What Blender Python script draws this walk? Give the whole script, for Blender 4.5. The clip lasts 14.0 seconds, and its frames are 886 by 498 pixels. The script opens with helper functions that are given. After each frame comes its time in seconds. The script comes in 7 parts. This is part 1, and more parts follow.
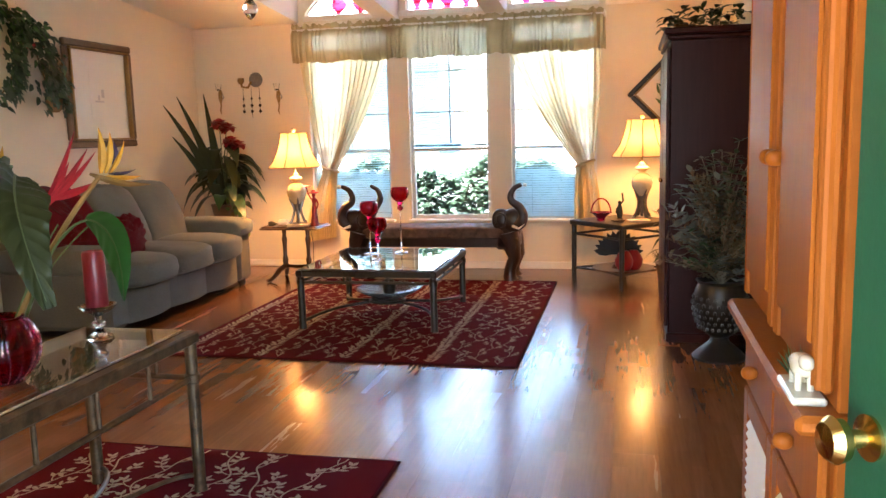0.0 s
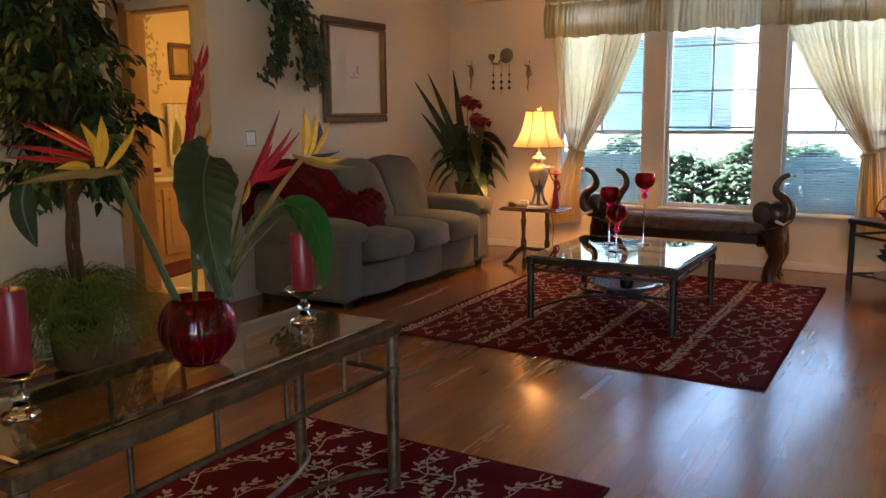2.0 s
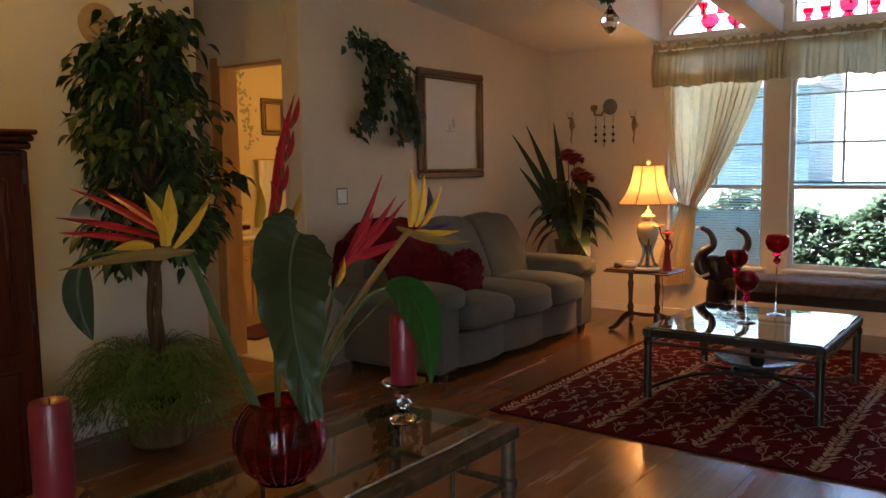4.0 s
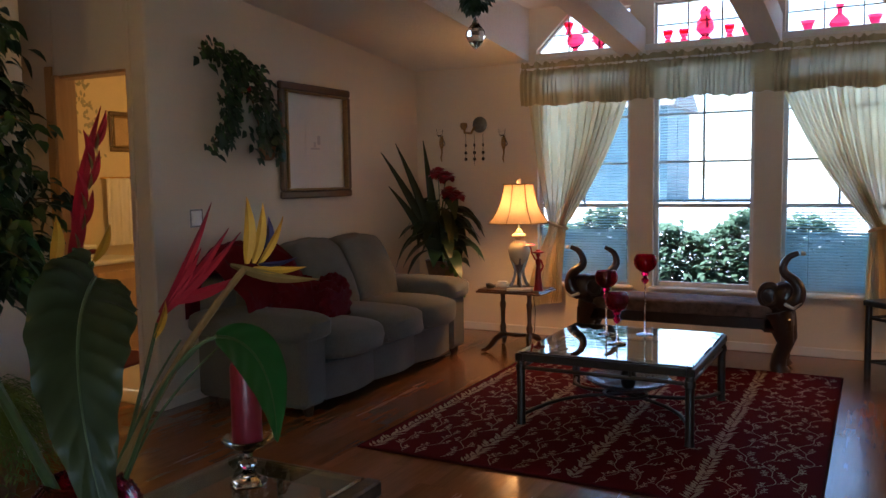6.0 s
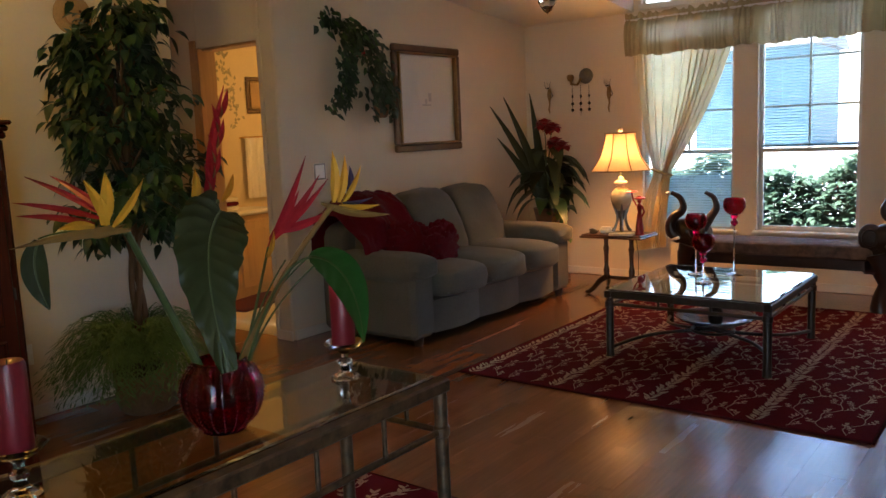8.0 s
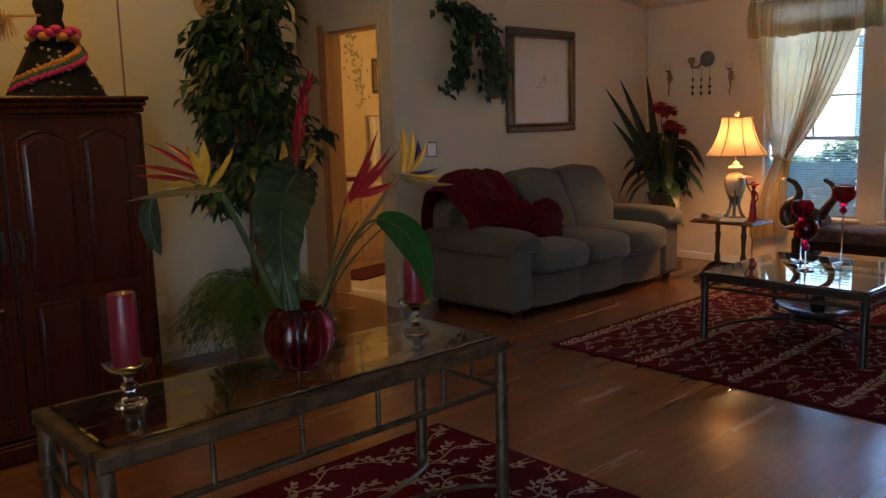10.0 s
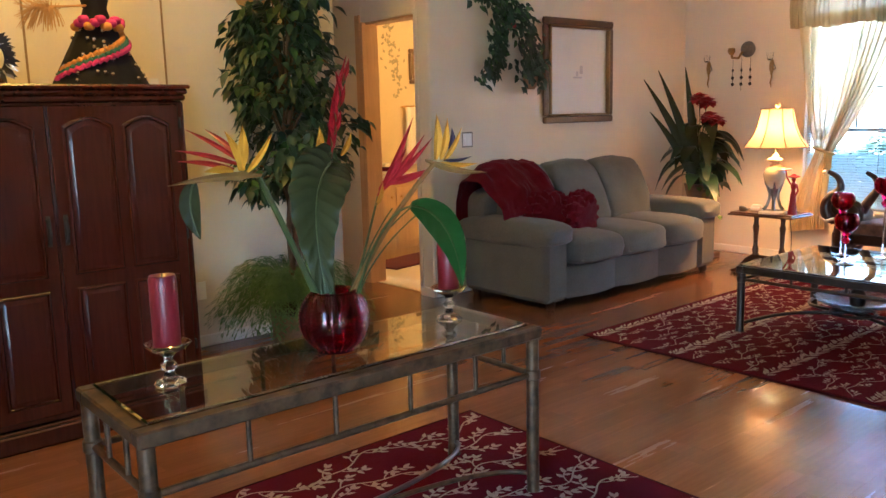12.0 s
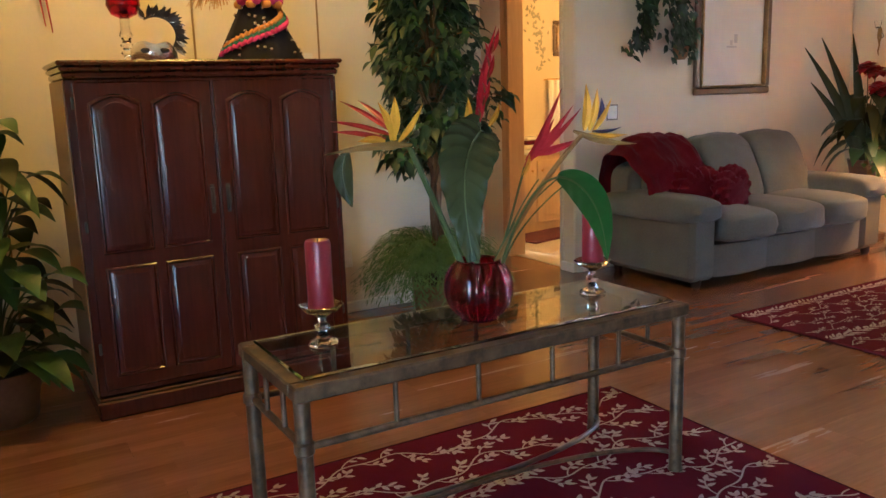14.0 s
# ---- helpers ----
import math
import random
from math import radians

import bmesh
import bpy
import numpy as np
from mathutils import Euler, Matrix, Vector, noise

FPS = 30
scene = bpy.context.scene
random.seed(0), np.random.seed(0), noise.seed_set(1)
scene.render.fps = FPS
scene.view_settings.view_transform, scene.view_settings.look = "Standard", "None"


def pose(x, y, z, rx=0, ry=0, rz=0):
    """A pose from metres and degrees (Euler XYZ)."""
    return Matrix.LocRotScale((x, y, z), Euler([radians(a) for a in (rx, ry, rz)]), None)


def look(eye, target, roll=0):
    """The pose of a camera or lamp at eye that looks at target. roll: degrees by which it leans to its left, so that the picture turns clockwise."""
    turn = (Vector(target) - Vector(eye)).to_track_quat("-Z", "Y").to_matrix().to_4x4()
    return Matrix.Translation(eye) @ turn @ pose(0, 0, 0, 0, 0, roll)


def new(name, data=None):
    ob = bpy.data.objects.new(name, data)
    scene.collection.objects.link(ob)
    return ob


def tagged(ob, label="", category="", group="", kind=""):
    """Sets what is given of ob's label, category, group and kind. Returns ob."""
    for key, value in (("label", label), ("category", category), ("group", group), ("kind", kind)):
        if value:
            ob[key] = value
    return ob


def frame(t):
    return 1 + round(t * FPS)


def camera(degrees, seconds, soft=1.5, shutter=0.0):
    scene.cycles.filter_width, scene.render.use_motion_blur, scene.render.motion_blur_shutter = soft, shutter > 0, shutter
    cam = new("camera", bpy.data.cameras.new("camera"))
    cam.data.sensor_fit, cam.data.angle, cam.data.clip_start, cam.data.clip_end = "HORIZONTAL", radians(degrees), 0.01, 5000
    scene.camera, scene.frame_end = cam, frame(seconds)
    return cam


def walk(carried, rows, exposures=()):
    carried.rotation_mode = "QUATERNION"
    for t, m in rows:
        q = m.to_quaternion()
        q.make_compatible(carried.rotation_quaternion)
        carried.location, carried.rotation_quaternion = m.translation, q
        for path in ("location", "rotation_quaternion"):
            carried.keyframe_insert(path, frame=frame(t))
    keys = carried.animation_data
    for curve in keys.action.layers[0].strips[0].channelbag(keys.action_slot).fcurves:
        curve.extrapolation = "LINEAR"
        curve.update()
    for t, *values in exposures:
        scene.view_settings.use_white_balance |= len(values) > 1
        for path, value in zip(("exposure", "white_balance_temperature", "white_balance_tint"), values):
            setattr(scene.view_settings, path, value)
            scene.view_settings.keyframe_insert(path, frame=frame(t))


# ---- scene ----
cam = camera(57.2, 14.0)
# seconds, stops, kelvin, tint
EXPOSURES = [(0.0, 4.47, 6300, 10), (0.5, 4.40, 6520, 10), (1.0, 4.10, 6420, 10), (1.5, 3.65, 6320, 10), (2.0, 3.45, 6320, 10), (2.5, 3.32, 6570, 10), (3.0, 3.04, 6570, 10), (5.5, 3.05, 5750, 10), (6.0, 2.65, 5450, 10), (6.5, 2.32, 5250, 10), (7.0, 2.30, 5350, 10), (7.5, 2.75, 5650, 10), (8.0, 3.16, 6070, 10), (8.5, 3.11, 6270, 10), (8.8, 2.46, 5970, 10), (9.0, 2.02, 5770, 10), (9.2, 2.02, 5770, 10), (11.3, 4.38, 5400, 10), (14.0, 4.40, 5300, 10)]
PATH = [
    (0, (0.329, 0.143, 1.373), (-0.114, 2.072, 1.086), -1.6),
    (0.5, (0.323, 0.112, 1.377), (-0.243, 2.003, 1.059), -1.3),
    (1, (0.323, 0.183, 1.362), (-0.348, 2.039, 1.04), -1.0),
    (1.5, (0.36, 0.406, 1.358), (-0.499, 2.181, 1.023), 0.0),
    (2, (0.339, 0.511, 1.394), (-0.676, 2.202, 1.062), -0.6),
    (2.5, (0.228, 0.601, 1.398), (-0.868, 2.252, 1.128), -1.0),
    (3, (0.136, 0.703, 1.393), (-1.06, 2.292, 1.179), -1.0),
    (5.5, (-0.133, 1.042, 1.482), (-1.312, 2.646, 1.287), -0.9),
    (6, (-0.115, 1.1, 1.445), (-1.054, 2.858, 1.274), -0.9),
    (6.5, (-0.055, 1.067, 1.431), (-0.927, 2.859, 1.269), -2.3),
    (7, (0.116, 0.984, 1.424), (-0.909, 2.687, 1.202), -3.2),
    (7.5, (0.226, 0.918, 1.445), (-0.924, 2.534, 1.19), -3.4),
    (8, (0.324, 0.813, 1.445), (-0.885, 2.382, 1.167), -2.5),
    (8.5, (0.428, 0.775, 1.418), (-0.842, 2.292, 1.126), -1.3),
    (9, (0.589, 0.781, 1.423), (-0.773, 2.215, 1.123), -1.0),
    (11.5, (0.687, 0.785, 1.418), (-0.798, 2.086, 1.101), -1.7),
    (12, (0.691, 0.77, 1.411), (-0.817, 2.043, 1.085), -1.4),
    (12.5, (0.693, 0.751, 1.406), (-0.859, 1.962, 1.054), -1.2),
    (13, (0.694, 0.747, 1.404), (-0.913, 1.876, 1.028), -1.6),
    (13.5, (0.691, 0.745, 1.404), (-0.974, 1.787, 1.024), -1.8),
    (14, (0.688, 0.738, 1.4), (-1.006, 1.731, 1.023), -1.8),
]
walk(cam, [(t, look(eye, target, roll)) for t, eye, target, roll in PATH], EXPOSURES)

# ---- world, sun, exposure ----
world = bpy.data.worlds.new("sky")
scene.world = world
world.use_nodes = True
wt = world.node_tree
sky = wt.nodes.new("ShaderNodeTexSky")
sky.sky_type, sky.sun_disc = 'NISHITA', False
sky.sun_elevation, sky.sun_rotation = radians(51), radians(-81)
wt.links.new(sky.outputs[0], wt.nodes["Background"].inputs[0])
wt.nodes["Background"].inputs[1].default_value = 0.15
sun = new("sun", bpy.data.lights.new("sun", 'SUN'))
sun.data.energy, sun.data.angle, sun.data.color = 5.0, radians(0.6), (1, 0.95, 0.87)
# from the west along the window wall, which stays in shade
sun.matrix_world = look((0, 0, 0), (0.62, 0.1, -0.78))


def bulb(name, place, watts, colour, radius):
    data = bpy.data.lights.new(name, 'POINT')
    data.energy, data.color, data.shadow_soft_size = watts, colour, radius
    ob = new(name, data)
    ob.location = place
    return ob


WARM = (1.0, 0.46, 0.13)
bulb("lamp_bulb_light", (-2.727, 7.332, 1.2), 4.6, WARM, 0.08)
bulb("lamp_bulb_light", (0.45, 7.5, 1.23), 2.9, WARM, 0.08)
bulb("bathroom_light", (-4.6, 6.45, 2.2), 2.9, (1.0, 0.6, 0.2), 0.12)
bulb("ceiling_lamp_light", (-2.9, 1.9, 2.85), 3.1, (1.0, 0.56, 0.09), 0.12)


# ---- materials ----
def shader(name):
    m = bpy.data.materials.new(name)
    m.use_nodes = True
    return m, m.node_tree, m.node_tree.nodes["Principled BSDF"]


def coords(nt, scale=(1, 1, 1), kind="Object"):
    tc = nt.nodes.new("ShaderNodeTexCoord")
    mp = nt.nodes.new("ShaderNodeMapping")
    mp.inputs["Scale"].default_value = scale
    nt.links.new(tc.outputs[kind], mp.inputs[0])
    return mp.outputs[0]


def noise_tex(nt, vec, scale, detail=4, rough=0.55):
    n = nt.nodes.new("ShaderNodeTexNoise")
    n.inputs["Scale"].default_value, n.inputs["Detail"].default_value, n.inputs["Roughness"].default_value = scale, detail, rough
    nt.links.new(vec, n.inputs["Vector"])
    return n.outputs["Fac"]


def ramp(nt, fac, stops):
    r = nt.nodes.new("ShaderNodeValToRGB")
    while len(r.color_ramp.elements) < len(stops):
        r.color_ramp.elements.new(0.5)
    for e, (p, c) in zip(r.color_ramp.elements, stops):
        e.position, e.color = p, (*c, 1)
    nt.links.new(fac, r.inputs[0])
    return r.outputs[0]


def mixed(nt, a, b, fac, mode='MIX'):
    m = nt.nodes.new("ShaderNodeMix")
    m.data_type, m.blend_type = 'RGBA', mode
    for k, v in ((0, fac), (6, a), (7, b)):
        if isinstance(v, (int, float)):
            m.inputs[k].default_value = v
        elif isinstance(v, tuple):
            m.inputs[k].default_value = (*v, 1)
        else:
            nt.links.new(v, m.inputs[k])
    return m.outputs[2]


def bumped(nt, bsdf, height, strength, dist=0.01):
    b = nt.nodes.new("ShaderNodeBump")
    b.inputs["Strength"].default_value, b.inputs["Distance"].default_value = strength, dist
    nt.links.new(height, b.inputs["Height"])
    nt.links.new(b.outputs[0], bsdf.inputs["Normal"])


def plain(name, c, rough=0.5, metal=0.0, vary=0.15, grain=40, stain=2.5, bump=0.1, dist=0.003, stretch=(1, 1, 1), coat=0.0, sheen=0.0, rand=0.0, spec=0.5):
    """A surface with variation at two scales: stains and fine grain, and a fine relief."""
    m, nt, b = shader(name)
    vec = coords(nt, stretch)
    n1, n2 = noise_tex(nt, vec, stain, 3), noise_tex(nt, vec, grain, 5, 0.6)
    lo, hi = tuple(x * (1 - vary) for x in c), tuple(min(1, x * (1 + vary)) for x in c)
    col = mixed(nt, ramp(nt, n1, ((0.3, lo), (0.7, hi))), ramp(nt, n2, ((0.3, lo), (0.7, hi))), 0.5)
    if rand:
        oi = nt.nodes.new("ShaderNodeObjectInfo")
        col = mixed(nt, col, ramp(nt, oi.outputs["Random"], ((0.0, (1 - rand,) * 3), (1.0, (1, 1, 1)))), 1.0, 'MULTIPLY')
    nt.links.new(col, b.inputs["Base Color"])
    rr = nt.nodes.new("ShaderNodeMapRange")
    rr.inputs["To Min"].default_value, rr.inputs["To Max"].default_value = max(0.02, rough * 0.8), min(1, rough * 1.2)
    nt.links.new(n2, rr.inputs["Value"])
    nt.links.new(rr.outputs[0], b.inputs["Roughness"])
    b.inputs["Metallic"].default_value, b.inputs["Coat Weight"].default_value = metal, coat
    b.inputs["Coat Roughness"].default_value = 0.15
    b.inputs["Sheen Weight"].default_value, b.inputs["Specular IOR Level"].default_value = sheen, spec
    if bump:
        bumped(nt, b, n2, bump, dist)
    return m


def glassy(name, c, rough=0.0, ior=1.45, clear=1.0):
    m, nt, b = shader(name)
    b.inputs["Base Color"].default_value, b.inputs["Roughness"].default_value = (*c, 1), rough
    b.inputs["Transmission Weight"].default_value, b.inputs["IOR"].default_value = clear, ior
    return m


def sheer(name, c, through_light, clear, grain=220, stretch=(1, 1, 1)):
    """Thin cloth: part of the light scatters, part shines through, part passes between the threads."""
    m, nt, b = shader(name)
    out = nt.nodes["Material Output"]
    vec = coords(nt, stretch)
    n = noise_tex(nt, vec, grain, 2)
    n2 = noise_tex(nt, vec, 6, 3)
    col = mixed(nt, ramp(nt, n2, ((0.3, tuple(x * 0.85 for x in c)), (0.7, c))), ramp(nt, n, ((0.3, tuple(x * 0.8 for x in c)), (0.7, c))), 0.5)
    b.inputs["Roughness"].default_value = 0.9
    b.inputs["Specular IOR Level"].default_value = 0.15
    nt.links.new(col, b.inputs["Base Color"])
    tl, tp = nt.nodes.new("ShaderNodeBsdfTranslucent"), nt.nodes.new("ShaderNodeBsdfTransparent")
    nt.links.new(col, tl.inputs[0])
    m1, m2 = nt.nodes.new("ShaderNodeMixShader"), nt.nodes.new("ShaderNodeMixShader")
    m1.inputs[0].default_value, m2.inputs[0].default_value = through_light, clear
    nt.links.new(b.outputs[0], m1.inputs[1]), nt.links.new(tl.outputs[0], m1.inputs[2])
    nt.links.new(m1.outputs[0], m2.inputs[1]), nt.links.new(tp.outputs[0], m2.inputs[2])
    nt.links.new(m2.outputs[0], out.inputs[0])
    return m


def glowing(name, c, strength):
    m, nt, b = shader(name)
    b.inputs["Base Color"].default_value = (*c, 1)
    b.inputs["Emission Color"].default_value, b.inputs["Emission Strength"].default_value = (*c, 1), strength
    return m


def wood(name, dark, light, rough=0.35, along=1, scale=6.0, coat=0.3, rand=0.0, bump=0.08, spec=0.5):
    """Wood with its grain along one axis (0 x, 1 y, 2 z)."""
    m, nt, b = shader(name)
    st = [1.0, 1.0, 1.0]
    st[along] = 0.07
    vec = coords(nt, tuple(st))
    if rand:
        oi = nt.nodes.new("ShaderNodeObjectInfo")
        add = nt.nodes.new("ShaderNodeVectorMath")
        cmb = nt.nodes.new("ShaderNodeMath")
        cmb.operation = 'MULTIPLY'
        cmb.inputs[1].default_value = 37.0
        nt.links.new(oi.outputs["Random"], cmb.inputs[0])
        nt.links.new(vec, add.inputs[0]), nt.links.new(cmb.outputs[0], add.inputs[1])
        vec = add.outputs[0]
    n1, n2 = noise_tex(nt, vec, scale * 1.5, 5, 0.6), noise_tex(nt, vec, scale * 14, 4, 0.6)
    col = mixed(nt, ramp(nt, n1, ((0.3, dark), (0.7, light))), ramp(nt, n2, ((0.25, dark), (0.65, light))), 0.45)
    if rand:
        col = mixed(nt, col, ramp(nt, oi.outputs["Random"], ((0.0, (1 - rand, 1 - rand * 1.1, 1 - rand * 1.2)), (1.0, (1, 1, 1)))), 1.0, 'MULTIPLY')
    nt.links.new(col, b.inputs["Base Color"])
    rr = nt.nodes.new("ShaderNodeMapRange")
    rr.inputs["To Min"].default_value, rr.inputs["To Max"].default_value = rough * 0.8, rough * 1.25
    nt.links.new(n1, rr.inputs["Value"]), nt.links.new(rr.outputs[0], b.inputs["Roughness"])
    b.inputs["Coat Weight"].default_value, b.inputs["Coat Roughness"].default_value = coat, 0.15
    b.inputs["Specular IOR Level"].default_value = spec
    bumped(nt, b, n2, bump, 0.002)
    return m


def strip_laminate(name):
    """Three-strip laminate: each board shows short strips of slightly different tone."""
    m = wood(name, (0.2, 0.074, 0.028), (0.33, 0.14, 0.056), 0.25, 1, 5.0, 0.4, 0.1, 0.03)
    nt = m.node_tree
    b = nt.nodes["Principled BSDF"]
    col = b.inputs["Base Color"].links[0].from_socket
    tc, sep, cmb = nt.nodes.new("ShaderNodeTexCoord"), nt.nodes.new("ShaderNodeSeparateXYZ"), nt.nodes.new("ShaderNodeCombineXYZ")
    oi, add, up = nt.nodes.new("ShaderNodeObjectInfo"), nt.nodes.new("ShaderNodeMath"), nt.nodes.new("ShaderNodeMath")
    add.operation, up.operation = 'MULTIPLY_ADD', 'ADD'
    add.inputs[1].default_value, up.inputs[1].default_value = 9.0, 0.095
    nt.links.new(tc.outputs["Object"], sep.inputs[0])
    nt.links.new(oi.outputs["Random"], add.inputs[0]), nt.links.new(sep.outputs[1], add.inputs[2])
    nt.links.new(sep.outputs[0], up.inputs[0])
    nt.links.new(add.outputs[0], cmb.inputs[0]), nt.links.new(up.outputs[0], cmb.inputs[1])
    br = nt.nodes.new("ShaderNodeTexBrick")
    for key, v in (("Scale", 1.0), ("Mortar Size", 0.0), ("Brick Width", 0.42), ("Row Height", 0.19 / 3), ("Bias", 0.0)):
        br.inputs[key].default_value = v
    br.offset = 0.37
    br.inputs["Color1"].default_value, br.inputs["Color2"].default_value = (0.86, 0.84, 0.82, 1), (1.1, 1.1, 1.1, 1)
    br.inputs["Mortar"].default_value = (0.72, 0.7, 0.68, 1)
    nt.links.new(cmb.outputs[0], br.inputs["Vector"])
    nt.links.new(mixed(nt, col, br.outputs["Color"], 1.0, 'MULTIPLY'), b.inputs["Base Color"])
    return m


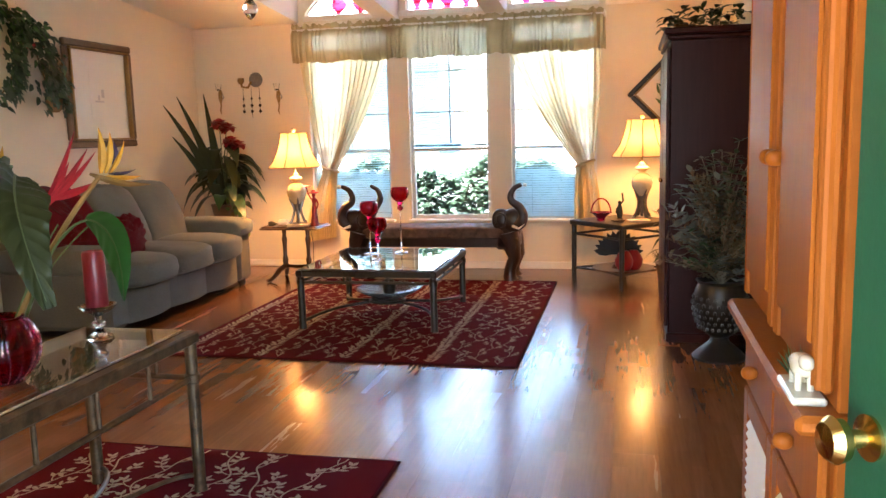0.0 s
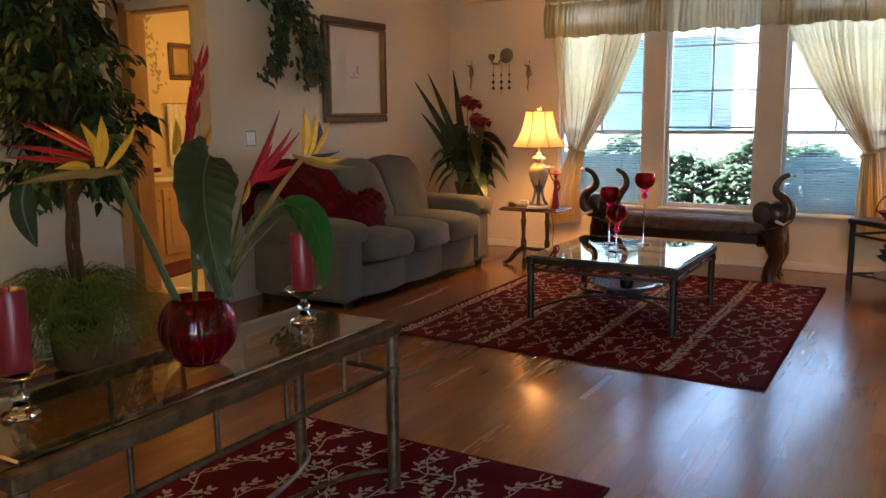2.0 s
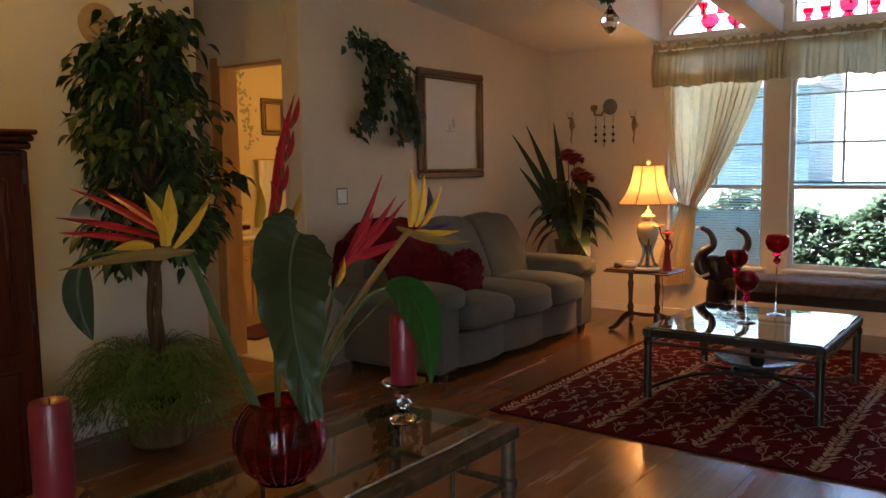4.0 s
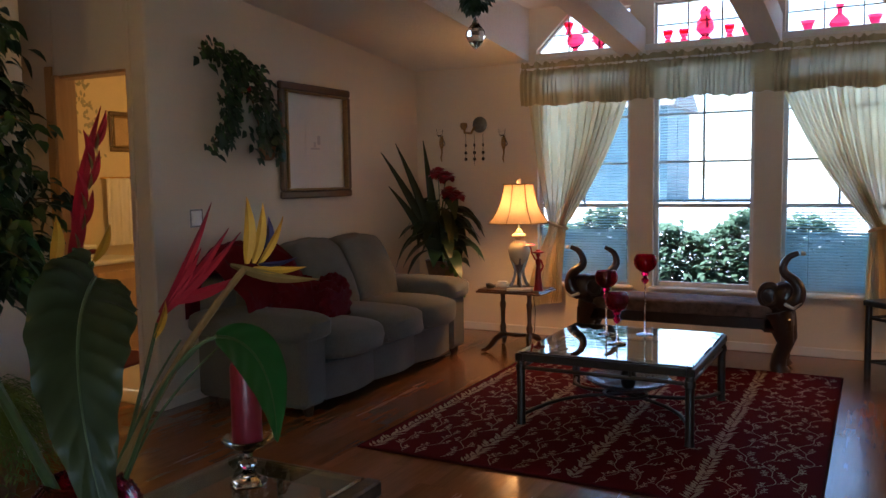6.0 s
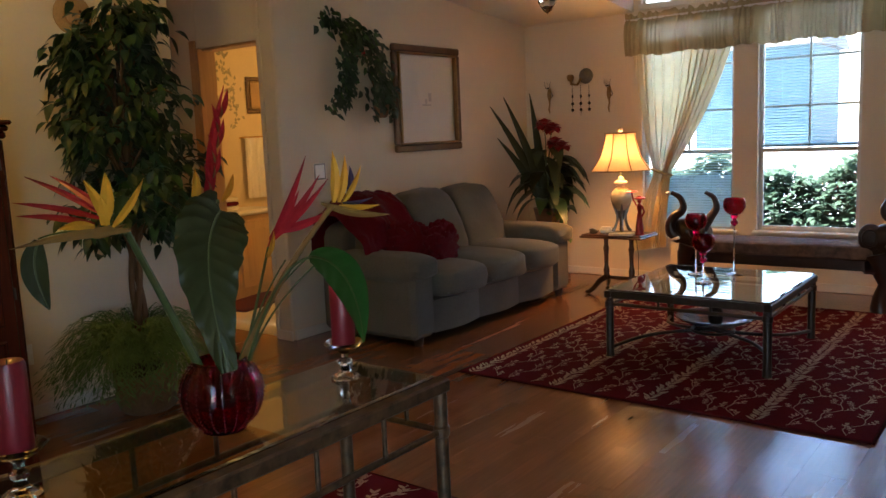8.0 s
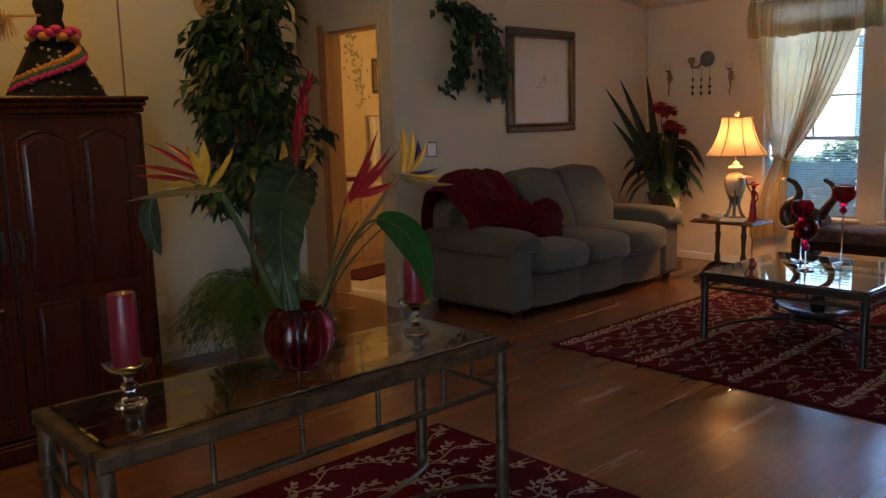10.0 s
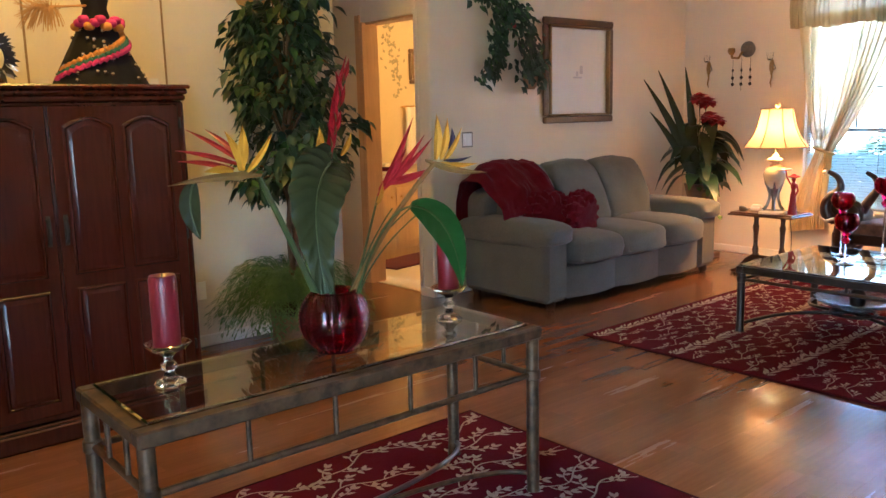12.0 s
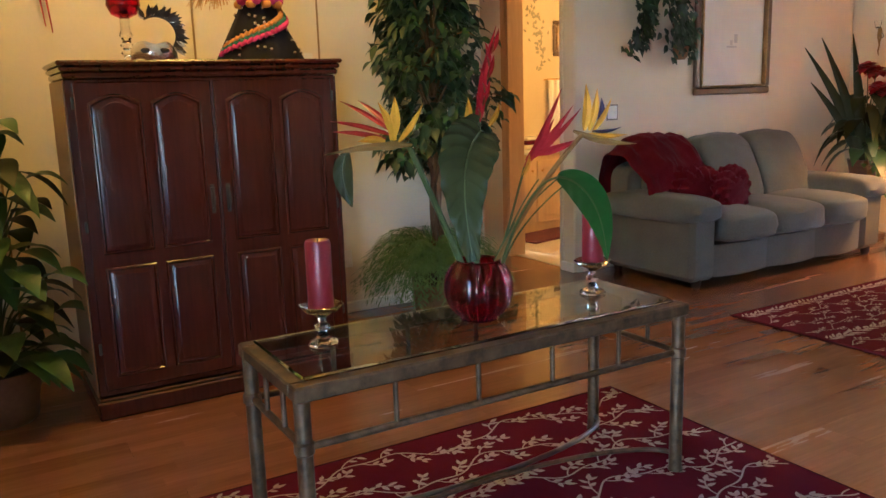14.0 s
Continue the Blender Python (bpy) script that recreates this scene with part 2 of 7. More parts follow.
M = {
    "wall": plain("cream_wall_paint", (0.74, 0.652, 0.525), 0.7, vary=0.04, grain=60, bump=0.12, dist=0.004),
    "ceiling": plain("textured_ceiling", (0.74, 0.7, 0.64), 0.85, vary=0.05, grain=38, bump=0.9, dist=0.02),
    "trim": plain("white_trim", (0.76, 0.72, 0.66), 0.45, vary=0.04, bump=0.05),
    "bath_wall": plain("bathroom_wallpaper", (0.64, 0.49, 0.25), 0.6, vary=0.05, bump=0.05),
    "bath_floor": plain("pale_vinyl", (0.66, 0.55, 0.38), 0.4, vary=0.06),
    "floor": strip_laminate("laminate"),
    "underlay": plain("underlay", (0.12, 0.06, 0.03), 0.8),
    "rug": plain("burgundy_pile", (0.1, 0.007, 0.015), 0.95, vary=0.25, grain=320, bump=0.7, dist=0.004, spec=0.05),
    "rug_edge": plain("rug_binding", (0.05, 0.006, 0.008), 0.95, vary=0.2, grain=200, bump=0.5, spec=0.1),
    "vine": plain("cream_pile", (0.43, 0.35, 0.27), 0.95, vary=0.25, grain=300, bump=0.6, dist=0.003, spec=0.1),
    "sofa": plain("grey_green_microfibre", (0.138, 0.135, 0.116), 0.9, vary=0.22, grain=90, stain=4, bump=0.35, sheen=0.15, spec=0.15),
    "dark_foot": plain("dark_foot", (0.03, 0.018, 0.01), 0.5),
    "red_fleece": plain("red_fleece", (0.11, 0.005, 0.012), 0.95, vary=0.3, grain=120, bump=0.6, dist=0.006, sheen=0.04, spec=0.1),
    "bronze": plain("bronzed_metal", (0.115, 0.074, 0.038), 0.42, 0.5, vary=0.65, grain=26, stain=13, bump=0.35),
    "dark_bronze": plain("dark_pewter_metal", (0.055, 0.047, 0.04), 0.4, 0.6, vary=0.35, grain=35, bump=0.3),
    "steel": plain("steel_highlight_tube", (0.26, 0.26, 0.26), 0.3, 1.0, vary=0.2),
    "table_glass": glassy("table_glass", (0.86, 0.95, 0.92)),
    "coffee_glass": glassy("thick_table_glass", (0.8, 0.95, 0.95), 0.0, 3.3),
    "pane": glassy("window_glass", (0.97, 0.99, 1.0)),
    "crystal": glassy("cut_crystal", (1.0, 1.0, 1.0), 0.0, 1.5, 1.0),
    "red_glass": glassy("ruby_glass", (0.55, 0.004, 0.05), 0.03, 1.45),
    "ruby_bead": plain("ruby_bead", (0.115, 0.005, 0.013), 0.15, vary=0.1, coat=0.4),
    "red_window_glass": glassy("cranberry_glass", (0.75, 0.02, 0.06), 0.05, 1.3),
    "silver_bowl": glassy("pressed_glass_dish", (0.72, 0.88, 0.92), 0.12, 1.5, 0.82),
    "cherry": wood("cherry_veneer", (0.036, 0.0065, 0.004), (0.086, 0.015, 0.008), 0.22, 2, 5.0, 0.35, bump=0.02),
    "cherry_side": plain("laminate_side", (0.3, 0.2, 0.11), 0.5, vary=0.1),
    "mahogany": wood("dark_cabinet_side", (0.024, 0.005, 0.005), (0.045, 0.01, 0.009), 0.4, 2, 4.0, 0.0, spec=0.12),
    "pine": wood("honey_pine", (0.22, 0.052, 0.006), (0.33, 0.092, 0.011), 0.46, 2, 6.0, 0.0, spec=0.09),
    "jamb": wood("oak_jamb", (0.42, 0.22, 0.08), (0.58, 0.33, 0.13), 0.4, 2, 5.0, 0.2),
    "walnut": wood("walnut", (0.05, 0.02, 0.009), (0.13, 0.055, 0.025), 0.3, 0, 7.0, 0.4),
    "carved": plain("carved_teak", (0.04, 0.016, 0.01), 0.36, vary=0.4, grain=28, stain=8, bump=0.5, dist=0.006, coat=0.3),
    "ivory": plain("ivory", (0.75, 0.7, 0.6), 0.35, vary=0.08),
    "bench_cloth": plain("patterned_bench_cloth", (0.16, 0.09, 0.06), 0.85, vary=0.65, grain=22, stain=14, bump=0.3),
    "gold": plain("antique_gold_frame", (0.3, 0.19, 0.07), 0.38, 0.65, vary=0.35, grain=50, bump=0.3),
    "gold_dark": plain("brown_frame_outer", (0.12, 0.07, 0.03), 0.45, 0.3, vary=0.3),
    "mat": plain("picture_mat", (0.74, 0.72, 0.67), 0.7, vary=0.03),
    "print": plain("faint_print", (0.52, 0.5, 0.5), 0.7, vary=0.2, grain=14),
    "ink": plain("grey_ink", (0.22, 0.22, 0.23), 0.7),
    "switch": plain("switch_plate", (0.9, 0.9, 0.89), 0.35, vary=0.03),
    "leaf": plain("ficus_leaf", (0.02, 0.052, 0.023), 0.38, vary=0.45, grain=18, stain=5, bump=0.1),
    "leaf_mid": plain("foliage_green", (0.05, 0.12, 0.03), 0.42, vary=0.4, grain=22, stain=6, bump=0.1),
    "leaf_dark": plain("dark_glossy_leaf", (0.03, 0.037, 0.011), 0.45, vary=0.25, grain=15, bump=0.15, spec=0.22),
    "leaf_bright": plain("bright_green_leaf", (0.02, 0.082, 0.014), 0.35, vary=0.25, grain=18),
    "grass_green": plain("airy_fern_green", (0.1, 0.17, 0.04), 0.6, vary=0.4, grain=20),
    "dry_stem": plain("dried_flowers", (0.27, 0.23, 0.16), 0.85, vary=0.5, grain=30),
    "midrib": plain("pale_green_rib", (0.07, 0.088, 0.026), 0.45, vary=0.2),
    "silver_leaf": plain("eucalyptus_leaf", (0.21, 0.23, 0.2), 0.6, vary=0.4, grain=14),
    "stem": plain("green_stem", (0.055, 0.085, 0.022), 0.45, vary=0.3),
    "bark": plain("bark", (0.17, 0.095, 0.045), 0.85, vary=0.4, grain=50, bump=0.8, stretch=(1, 1, 0.3)),
    "petal_red": plain("red_petal", (0.34, 0.008, 0.016), 0.4, vary=0.25, grain=12),
    "petal_yellow": plain("yellow_petal", (0.58, 0.3, 0.02), 0.45, vary=0.25, grain=12),
    "petal_orange": plain("ochre_spathe", (0.21, 0.12, 0.03), 0.45, vary=0.3, grain=12),
    "petal_blue": plain("violet_petal", (0.045, 0.03, 0.08), 0.45),
    "wicker": plain("wicker", (0.2, 0.12, 0.06), 0.8, vary=0.4, grain=60, bump=0.9),
    "soil": plain("potting_soil", (0.04, 0.03, 0.02), 0.95, vary=0.5, bump=0.8),
    "terracotta": plain("glazed_pot", (0.16, 0.09, 0.06), 0.4, vary=0.3),
    "candle": plain("burgundy_wax", (0.2, 0.012, 0.02), 0.42, vary=0.12, bump=0.05, coat=0.2),
    "wick": plain("wick", (0.03, 0.025, 0.02), 0.9),
    "curtain": sheer("sheer_cream_curtain", (0.84, 0.7, 0.42), 0.62, 0.04),
    "valance": sheer("valance_cloth", (0.47, 0.4, 0.23), 0.32, 0.015),
    "shade": sheer("cream_lamp_shade", (0.6, 0.44, 0.27), 0.24, 0.0, 120),
    "shade_rib": plain("shade_braid", (0.28, 0.18, 0.09), 0.8),
    "porcelain": plain("cream_porcelain", (0.6, 0.52, 0.36), 0.22, vary=0.08, coat=0.4),
    "pewter": plain("tarnished_pewter", (0.21, 0.2, 0.185), 0.32, 0.9, vary=0.35, grain=40, bump=0.4),
    "red_lacquer": plain("red_lacquer", (0.36, 0.01, 0.015), 0.3, vary=0.2, coat=0.3),
    "white_china": plain("white_china", (0.75, 0.72, 0.66), 0.3, vary=0.05),
    "black_lace": plain("black_lacquer", (0.012, 0.011, 0.012), 0.45, vary=0.3),
    "black_cloth": plain("black_sequin_cloth", (0.008, 0.007, 0.008), 0.8, vary=0.4, spec=0.2),
    "sequin": plain("silver_sequin", (0.7, 0.7, 0.7), 0.25, 0.9, vary=0.1),
    "ruffle_orange": plain("orange_ruffle", (0.6, 0.25, 0.03), 0.8, vary=0.25),
    "ruffle_pink": plain("pink_ruffle", (0.55, 0.03, 0.17), 0.8, vary=0.25),
    "ruffle_teal": plain("green_ruffle", (0.03, 0.14, 0.09), 0.8, vary=0.25),
    "straw": plain("straw", (0.5, 0.28, 0.1), 0.85, vary=0.3, grain=80, bump=0.6),
    "blind": sheer("vinyl_blind_slat", (0.46, 0.66, 0.74), 0.6, 0.0, 40),
    "green_paint": plain("green_door_paint", (0.012, 0.055, 0.022), 0.42, vary=0.2, grain=70, bump=0.2),
    "brass": plain("polished_brass", (0.75, 0.5, 0.15), 0.18, 1.0, vary=0.1),
    "bulb": glowing("lit_bulb", (1.0, 0.75, 0.42), 5.0),
    "lawn": plain("yard_gravel", (0.55, 0.55, 0.54), 0.9, vary=0.25, grain=15, bump=0.6),
    "hedge_leaf": sheer("hedge_leaf", (0.115, 0.185, 0.125), 0.45, 0.0, 9),
    "hedge_wood": plain("hedge_twigs", (0.06, 0.05, 0.03), 0.9),
    "siding": plain("blue_grey_siding", (0.06, 0.12, 0.15), 0.6, vary=0.05, stretch=(0.2, 0.2, 3)),
    "roofing": plain("grey_shingle", (0.15, 0.15, 0.15), 0.9, vary=0.3),
    "concrete": plain("porch_concrete", (0.4, 0.39, 0.36), 0.9, vary=0.15, bump=0.4),
    "tan_disc": plain("woven_tan", (0.42, 0.27, 0.12), 0.8, vary=0.25, grain=70, bump=0.6),
    "towel": plain("cream_towel", (0.7, 0.62, 0.46), 0.95, vary=0.1, grain=150, bump=0.6),
    "mat_red": plain("dark_red_bath_mat", (0.09, 0.012, 0.015), 0.95, vary=0.3, grain=150, bump=0.7),
    "laminate_top": plain("cream_counter", (0.68, 0.6, 0.45), 0.3, vary=0.06),
    "vanity": wood("light_oak_vanity", (0.42, 0.24, 0.09), (0.58, 0.36, 0.15), 0.4, 2, 5.0, 0.2),
    "motif": plain("faded_flower_motif", (0.34, 0.28, 0.15), 0.7, vary=0.4, grain=40),
}


# ---- shapes ----
class Shape:
    """Vertices and faces of one mesh, gathered piece by piece."""

    def __init__(self):
        self.v, self.f = [], []

    def put(self, verts, faces):
        n = len(self.v)
        self.v += [tuple(p) for p in verts]
        self.f += [tuple(n + i for i in q) for q in faces]
        return self

    def box(self, x0, y0, z0, x1, y1, z1, c=0.004):
        """A box with chamfered edges."""
        c = min(c, (x1 - x0) * 0.45, (y1 - y0) * 0.45, (z1 - z0) * 0.45)
        X, Y, Z = (x0, x1), (y0, y1), (z0, z1)
        verts, idx = [], {}
        for i in (0, 1):
            for j in (0, 1):
                for k in (0, 1):
                    for a in range(3):
                        p = [X[i] + (c if i == 0 else -c), Y[j] + (c if j == 0 else -c), Z[k] + (c if k == 0 else -c)]
                        p[a] = (X[i], Y[j], Z[k])[a]
                        idx[i, j, k, a] = len(verts)
                        verts.append(p)
        faces = []
        for a in range(3):
            b, d = (a + 1) % 3, (a + 2) % 3
            for s in (0, 1):
                q = []
                for u, w in ((0, 0), (1, 0), (1, 1), (0, 1)):
                    key = [0, 0, 0]
                    key[a], key[b], key[d] = s, u, w
                    q.append(idx[(*key, a)])
                faces.append(q if s else q[::-1])
            for u in (0, 1):
                for w in (0, 1):
                    lo, hi = [0, 0, 0], [0, 0, 0]
                    lo[b], lo[d], hi[b], hi[d] = u, w, u, w
                    lo[a], hi[a] = 0, 1
                    q = [idx[(*lo, b)], idx[(*hi, b)], idx[(*hi, d)], idx[(*lo, d)]]
                    faces.append(q if u == w else q[::-1])
        for i in (0, 1):
            for j in (0, 1):
                for k in (0, 1):
                    q = [idx[i, j, k, a] for a in range(3)]
                    faces.append(q if (i + j + k) % 2 else q[::-1])
        return self.put(verts, faces)

    def tube(self, pts, r, seg=10, caps=True, squash=1.0):
        """A round bar along points; r is one radius or one for each point."""
        pts = [Vector(p) for p in pts]
        rs = [r] * len(pts) if isinstance(r, (int, float)) else list(r)
        verts, side = [], None
        for i, p in enumerate(pts):
            d = (pts[min(i + 1, len(pts) - 1)] - pts[max(i - 1, 0)]).normalized()
            if side is None:
                side = d.orthogonal().normalized()
            side = (side - d * side.dot(d)).normalized()
            up = d.cross(side)
            for k in range(seg):
                a = 2 * math.pi * k / seg
                verts.append(p + (side * math.cos(a) + up * math.sin(a) * squash) * rs[i])
        faces = [(i * seg + k, i * seg + (k + 1) % seg, (i + 1) * seg + (k + 1) % seg, (i + 1) * seg + k)
                 for i in range(len(pts) - 1) for k in range(seg)]
        if caps:
            faces += [tuple(range(seg))[::-1], tuple((len(pts) - 1) * seg + k for k in range(seg))]
        return self.put(verts, faces)

    def lathe(self, prof, seg=24, at=(0, 0, 0), wave=0.0, lobes=8, closed=True):
        """A turned body; prof: radius and height from bottom to top."""
        verts = []
        for r, z in prof:
            for k in range(seg):
                a = 2 * math.pi * k / seg
                rr = r * (1 + wave * math.cos(lobes * a))
                verts.append((at[0] + rr * math.cos(a), at[1] + rr * math.sin(a), at[2] + z))
        faces = [(i * seg + k, i * seg + (k + 1) % seg, (i + 1) * seg + (k + 1) % seg, (i + 1) * seg + k)
                 for i in range(len(prof) - 1) for k in range(seg)]
        if closed:
            faces += [tuple(range(seg))[::-1], tuple((len(prof) - 1) * seg + k for k in range(seg))]
        return self.put(verts, faces)

    def blob(self, c, r, e=0.5, e2=None, nu=28, nv=14, warp=None, turn=0.0):
        """A rounded body between a ball (e 1) and a box (e near 0)."""
        e2 = e if e2 is None else e2
        pw = lambda t, k: math.copysign(abs(t) ** k, t)
        verts = []
        ct, st = math.cos(radians(turn)), math.sin(radians(turn))
        for i in range(nv + 1):
            b = -math.pi / 2 + math.pi * i / nv
            for k in range(nu):
                a = 2 * math.pi * k / nu
                p = [pw(math.cos(b), e) * pw(math.cos(a), e2), pw(math.cos(b), e) * pw(math.sin(a), e2), pw(math.sin(b), e)]
                if warp:
                    p = warp(*p)
                x, y, z = p[0] * r[0], p[1] * r[1], p[2] * r[2]
                verts.append((c[0] + x * ct - y * st, c[1] + x * st + y * ct, c[2] + z))
        faces = [(i * nu + k, i * nu + (k + 1) % nu, (i + 1) * nu + (k + 1) % nu, (i + 1) * nu + k) for i in range(nv) for k in range(nu)]
        return self.put(verts, faces)

    def sheet(self, fn, nu, nv):
        verts = [fn(u / nu, v / nv) for v in range(nv + 1) for u in range(nu + 1)]
        faces = [(v * (nu + 1) + u, v * (nu + 1) + u + 1, (v + 1) * (nu + 1) + u + 1, (v + 1) * (nu + 1) + u) for v in range(nv) for u in range(nu)]
        return self.put(verts, faces)

    def leaf(self, base, way, up, length, width, droop=0.3, n=3, fold=0.2, belly=0.8):
        """A leaf with a folded midrib that bends down along its length."""
        base, way, up = Vector(base), Vector(way).normalized(), Vector(up)
        side = way.cross(up)
        side = side.normalized() if side.length > 1e-4 else way.orthogonal().normalized()
        nrm = side.cross(way)
        verts, faces = [], []
        for i in range(n + 1):
            s = i / n
            c = base + way * length * s * (1 - 0.25 * droop * s) - Vector((0, 0, 1)) * droop * length * s * s * 0.7
            w = width * 0.5 * max(0.03, math.sin(math.pi * s ** belly)) if 0 < i < n else width * 0.02
            verts += [c - side * w + nrm * w * fold, c, c + side * w + nrm * w * fold]
        for i in range(n):
            a = i * 3
            faces += [(a, a + 1, a + 4, a + 3), (a + 1, a + 2, a + 5, a + 4)]
        return self.put(verts, faces)

    def prism(self, outline, z0, z1):
        """A flat outline in x and y given thickness in z."""
        n = len(outline)
        verts = [(x, y, z0) for x, y in outline] + [(x, y, z1) for x, y in outline]
        faces = [tuple(range(n))[::-1], tuple(range(n, 2 * n))] + [(i, (i + 1) % n, n + (i + 1) % n, n + i) for i in range(n)]
        return self.put(verts, faces)

    def moved(self, m):
        self.v = [tuple(m @ Vector(p)) for p in self.v]
        return self

    def mesh(self, name, material, smooth=True):
        me = bpy.data.meshes.new(name)
        me.from_pydata(self.v, [], self.f)
        me.materials.append(material)
        if smooth:
            me.polygons.foreach_set("use_smooth", [True] * len(me.polygons))
            me.set_sharp_from_angle(angle=radians(38))
        me.update()
        return me


def thing(name, label, category, at=(0, 0, 0), turn=0.0, group="", kind=""):
    """An empty at the thing's base that its parts hang from."""
    ob = new(name)
    ob.empty_display_size = 0.05
    ob.matrix_world = pose(*at, 0, 0, turn)
    return tagged(ob, label, category, group, kind)


def part(name, g, material, parent, label="", smooth=True):
    """One mesh under a thing or a part, in the thing's own axes."""
    ob = new(name, g.mesh(name, M[material], smooth))
    ob.parent = parent
    if label:
        tagged(ob, label)
    return ob


def solo(name, g, material, label, category, at=(0, 0, 0), turn=0.0, group="", kind="", smooth=True):
    """A thing that is one mesh."""
    ob = new(name, g.mesh(name, M[material], smooth))
    ob.matrix_world = pose(*at, 0, 0, turn)
    return tagged(ob, label, category, group, kind)


S = Shape
rnd = random.Random(7)

# ---- the room ----
NORTH, WEST, EAST, SOUTH = 8.07, -4.10, 1.15, 0.5
DORMER_L, DORMER_R, DORMER_Z = -2.925, 0.12, 2.96


def vault(y):
    """Height of the sloping ceiling."""
    return 2.49 + 0.093 * (NORTH - y)


WINDOWS = [(-2.85, -2.0), (-1.8, -0.99), (-0.78, 0.04)]
SILL, HEAD, HIGH0, HIGH1 = 0.5, 2.4, 2.53, 2.89


def structure(name, g, material, label, category="wall"):
    return solo(name, g, material, label, category, kind="structure")


g = S()
edges = [WEST - 0.14] + [e for w in WINDOWS for e in w] + [EAST + 0.12]
for a, b in zip(edges[::2], edges[1::2]):
    g.box(a, NORTH, 0, b, NORTH + 0.13, 3.1, 0.002)
for a, b in WINDOWS:
    for z0, z1 in ((0, SILL), (HEAD, HIGH0), (HIGH1, 3.1)):
        g.box(a - 0.001, NORTH + 0.001, z0, b + 0.001, NORTH + 0.129, z1, 0.001)
a, b = WINDOWS[0][0], WINDOWS[2][1]
tri = [(a, HIGH0 + 0.06), (a + 0.3, HIGH1), (a, HIGH1)]
g.put([(x, NORTH + 0.001 + d, z) for d in (0, 0.127) for x, z in tri], [(0, 1, 2), (5, 4, 3), (0, 3, 4, 1), (1, 4, 5, 2), (2, 5, 3, 0)])
tri = [(b, HIGH0 + 0.06), (b, HIGH1), (b - 0.3, HIGH1)]
g.put([(x, NORTH + 0.001 + d, z) for d in (0, 0.127) for x, z in tri], [(0, 1, 2), (5, 4, 3), (0, 3, 4, 1), (1, 4, 5, 2), (2, 5, 3, 0)])
structure("wall_north", g, "wall", "cream painted window wall with six openings")

g = S().box(WEST - 0.14, 4.72, 0, WEST, NORTH, 3.3, 0.012)
structure("wall_west", g, "wall", "cream painted wall behind the sofa")
wall_panelled = structure("wall_west_south", S().box(WEST - 0.14, SOUTH, 0, WEST, 3.9, 3.3, 0.012), "wall", "cream wall with vertical panel seams")
for y in (0.9, 1.95, 2.7):
    part("panel_seam", S().box(WEST + 0.001, y, 0.09, WEST + 0.006, y + 0.012, vault(y), 0.002), "shade_rib", wall_panelled)
structure("wall_east", S().box(EAST, 0.38, 0, EAST + 0.12, NORTH, 3.3, 0.004), "wall", "cream painted wall behind the cabinets")
DOOR_L, DOOR_R = -0.16, 0.96
g = S().box(WEST - 0.14, 0.38, 0, DOOR_L, SOUTH, 3.4, 0.004).box(DOOR_R, 0.38, 0, EAST, SOUTH, 3.4, 0.004).box(DOOR_L, 0.38, 2.08, DOOR_R, SOUTH, 3.4, 0.004)
structure("wall_south", g, "wall", "cream wall with the entrance opening")

# hall and bathroom
BX0, BX1, BZ = -4.96, -4.28, 2.17
g = S().box(-5.7, 4.721, 0, BX0, 4.84, 2.85, 0.003).box(BX1, 4.721, 0, WEST - 0.141, 4.84, 2.85, 0.003).box(BX0, 4.721, BZ, BX1, 4.84, 2.85, 0.003)
structure("wall_hall_north", g, "wall", "cream hall wall with the bathroom doorway")
structure("wall_hall_south", S().box(-5.7, 3.78, 0, WEST - 0.141, 3.9, 2.85), "wall", "cream hall wall")
structure("wall_hall_end", S().box(-5.82, 3.78, 0, -5.7, 4.72, 2.85), "wall", "cream wall closing the hall")
structure("ceiling_hall", S().box(-5.82, 3.78, 2.85, WEST - 0.002, 4.84, 2.95), "ceiling", "plain hall ceiling", "ceiling")
g = S().box(-6.32, 4.84, 0, -6.2, 7.0, 2.5, 0.003).box(-6.2, 6.9, 0, WEST - 0.141, 7.0, 2.5, 0.003).box(-6.2, 4.841, 0, -5.701, 4.9, 2.5)
structure("wall_bathroom", g, "bath_wall", "yellow papered bathroom walls")
structure("ceiling_bathroom", S().box(-6.32, 4.84, 2.45, WEST - 0.141, 7.0, 2.55), "ceiling", "plain bathroom ceiling", "ceiling")
structure("floor_bathroom", S().box(-6.32, 4.78, -0.1, WEST - 0.141, 7.0, 0.004), "bath_floor", "pale vinyl bathroom floor", "floor")
jamb = thing("door_bathroom", "open oak doorway into the bathroom", "doorway", kind="structure")
part("left_jamb", S().box(BX0, 4.70, 0, BX0 + 0.035, 4.86, BZ), "jamb", jamb)
part("right_jamb", S().box(BX1 - 0.02, 4.735, 0, BX1, 4.86, BZ), "jamb", jamb)
part("head_jamb", S().box(BX0 + 0.035, 4.735, BZ - 0.02, BX1 - 0.02, 4.86, BZ), "jamb", jamb)
part("casing", S().box(BX0 - 0.07, 4.70, 0, BX0 - 0.001, 4.72, BZ + 0.06), "jamb", jamb)

# ceilings: the slope, the raised dormer over the windows and its beams
g = S()


def slope_slab(g, x0, x1, y0, y1, t=0.06):
    v = [(x, y, vault(y) + d) for d in (0, t) for x, y in ((x0, y0), (x1, y0), (x1, y1), (x0, y1))]
    g.put(v, [(3, 2, 1, 0), (4, 5, 6, 7), (0, 1, 5, 4), (1, 2, 6, 5), (2, 3, 7, 6), (3, 0, 4, 7)])


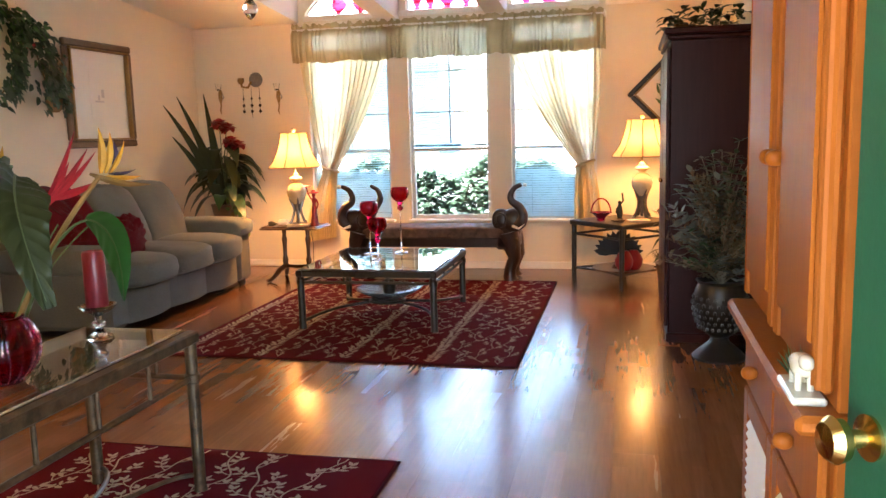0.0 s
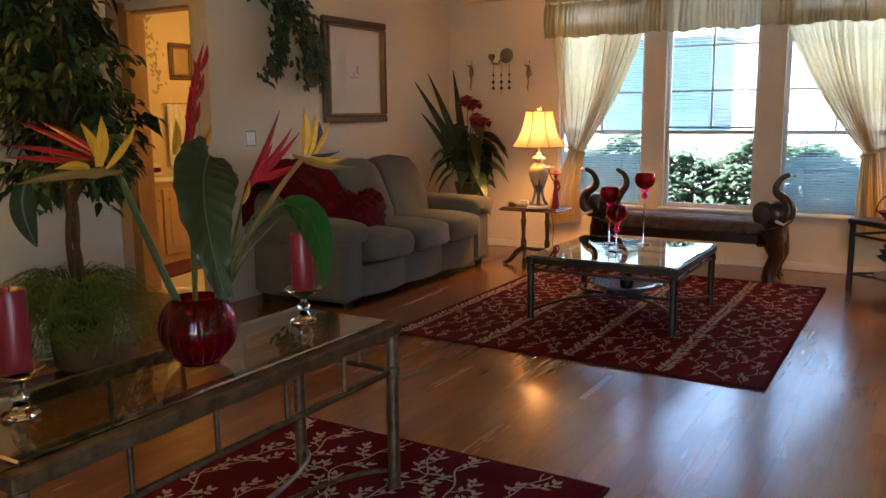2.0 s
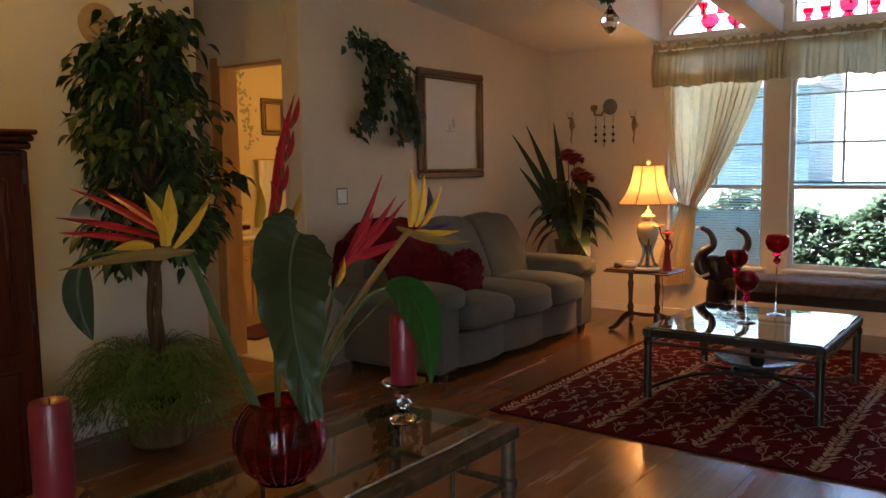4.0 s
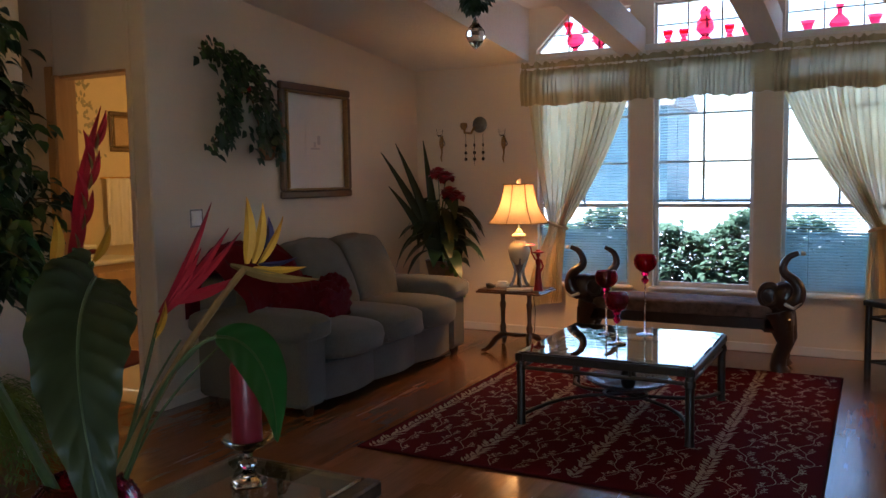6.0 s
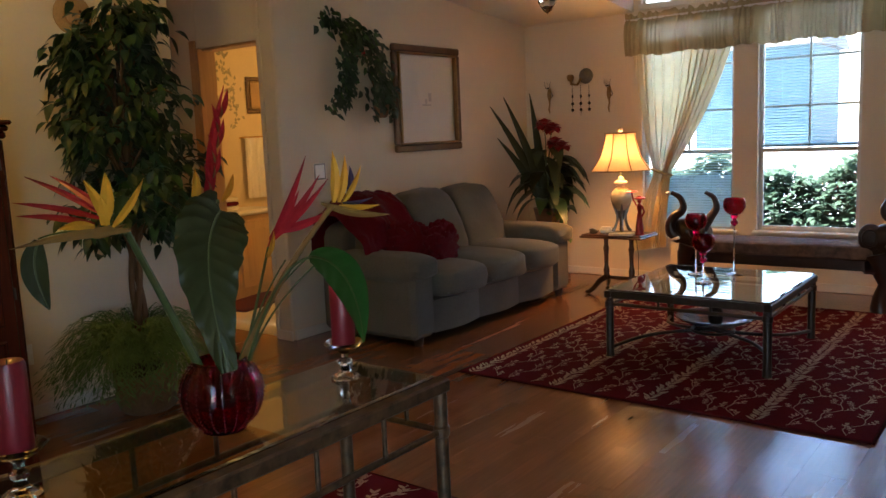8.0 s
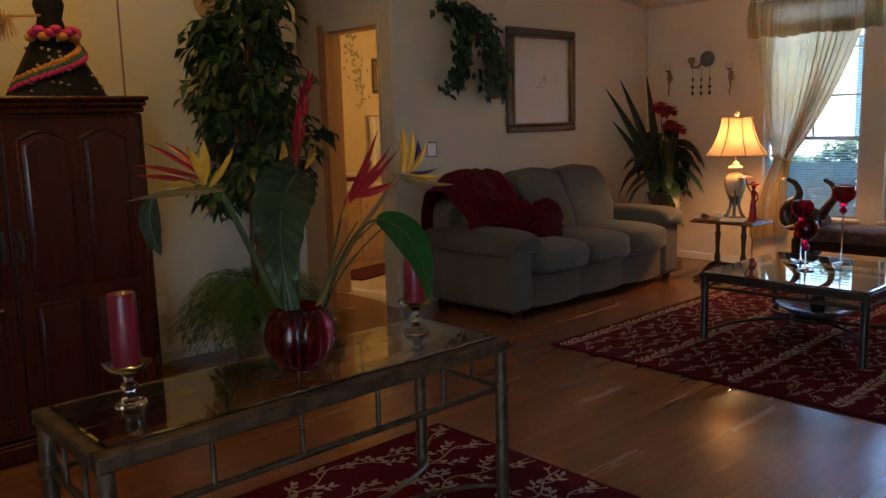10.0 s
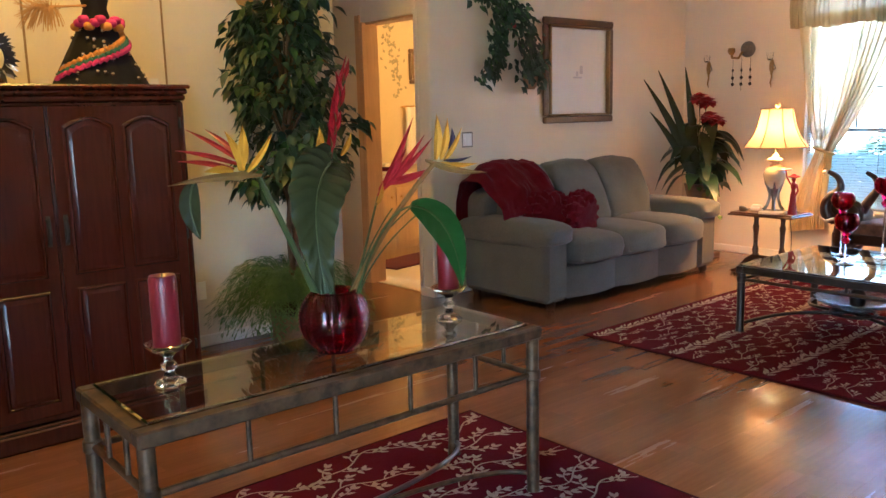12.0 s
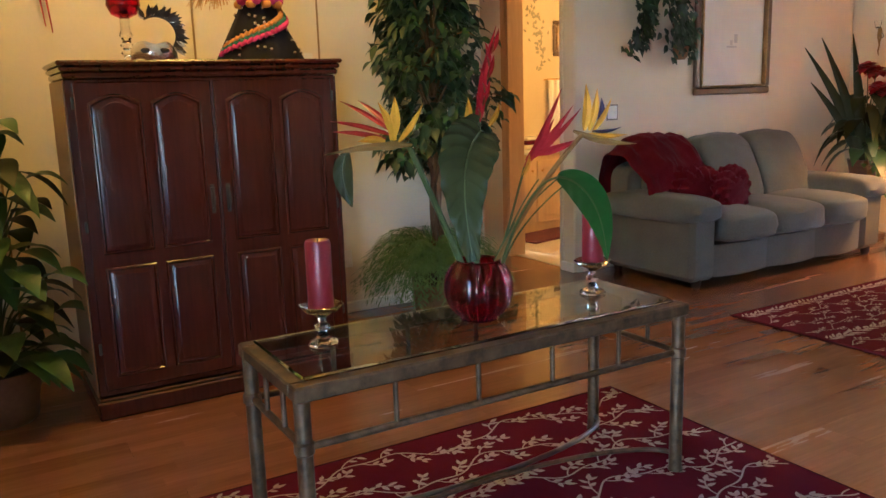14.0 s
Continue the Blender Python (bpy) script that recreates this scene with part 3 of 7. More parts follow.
DY = NORTH - (DORMER_Z - 2.49) / 0.093
slope_slab(g, WEST - 0.1, DORMER_L - 0.004, 0.4, NORTH + 0.05)
slope_slab(g, DORMER_R + 0.004, EAST + 0.1, 0.4, NORTH + 0.05)
slope_slab(g, DORMER_L, DORMER_R, 0.4, DY)
g.box(DORMER_L - 0.1, DY - 0.05, DORMER_Z, DORMER_R + 0.1, NORTH + 0.05, DORMER_Z + 0.06, 0.001)
for x, s in ((DORMER_L, -1), (DORMER_R, 1)):
    p = [(DY, DORMER_Z), (NORTH, vault(NORTH)), (NORTH, DORMER_Z)]
    v = [(x + d * s, y, z + (0.001 if z < 2.9 else 0)) for d in (0, 0.05) for y, z in p]
    g.put(v, [(0, 1, 2), (5, 4, 3), (0, 3, 4, 1), (1, 4, 5, 2), (2, 5, 3, 0)])
structure("ceiling", g, "ceiling", "cream textured sloping ceiling with a raised dormer", "ceiling")
for x in (-1.97, -0.9):
    v = [(x + dx, y, vault(y) + dz) for y in (DY + 0.7, NORTH) for dx in (-0.1, 0.1) for dz in (-0.03, 0.2)]
    structure("ceiling_beam", S().put(v, [(0, 1, 3, 2), (4, 6, 7, 5), (0, 2, 6, 4), (1, 5, 7, 3), (0, 4, 5, 1), (2, 3, 7, 6)]), "ceiling",
              "textured beam crossing the raised ceiling", "beam")
# out of view; the assumed south overhang keeps sun off the hutch
structure("roof", S().box(-7.0, -1.4, 3.45, 1.7, 8.3, 3.6), "roofing", "unseen grey shingled roof shading the house and entrance", "roof")

g = S().box(WEST, NORTH - 0.014, 0, EAST, NORTH, 0.075, 0.006)
structure("baseboard_north", g, "trim", "cream painted baseboard", "baseboard")
structure("baseboard_west", S().box(WEST, 4.735, 0, WEST + 0.014, NORTH - 0.015, 0.075, 0.006), "trim", "cream painted baseboard", "baseboard")
structure("baseboard_west_south", S().box(WEST, SOUTH, 0, WEST + 0.014, 3.89, 0.075, 0.006), "trim", "cream painted baseboard", "baseboard")
structure("baseboard_pillar", S().box(WEST - 0.155, 4.706, 0, WEST + 0.01, 4.72, 0.075, 0.006), "trim", "cream painted baseboard", "baseboard")


# windows: frames, sashes, panes and blinds
def window(i, x0, x1):
    w = thing("window_%d" % i, "white double-hung window with venetian blinds", "window", kind="structure")
    y0, y1 = NORTH + 0.05, NORTH + 0.085
    g = S()
    for a, b, c, d in ((x0, x0 + 0.035, SILL, HEAD), (x1 - 0.035, x1, SILL, HEAD), (x0 + 0.035, x1 - 0.035, SILL, SILL + 0.04), (x0 + 0.035, x1 - 0.035, HEAD - 0.04, HEAD)):
        g.box(a, y0, c, b, y1, d, 0.004)
    part("window_frame", g, "trim", w)
    part("meeting_rail", S().box(x0 + 0.036, y0 - 0.008, 1.175, x1 - 0.036, y1 + 0.008, 1.21, 0.004), "trim", w)
    for z in (1.55, 1.95):
        part("glazing_bar", S().box(x0 + 0.036, y0 + 0.012, z, x1 - 0.036, y1 - 0.008, z + 0.02, 0.002), "trim", w)
    xm = (x0 + x1) / 2
    part("glazing_bar", S().box(xm - 0.01, y0 + 0.011, 1.211, xm + 0.01, y1 - 0.007, HEAD - 0.041, 0.002), "trim", w)
    for z0, z1 in ((SILL + 0.041, 1.174), (1.211, HEAD - 0.041)):
        p = part("pane", S().box(x0 + 0.036, y1 - 0.007, z0, x1 - 0.036, y1 - 0.003, z1, 0.0005), "pane", w, smooth=False)
        p.visible_shadow = False
    part("window_sill", S().box(x0 - 0.03, NORTH - 0.05, SILL - 0.03, x1 + 0.03, NORTH + 0.049, SILL - 0.001, 0.008), "trim", w)
    # slats, tilted; the middle blind is half raised
    z, g = (1.25 if i == 2 else SILL + 0.03), S()
    while z < HEAD - 0.06:
        tilt = -0.004 if i == 2 else -0.019 if z < 0.98 else -0.009 if z < 1.18 else -0.003
        v = [(x, y, z + tilt * s * 0.5 + dz) for x in (x0 + 0.03, x1 - 0.03) for y, s, dz in ((NORTH + 0.008, 1, 0), (NORTH + 0.02, 0, 0.002), (NORTH + 0.032, -1, 0))]
        g.put(v, [(0, 1, 4, 3), (1, 2, 5, 4)])
        z += 0.0235
    b = part("blind", g, "blind", w, "pale vinyl venetian blind slats")
    tagged(b, kind="stuff")
    if i == 2:
        part("bottom_rail", S().box(x0 + 0.03, NORTH + 0.006, 1.222, x1 - 0.03, NORTH + 0.034, 1.243, 0.004), "blind", w)
    part("headrail", S().box(x0 + 0.03, NORTH + 0.004, HEAD - 0.05, x1 - 0.03, NORTH + 0.04, HEAD - 0.005, 0.004), "blind", w)
    for x in (x0 + 0.2, x1 - 0.2):
        part("blind_cord", S().tube([(x, NORTH + 0.003, 1.23 if i == 2 else SILL + 0.03), (x, NORTH + 0.003, HEAD - 0.05)], 0.0015, 5), "blind", w)


def high_window(i, x0, x1, cut):
    w = thing("window_%d" % i, "small fixed clerestory window above the valance", "window", kind="structure")
    y0, y1 = NORTH + 0.05, NORTH + 0.08
    z0, z1, c = HIGH0, HIGH1, 0.3
    outline = [(x0, z0), (x1, z0), (x1, z1), (x0, z1)]
    if cut < 0:
        outline = [(x0, z0), (x1, z0), (x1, z1), (x0 + c, z1), (x0, z0 + 0.06)]
    if cut > 0:
        outline = [(x0, z0), (x1, z0), (x1, z0 + 0.06), (x1 - c, z1), (x0, z1)]
    g = S()
    for p, q in zip(outline, outline[1:] + outline[:1]):
        g.tube([(p[0], (y0 + y1) / 2, p[1]), (q[0], (y0 + y1) / 2, q[1])], 0.025, 4)
    part("window_frame", g, "trim", w, smooth=False)
    for x in (x0 + (x1 - x0) / 3, x0 + 2 * (x1 - x0) / 3):
        part("glazing_bar", S().box(x - 0.006, y0, z0 + 0.01, x + 0.006, y1 - 0.01, z1 - 0.01 - (0.03 if cut else 0), 0.002), "trim", w)
    part("glazing_bar", S().box(x0 + (0.13 if cut < 0 else 0.02), y0 + 0.001, z0 + 0.17, x1 - (0.13 if cut > 0 else 0.02), y1 - 0.011, z0 + 0.182, 0.002), "trim", w)
    n = len(outline)
    v = [(x, y, z) for y in (y1 - 0.006, y1 - 0.002) for x, z in outline]
    p = part("pane", S().put(v, [tuple(range(n)), tuple(range(n, 2 * n))[::-1]] + [(k, n + k, n + (k + 1) % n, (k + 1) % n) for k in range(n)]), "pane", w, smooth=False)
    p.visible_shadow = False


for i, (a, b) in enumerate(WINDOWS):
    window(i + 1, a, b)
    high_window(i + 4, a, b, (-1, 0, 1)[i])

# cranberry glass on the clerestory ledges
VASE_SHAPES = {
    "tumbler": [(0.028, 0), (0.03, 0.01), (0.02, 0.03), (0.036, 0.06), (0.044, 0.1), (0.04, 0.1), (0.03, 0.06)],
    "pitcher": [(0.045, 0), (0.05, 0.01), (0.03, 0.03), (0.075, 0.08), (0.07, 0.13), (0.04, 0.19), (0.046, 0.23), (0.02, 0.26), (0.012, 0.27)],
    "bowl": [(0.03, 0), (0.02, 0.02), (0.07, 0.06), (0.085, 0.1), (0.06, 0.14), (0.05, 0.14)],
    "decanter": [(0.05, 0), (0.08, 0.02), (0.06, 0.06), (0.02, 0.1), (0.018, 0.14), (0.035, 0.17), (0.03, 0.17)],
    "cup": [(0.03, 0), (0.034, 0.02), (0.05, 0.06), (0.056, 0.07), (0.05, 0.07)],
}
for kind_of, x, dz in (("bowl", -2.5, 0), ("bowl", -2.27, 0), ("tumbler", -2.57, 0.17), ("tumbler", -2.42, 0.235), ("tumbler", -1.69, 0), ("tumbler", -1.56, 0.0), ("pitcher", -1.39, 0),
                       ("tumbler", -1.2, 0), ("cup", -1.06, 0), ("cup", -0.62, 0), ("decanter", -0.4, 0), ("cup", -0.16, 0)):
    z = HIGH0 + 0.022 if dz == 0 else HIGH0 + 0.182 if dz < 0.2 else HIGH0 + 0.182
    solo("glass_" + kind_of, S().lathe(VASE_SHAPES[kind_of], 18, wave=0.08 if kind_of == "bowl" else 0.0, lobes=6), "red_window_glass",
         "translucent cranberry glass %s on the window ledge" % kind_of, "glassware", (x, NORTH + 0.066 if dz else NORTH + 0.03, z), group="red glass in the clerestory windows")
ledge = structure("window_ledge", S().box(-2.87, NORTH - 0.02, HIGH0 - 0.03, 0.06, NORTH + 0.11, HIGH0 + 0.02, 0.004), "trim", "narrow white ledge under the clerestory windows", "ledge")


# curtains and valance
def curtain(name, x_out, x_in, tie_x, low_x0, low_x1, z_low):
    """A tied-back sheer curtain: wide at the top, gathered at the tie, loose below."""
    s = 1 if x_in > x_out else -1

    def fn(u, v):
        # v 0 at the top, 1 at the hem
        tie = 0.62
        if v < tie:
            k = v / tie
            e = k ** 2.4
            xo = x_out + (tie_x - s * 0.07 - x_out) * (k ** 1.5)
            xi = x_in + (tie_x + s * 0.09 - x_in) * (k ** 1.15 * 0.75 + 0.25 * e)
        else:
            k = (v - tie) / (1 - tie)
            e = math.sin(k * math.pi / 2)
            xo = tie_x - s * 0.07 + (low_x0 - tie_x + s * 0.07) * e
            xi = tie_x + s * 0.09 + (low_x1 - tie_x - s * 0.09) * e
        x = xo + (xi - xo) * u
        z = 2.2 + (z_low - 2.2) * v
        z += 0.05 * (u - 0.5) * (v > tie) + (-0.13 * math.sin(math.pi * min(1, v / tie)) * (1 - u) * 0.3)
        amp = 0.026 * (1 - 0.45 * math.exp(-((v - tie) / 0.1) ** 2))
        fold = u * 78 + 3.2 * math.sin(u * 7.3 + 1) + 1.2 * math.sin(v * 4 + u * 6)
        amp *= 0.55 + 0.75 * abs(math.sin(u * 5.1 + s))
        y = NORTH - 0.07 - amp * math.sin(fold) - 0.014 * math.sin(u * 17 + v * 3)
        x += 0.3 * amp * math.sin(2 * fold)
        return (x, y, z)

    c = thing(name, "sheer cream curtain tied back beside the window", "curtain", group="window curtains")
    part("drape", S().sheet(fn, 380, 60), "curtain", c)
    zt = 2.2 + (z_low - 2.2) * 0.62
    pts = [(tie_x + 0.01 * s + 0.088 * math.cos(a), NORTH - 0.08 + 0.05 * math.sin(a), zt - 0.03 * math.cos(a) * s) for a in [2 * math.pi * k / 20 for k in range(21)]]
    part("tieback", S().tube(pts, 0.011, 8, squash=1.6), "curtain", c, "gathered cloth tieback")


curtain("curtain_left", -2.9, -1.98, -2.64, -2.9, -2.6, 0.3)
curtain("curtain_right", 0.08, -0.8, -0.06, 0.1, -0.17, 0.32)


def valance_fn(u, v):
    ph = u * 340 + 5 * math.sin(u * 23) + 2.4 * math.sin(u * 71)
    fold = math.sin(ph) * (0.75 + 0.25 * v) + 0.5 * math.sin(u * 131 + v * 2) + 0.3 * math.sin(2.1 * ph + 3 * v)
    x = -2.94 + 3.05 * u + 0.003 * math.sin(2 * ph)
    z = 2.45 - 0.37 * v + 0.01 * math.sin(u * 40) * v + 0.006 * math.sin(u * 170)
    pinch = math.exp(-((v - 0.14) / 0.06) ** 2)
    if v < 0.14:
        z += 0.012 * math.sin(ph * 0.7) * (1 - v / 0.14)
    return (x, NORTH - 0.15 - 0.015 * fold * (1 - 0.5 * pinch) + 0.02 * pinch - 0.03 * math.sin(math.pi * v), z)


val = thing("valance", "gathered olive-cream cloth valance across the windows", "valance")
part("cloth", S().sheet(valance_fn, 1300, 16), "valance", val)
part("rod", S().tube([(-2.95, NORTH - 0.14, 2.4), (0.12, NORTH - 0.14, 2.4)], 0.012, 10), "trim", val)
for x in (-2.945, 0.115):
    part("bracket", S().box(x - 0.01, NORTH - 0.15, 2.37, x + 0.01, NORTH - 0.001, 2.43, 0.003), "trim", val)
    part("side_return", S().sheet(lambda u, v, x=x: (x + 0.008 * math.sin(u * 14), NORTH - 0.15 + 0.145 * u, 2.43 - 0.34 * v), 12, 4), "valance", val)

# outdoors: one ground sheet, a hedge, the house across the yard
structure("ground", S().box(-400, -400, -0.5, 400, 400, -0.2, 0.0), "lawn", "pale gravel yard", "ground")
structure("porch", S().box(-0.8, -1.3, -0.2, 1.6, 0.379, -0.002, 0.01), "concrete", "concrete porch slab at the entrance", "porch")
hedge = thing("hedge", "leafy green shrub hedge outside the window", "hedge", (-1.4, 9.35, -0.2))
for k in range(24):
    g = S()
    x = rnd.uniform(-2.6, 2.6)
    g.tube([(x, rnd.uniform(-0.2, 0.2), 0), (x + rnd.uniform(-0.2, 0.2), rnd.uniform(-0.3, 0.3), rnd.uniform(0.8, 1.15))], [0.015, 0.005], 5)
    part("branch", g, "hedge_wood", hedge)
g = S()
for k in range(27000):
    x = rnd.uniform(-2.8, 2.8)
    top = 1.16 + 0.1 * math.sin(x * 4.1) + 0.06 * math.sin(x * 9.7)
    z = top * (rnd.random() ** 0.9)
    y = rnd.uniform(-0.45, 0.45) * (1.0 if z < top * 0.8 else 0.7)
    a = rnd.uniform(0, 6.28)
    g.leaf((x, y, z + 0.02), (math.cos(a), math.sin(a) - 0.5, rnd.uniform(0.0, 1.0)), (0, 0, 1), rnd.uniform(0.1, 0.18), rnd.uniform(0.05, 0.08), 0.5, 3)
tagged(part("crown", g, "hedge_leaf", hedge), kind="stuff")
house = thing("neighbour_house", "dark teal sided two-storey house across a pale yard", "house", (-15.6, 54, -0.2), kind="structure")
part("wall", S().box(-3.6, 0, 0, 3.6, 7, 6.2, 0.03), "siding", house)
v = [(-4.1, -0.6, 6.1), (4.1, -0.6, 6.1), (4.1, 7.6, 6.1), (-4.1, 7.6, 6.1), (-4.1, 3.5, 8.4), (4.1, 3.5, 8.4)]
part("roof", S().put(v, [(0, 1, 5, 4), (2, 3, 4, 5), (1, 2, 5), (3, 0, 4), (3, 2, 1, 0)]), "roofing", house, smooth=False)


# ---- rugs ----
def vines(g, w, l, seed, k0, stripes):
    """Cream vines with leaf sprays woven into the pile, running along the rug."""
    r = random.Random(seed)

    def flat_leaf(x, y, a, ln, wd):
        ca, sa = math.cos(a), math.sin(a)
        pts = [(0, 0), (0.35, 0.5), (0.7, 0.38), (1, 0), (0.7, -0.38), (0.35, -0.5)]
        q = [(x + ca * ln * u - sa * wd * t, y + sa * ln * u + ca * wd * t) for u, t in pts]
        if all(abs(px) < w / 2 - 0.02 and abs(py) < l / 2 - 0.02 for px, py in q):
            g.put([(px, py, 0.0135) for px, py in q], [(0, 5, 4, 3, 2, 1)])

    def strand(pts, wd):
        for (xa, ya), (xb, yb) in zip(pts, pts[1:]):
            d = math.hypot(xb - xa, yb - ya) or 1
            nx, ny = -(yb - ya) / d * wd, (xb - xa) / d * wd
            q = [(xa - nx, ya - ny), (xb - nx, yb - ny), (xb + nx, yb + ny), (xa + nx, ya + ny)]
            if all(abs(px) < w / 2 - 0.02 and abs(py) < l / 2 - 0.02 for px, py in q):
                g.put([(px, py, 0.0132) for px, py in q], [(0, 1, 2, 3)])

    def main_vine(x0, ph, lf=1.0, every=4):
        """A long sinuous vine with twigs left and right; leaves sit on the twigs."""
        pts, y = [], -l / 2 + 0.03
        while y < l / 2:
            pts.append((x0 + 0.055 * k0 * math.sin(y * 9 / k0 + ph) + 0.02 * k0 * math.sin(y * 23 / k0), y))
            y += 0.022 * k0
        strand(pts, 0.0045 * k0 * lf)
        for k in range(1, len(pts) - 2, every):
            s = 1 if (k // every) % 2 else -1
            (bx, by), (qx, qy) = pts[k], pts[k + 1]
            a = math.atan2(qy - by, qx - bx) + s * r.uniform(0.7, 1.1)
            turn, n, br = -s * r.uniform(0.12, 0.3), r.choice((4, 5, 6)), []
            for j in range(n):
                br.append((bx, by))
                bx, by = bx + 0.023 * k0 * math.cos(a), by + 0.023 * k0 * math.sin(a)
                a += turn
                if j > 0:
                    flat_leaf(bx, by, a + (1 if j % 2 else -1) * r.uniform(0.6, 1.0), r.uniform(0.042, 0.06) * k0 * lf, r.uniform(0.018, 0.026) * k0 * lf)
            strand(br + [(bx, by)], 0.0035 * k0 * lf)
            flat_leaf(bx, by, a, r.uniform(0.05, 0.065) * k0 * lf, r.uniform(0.02, 0.028) * k0 * lf)
            if r.random() < 0.5:
                flat_leaf(pts[k + 2][0], pts[k + 2][1], a + s * 1.6, 0.05 * k0, 0.022 * k0)

    step = 0.225 * k0
    for c in range(int(w / step)):
        x0 = -w / 2 + (c + 0.6) * step
        if stripes and c % 4 == 0:
            y = -l / 2 + 0.02
            while y < l / 2:
                for s in (-1, 1):
                    flat_leaf(x0 + r.gauss(0, 0.004), y + r.gauss(0, 0.004), math.pi / 2 + s * r.uniform(0.4, 0.9), r.uniform(0.085, 0.13) * k0, r.uniform(0.022, 0.032) * k0)
                y += 0.045 * k0
        else:
            main_vine(x0, c * 1.9 + r.uniform(0, 1), 0.8 if stripes else 0.88, 6 if stripes else 4)


def rug(x0, y0, x1, y1, seed, k0, label):
    w, l = x1 - x0, y1 - y0
    r = thing("rug", label, "rug", ((x0 + x1) / 2, (y0 + y1) / 2, 0.001), group="patterned rugs")
    part("field", S().box(-w / 2 + 0.012, -l / 2 + 0.012, 0, w / 2 - 0.012, l / 2 - 0.012, 0.013, 0.004), "rug", r)
    g = S()
    for a, b, c, d in ((-w / 2, -l / 2, -w / 2 + 0.0115, l / 2), (w / 2 - 0.0115, -l / 2, w / 2, l / 2), (-w / 2 + 0.012, -l / 2, w / 2 - 0.012, -l / 2 + 0.0115), (-w / 2 + 0.012, l / 2 - 0.0115, w / 2 - 0.012, l / 2)):
        g.box(a, b, 0, c, d, 0.012, 0.004)
    part("binding", g, "rug_edge", r)
    g = S()
    vines(g, w, l, seed, k0, k0 < 0.8)
    tagged(part("vine_pattern", g, "vine", r, "cream vine and leaf pattern", smooth=False), kind="stuff")


rug(-2.571, 4.67, -0.287, 7.363, 3, 0.62, "burgundy area rug with cream vines under the coffee table")
rug(-2.08, 1.03, -0.594, 3.257, 8, 0.95, "burgundy rug with cream leaf vines under the console table")


# ---- sofa ----
def bulge_outline(x_back, x_front, y0, y1, n, depth):
    pts = [(x_back, y1), (x_back, y0)]
    step = (y1 - y0) / n
    for k in range(n):
        for j in range(9):
            t = j / 8
            pts.append((x_front + depth * math.sin(math.pi * t) ** 1.0, y0 + (k + t) * step))
    return pts


def puff(seed, amount=0.05):
    r = random.Random(seed)
    o = Vector((r.uniform(0, 50), r.uniform(0, 50), r.uniform(0, 50)))

    def warp(x, y, z):
        d = 1 + amount * noise.noise(Vector((x, y, z)) * 1.7 + o) + amount * 0.4 * noise.noise(Vector((x, y, z)) * 6 + o)
        return (x * d, y * d, z * d)

    return warp


sofa = thing("sofa", "grey-green microfibre three-seat sofa against the cream wall", "sofa", (-3.6, 6.02, 0))
part("base", S().prism(bulge_outline(-0.42, 0.45, -0.84, 0.84, 3, 0.045), 0.07, 0.3), "sofa", sofa)
part("back_frame", S().blob((-0.33, 0, 0.47), (0.13, 1.02, 0.38), 0.25), "sofa", sofa)
for s in (-1, 1):
    part("arm", S().box(-0.4, s * 0.965 - 0.125, 0.06, 0.48, s * 0.965 + 0.125, 0.52, 0.035), "sofa", sofa)
    part("arm_pad", S().blob((0.03, s * 0.965, 0.545), (0.5, 0.165, 0.1), 0.6, 0.35, warp=puff(4 + s, 0.05)), "sofa", sofa)
    for x in (-0.36, 0.42):
        part("foot", S().lathe([(0.025, 0), (0.035, 0.03), (0.035, 0.075)], 12, (x, s * 0.98, 0)), "dark_foot", sofa)


def seat_warp(seed):
    base = puff(seed, 0.035)

    def warp(x, y, z):
        x, y, z = base(x, y, z)
        return (x + 0.12 * max(0, x) * (1 - y * y), y, z * (1 - 0.12 * x * x) + 0.12 * (1 - y * y) * (z > 0))

    return warp


for k in range(3):
    y = (k - 1) * 0.548
    part("seat_cushion", S().blob((0.1, y, 0.41), (0.46, 0.272, 0.115), 0.42, 0.3, 44, 18, seat_warp(20 + k)), "sofa", sofa)
    part("welt", S().tube([(0.1 + 0.44, y - 0.235, 0.35), (0.1 + 0.472, y - 0.12, 0.35), (0.1 + 0.485, y, 0.35), (0.1 + 0.472, y + 0.12, 0.35), (0.1 + 0.44, y + 0.235, 0.35)], 0.006, 6), "sofa", sofa)

    def lean(x, y, z, b=puff(30 + k, 0.06)):
        x, y, z = b(x, y, z)
        bow = 0.5 * (1 - y * y) * (1 - 0.4 * z * z)
        return (x * (1 - 0.2 * z) - 0.75 * z - 0.3 * (z * z) + bow * (x > 0), y * (1 - 0.05 * z), z + 0.05 * (1 - y * y) * (z > 0.5))

    part("back_cushion", S().blob((-0.2, y * 1.1, 0.71), (0.12, 0.298, 0.285), 0.34, 0.26, 40, 22, lean), "sofa", sofa)


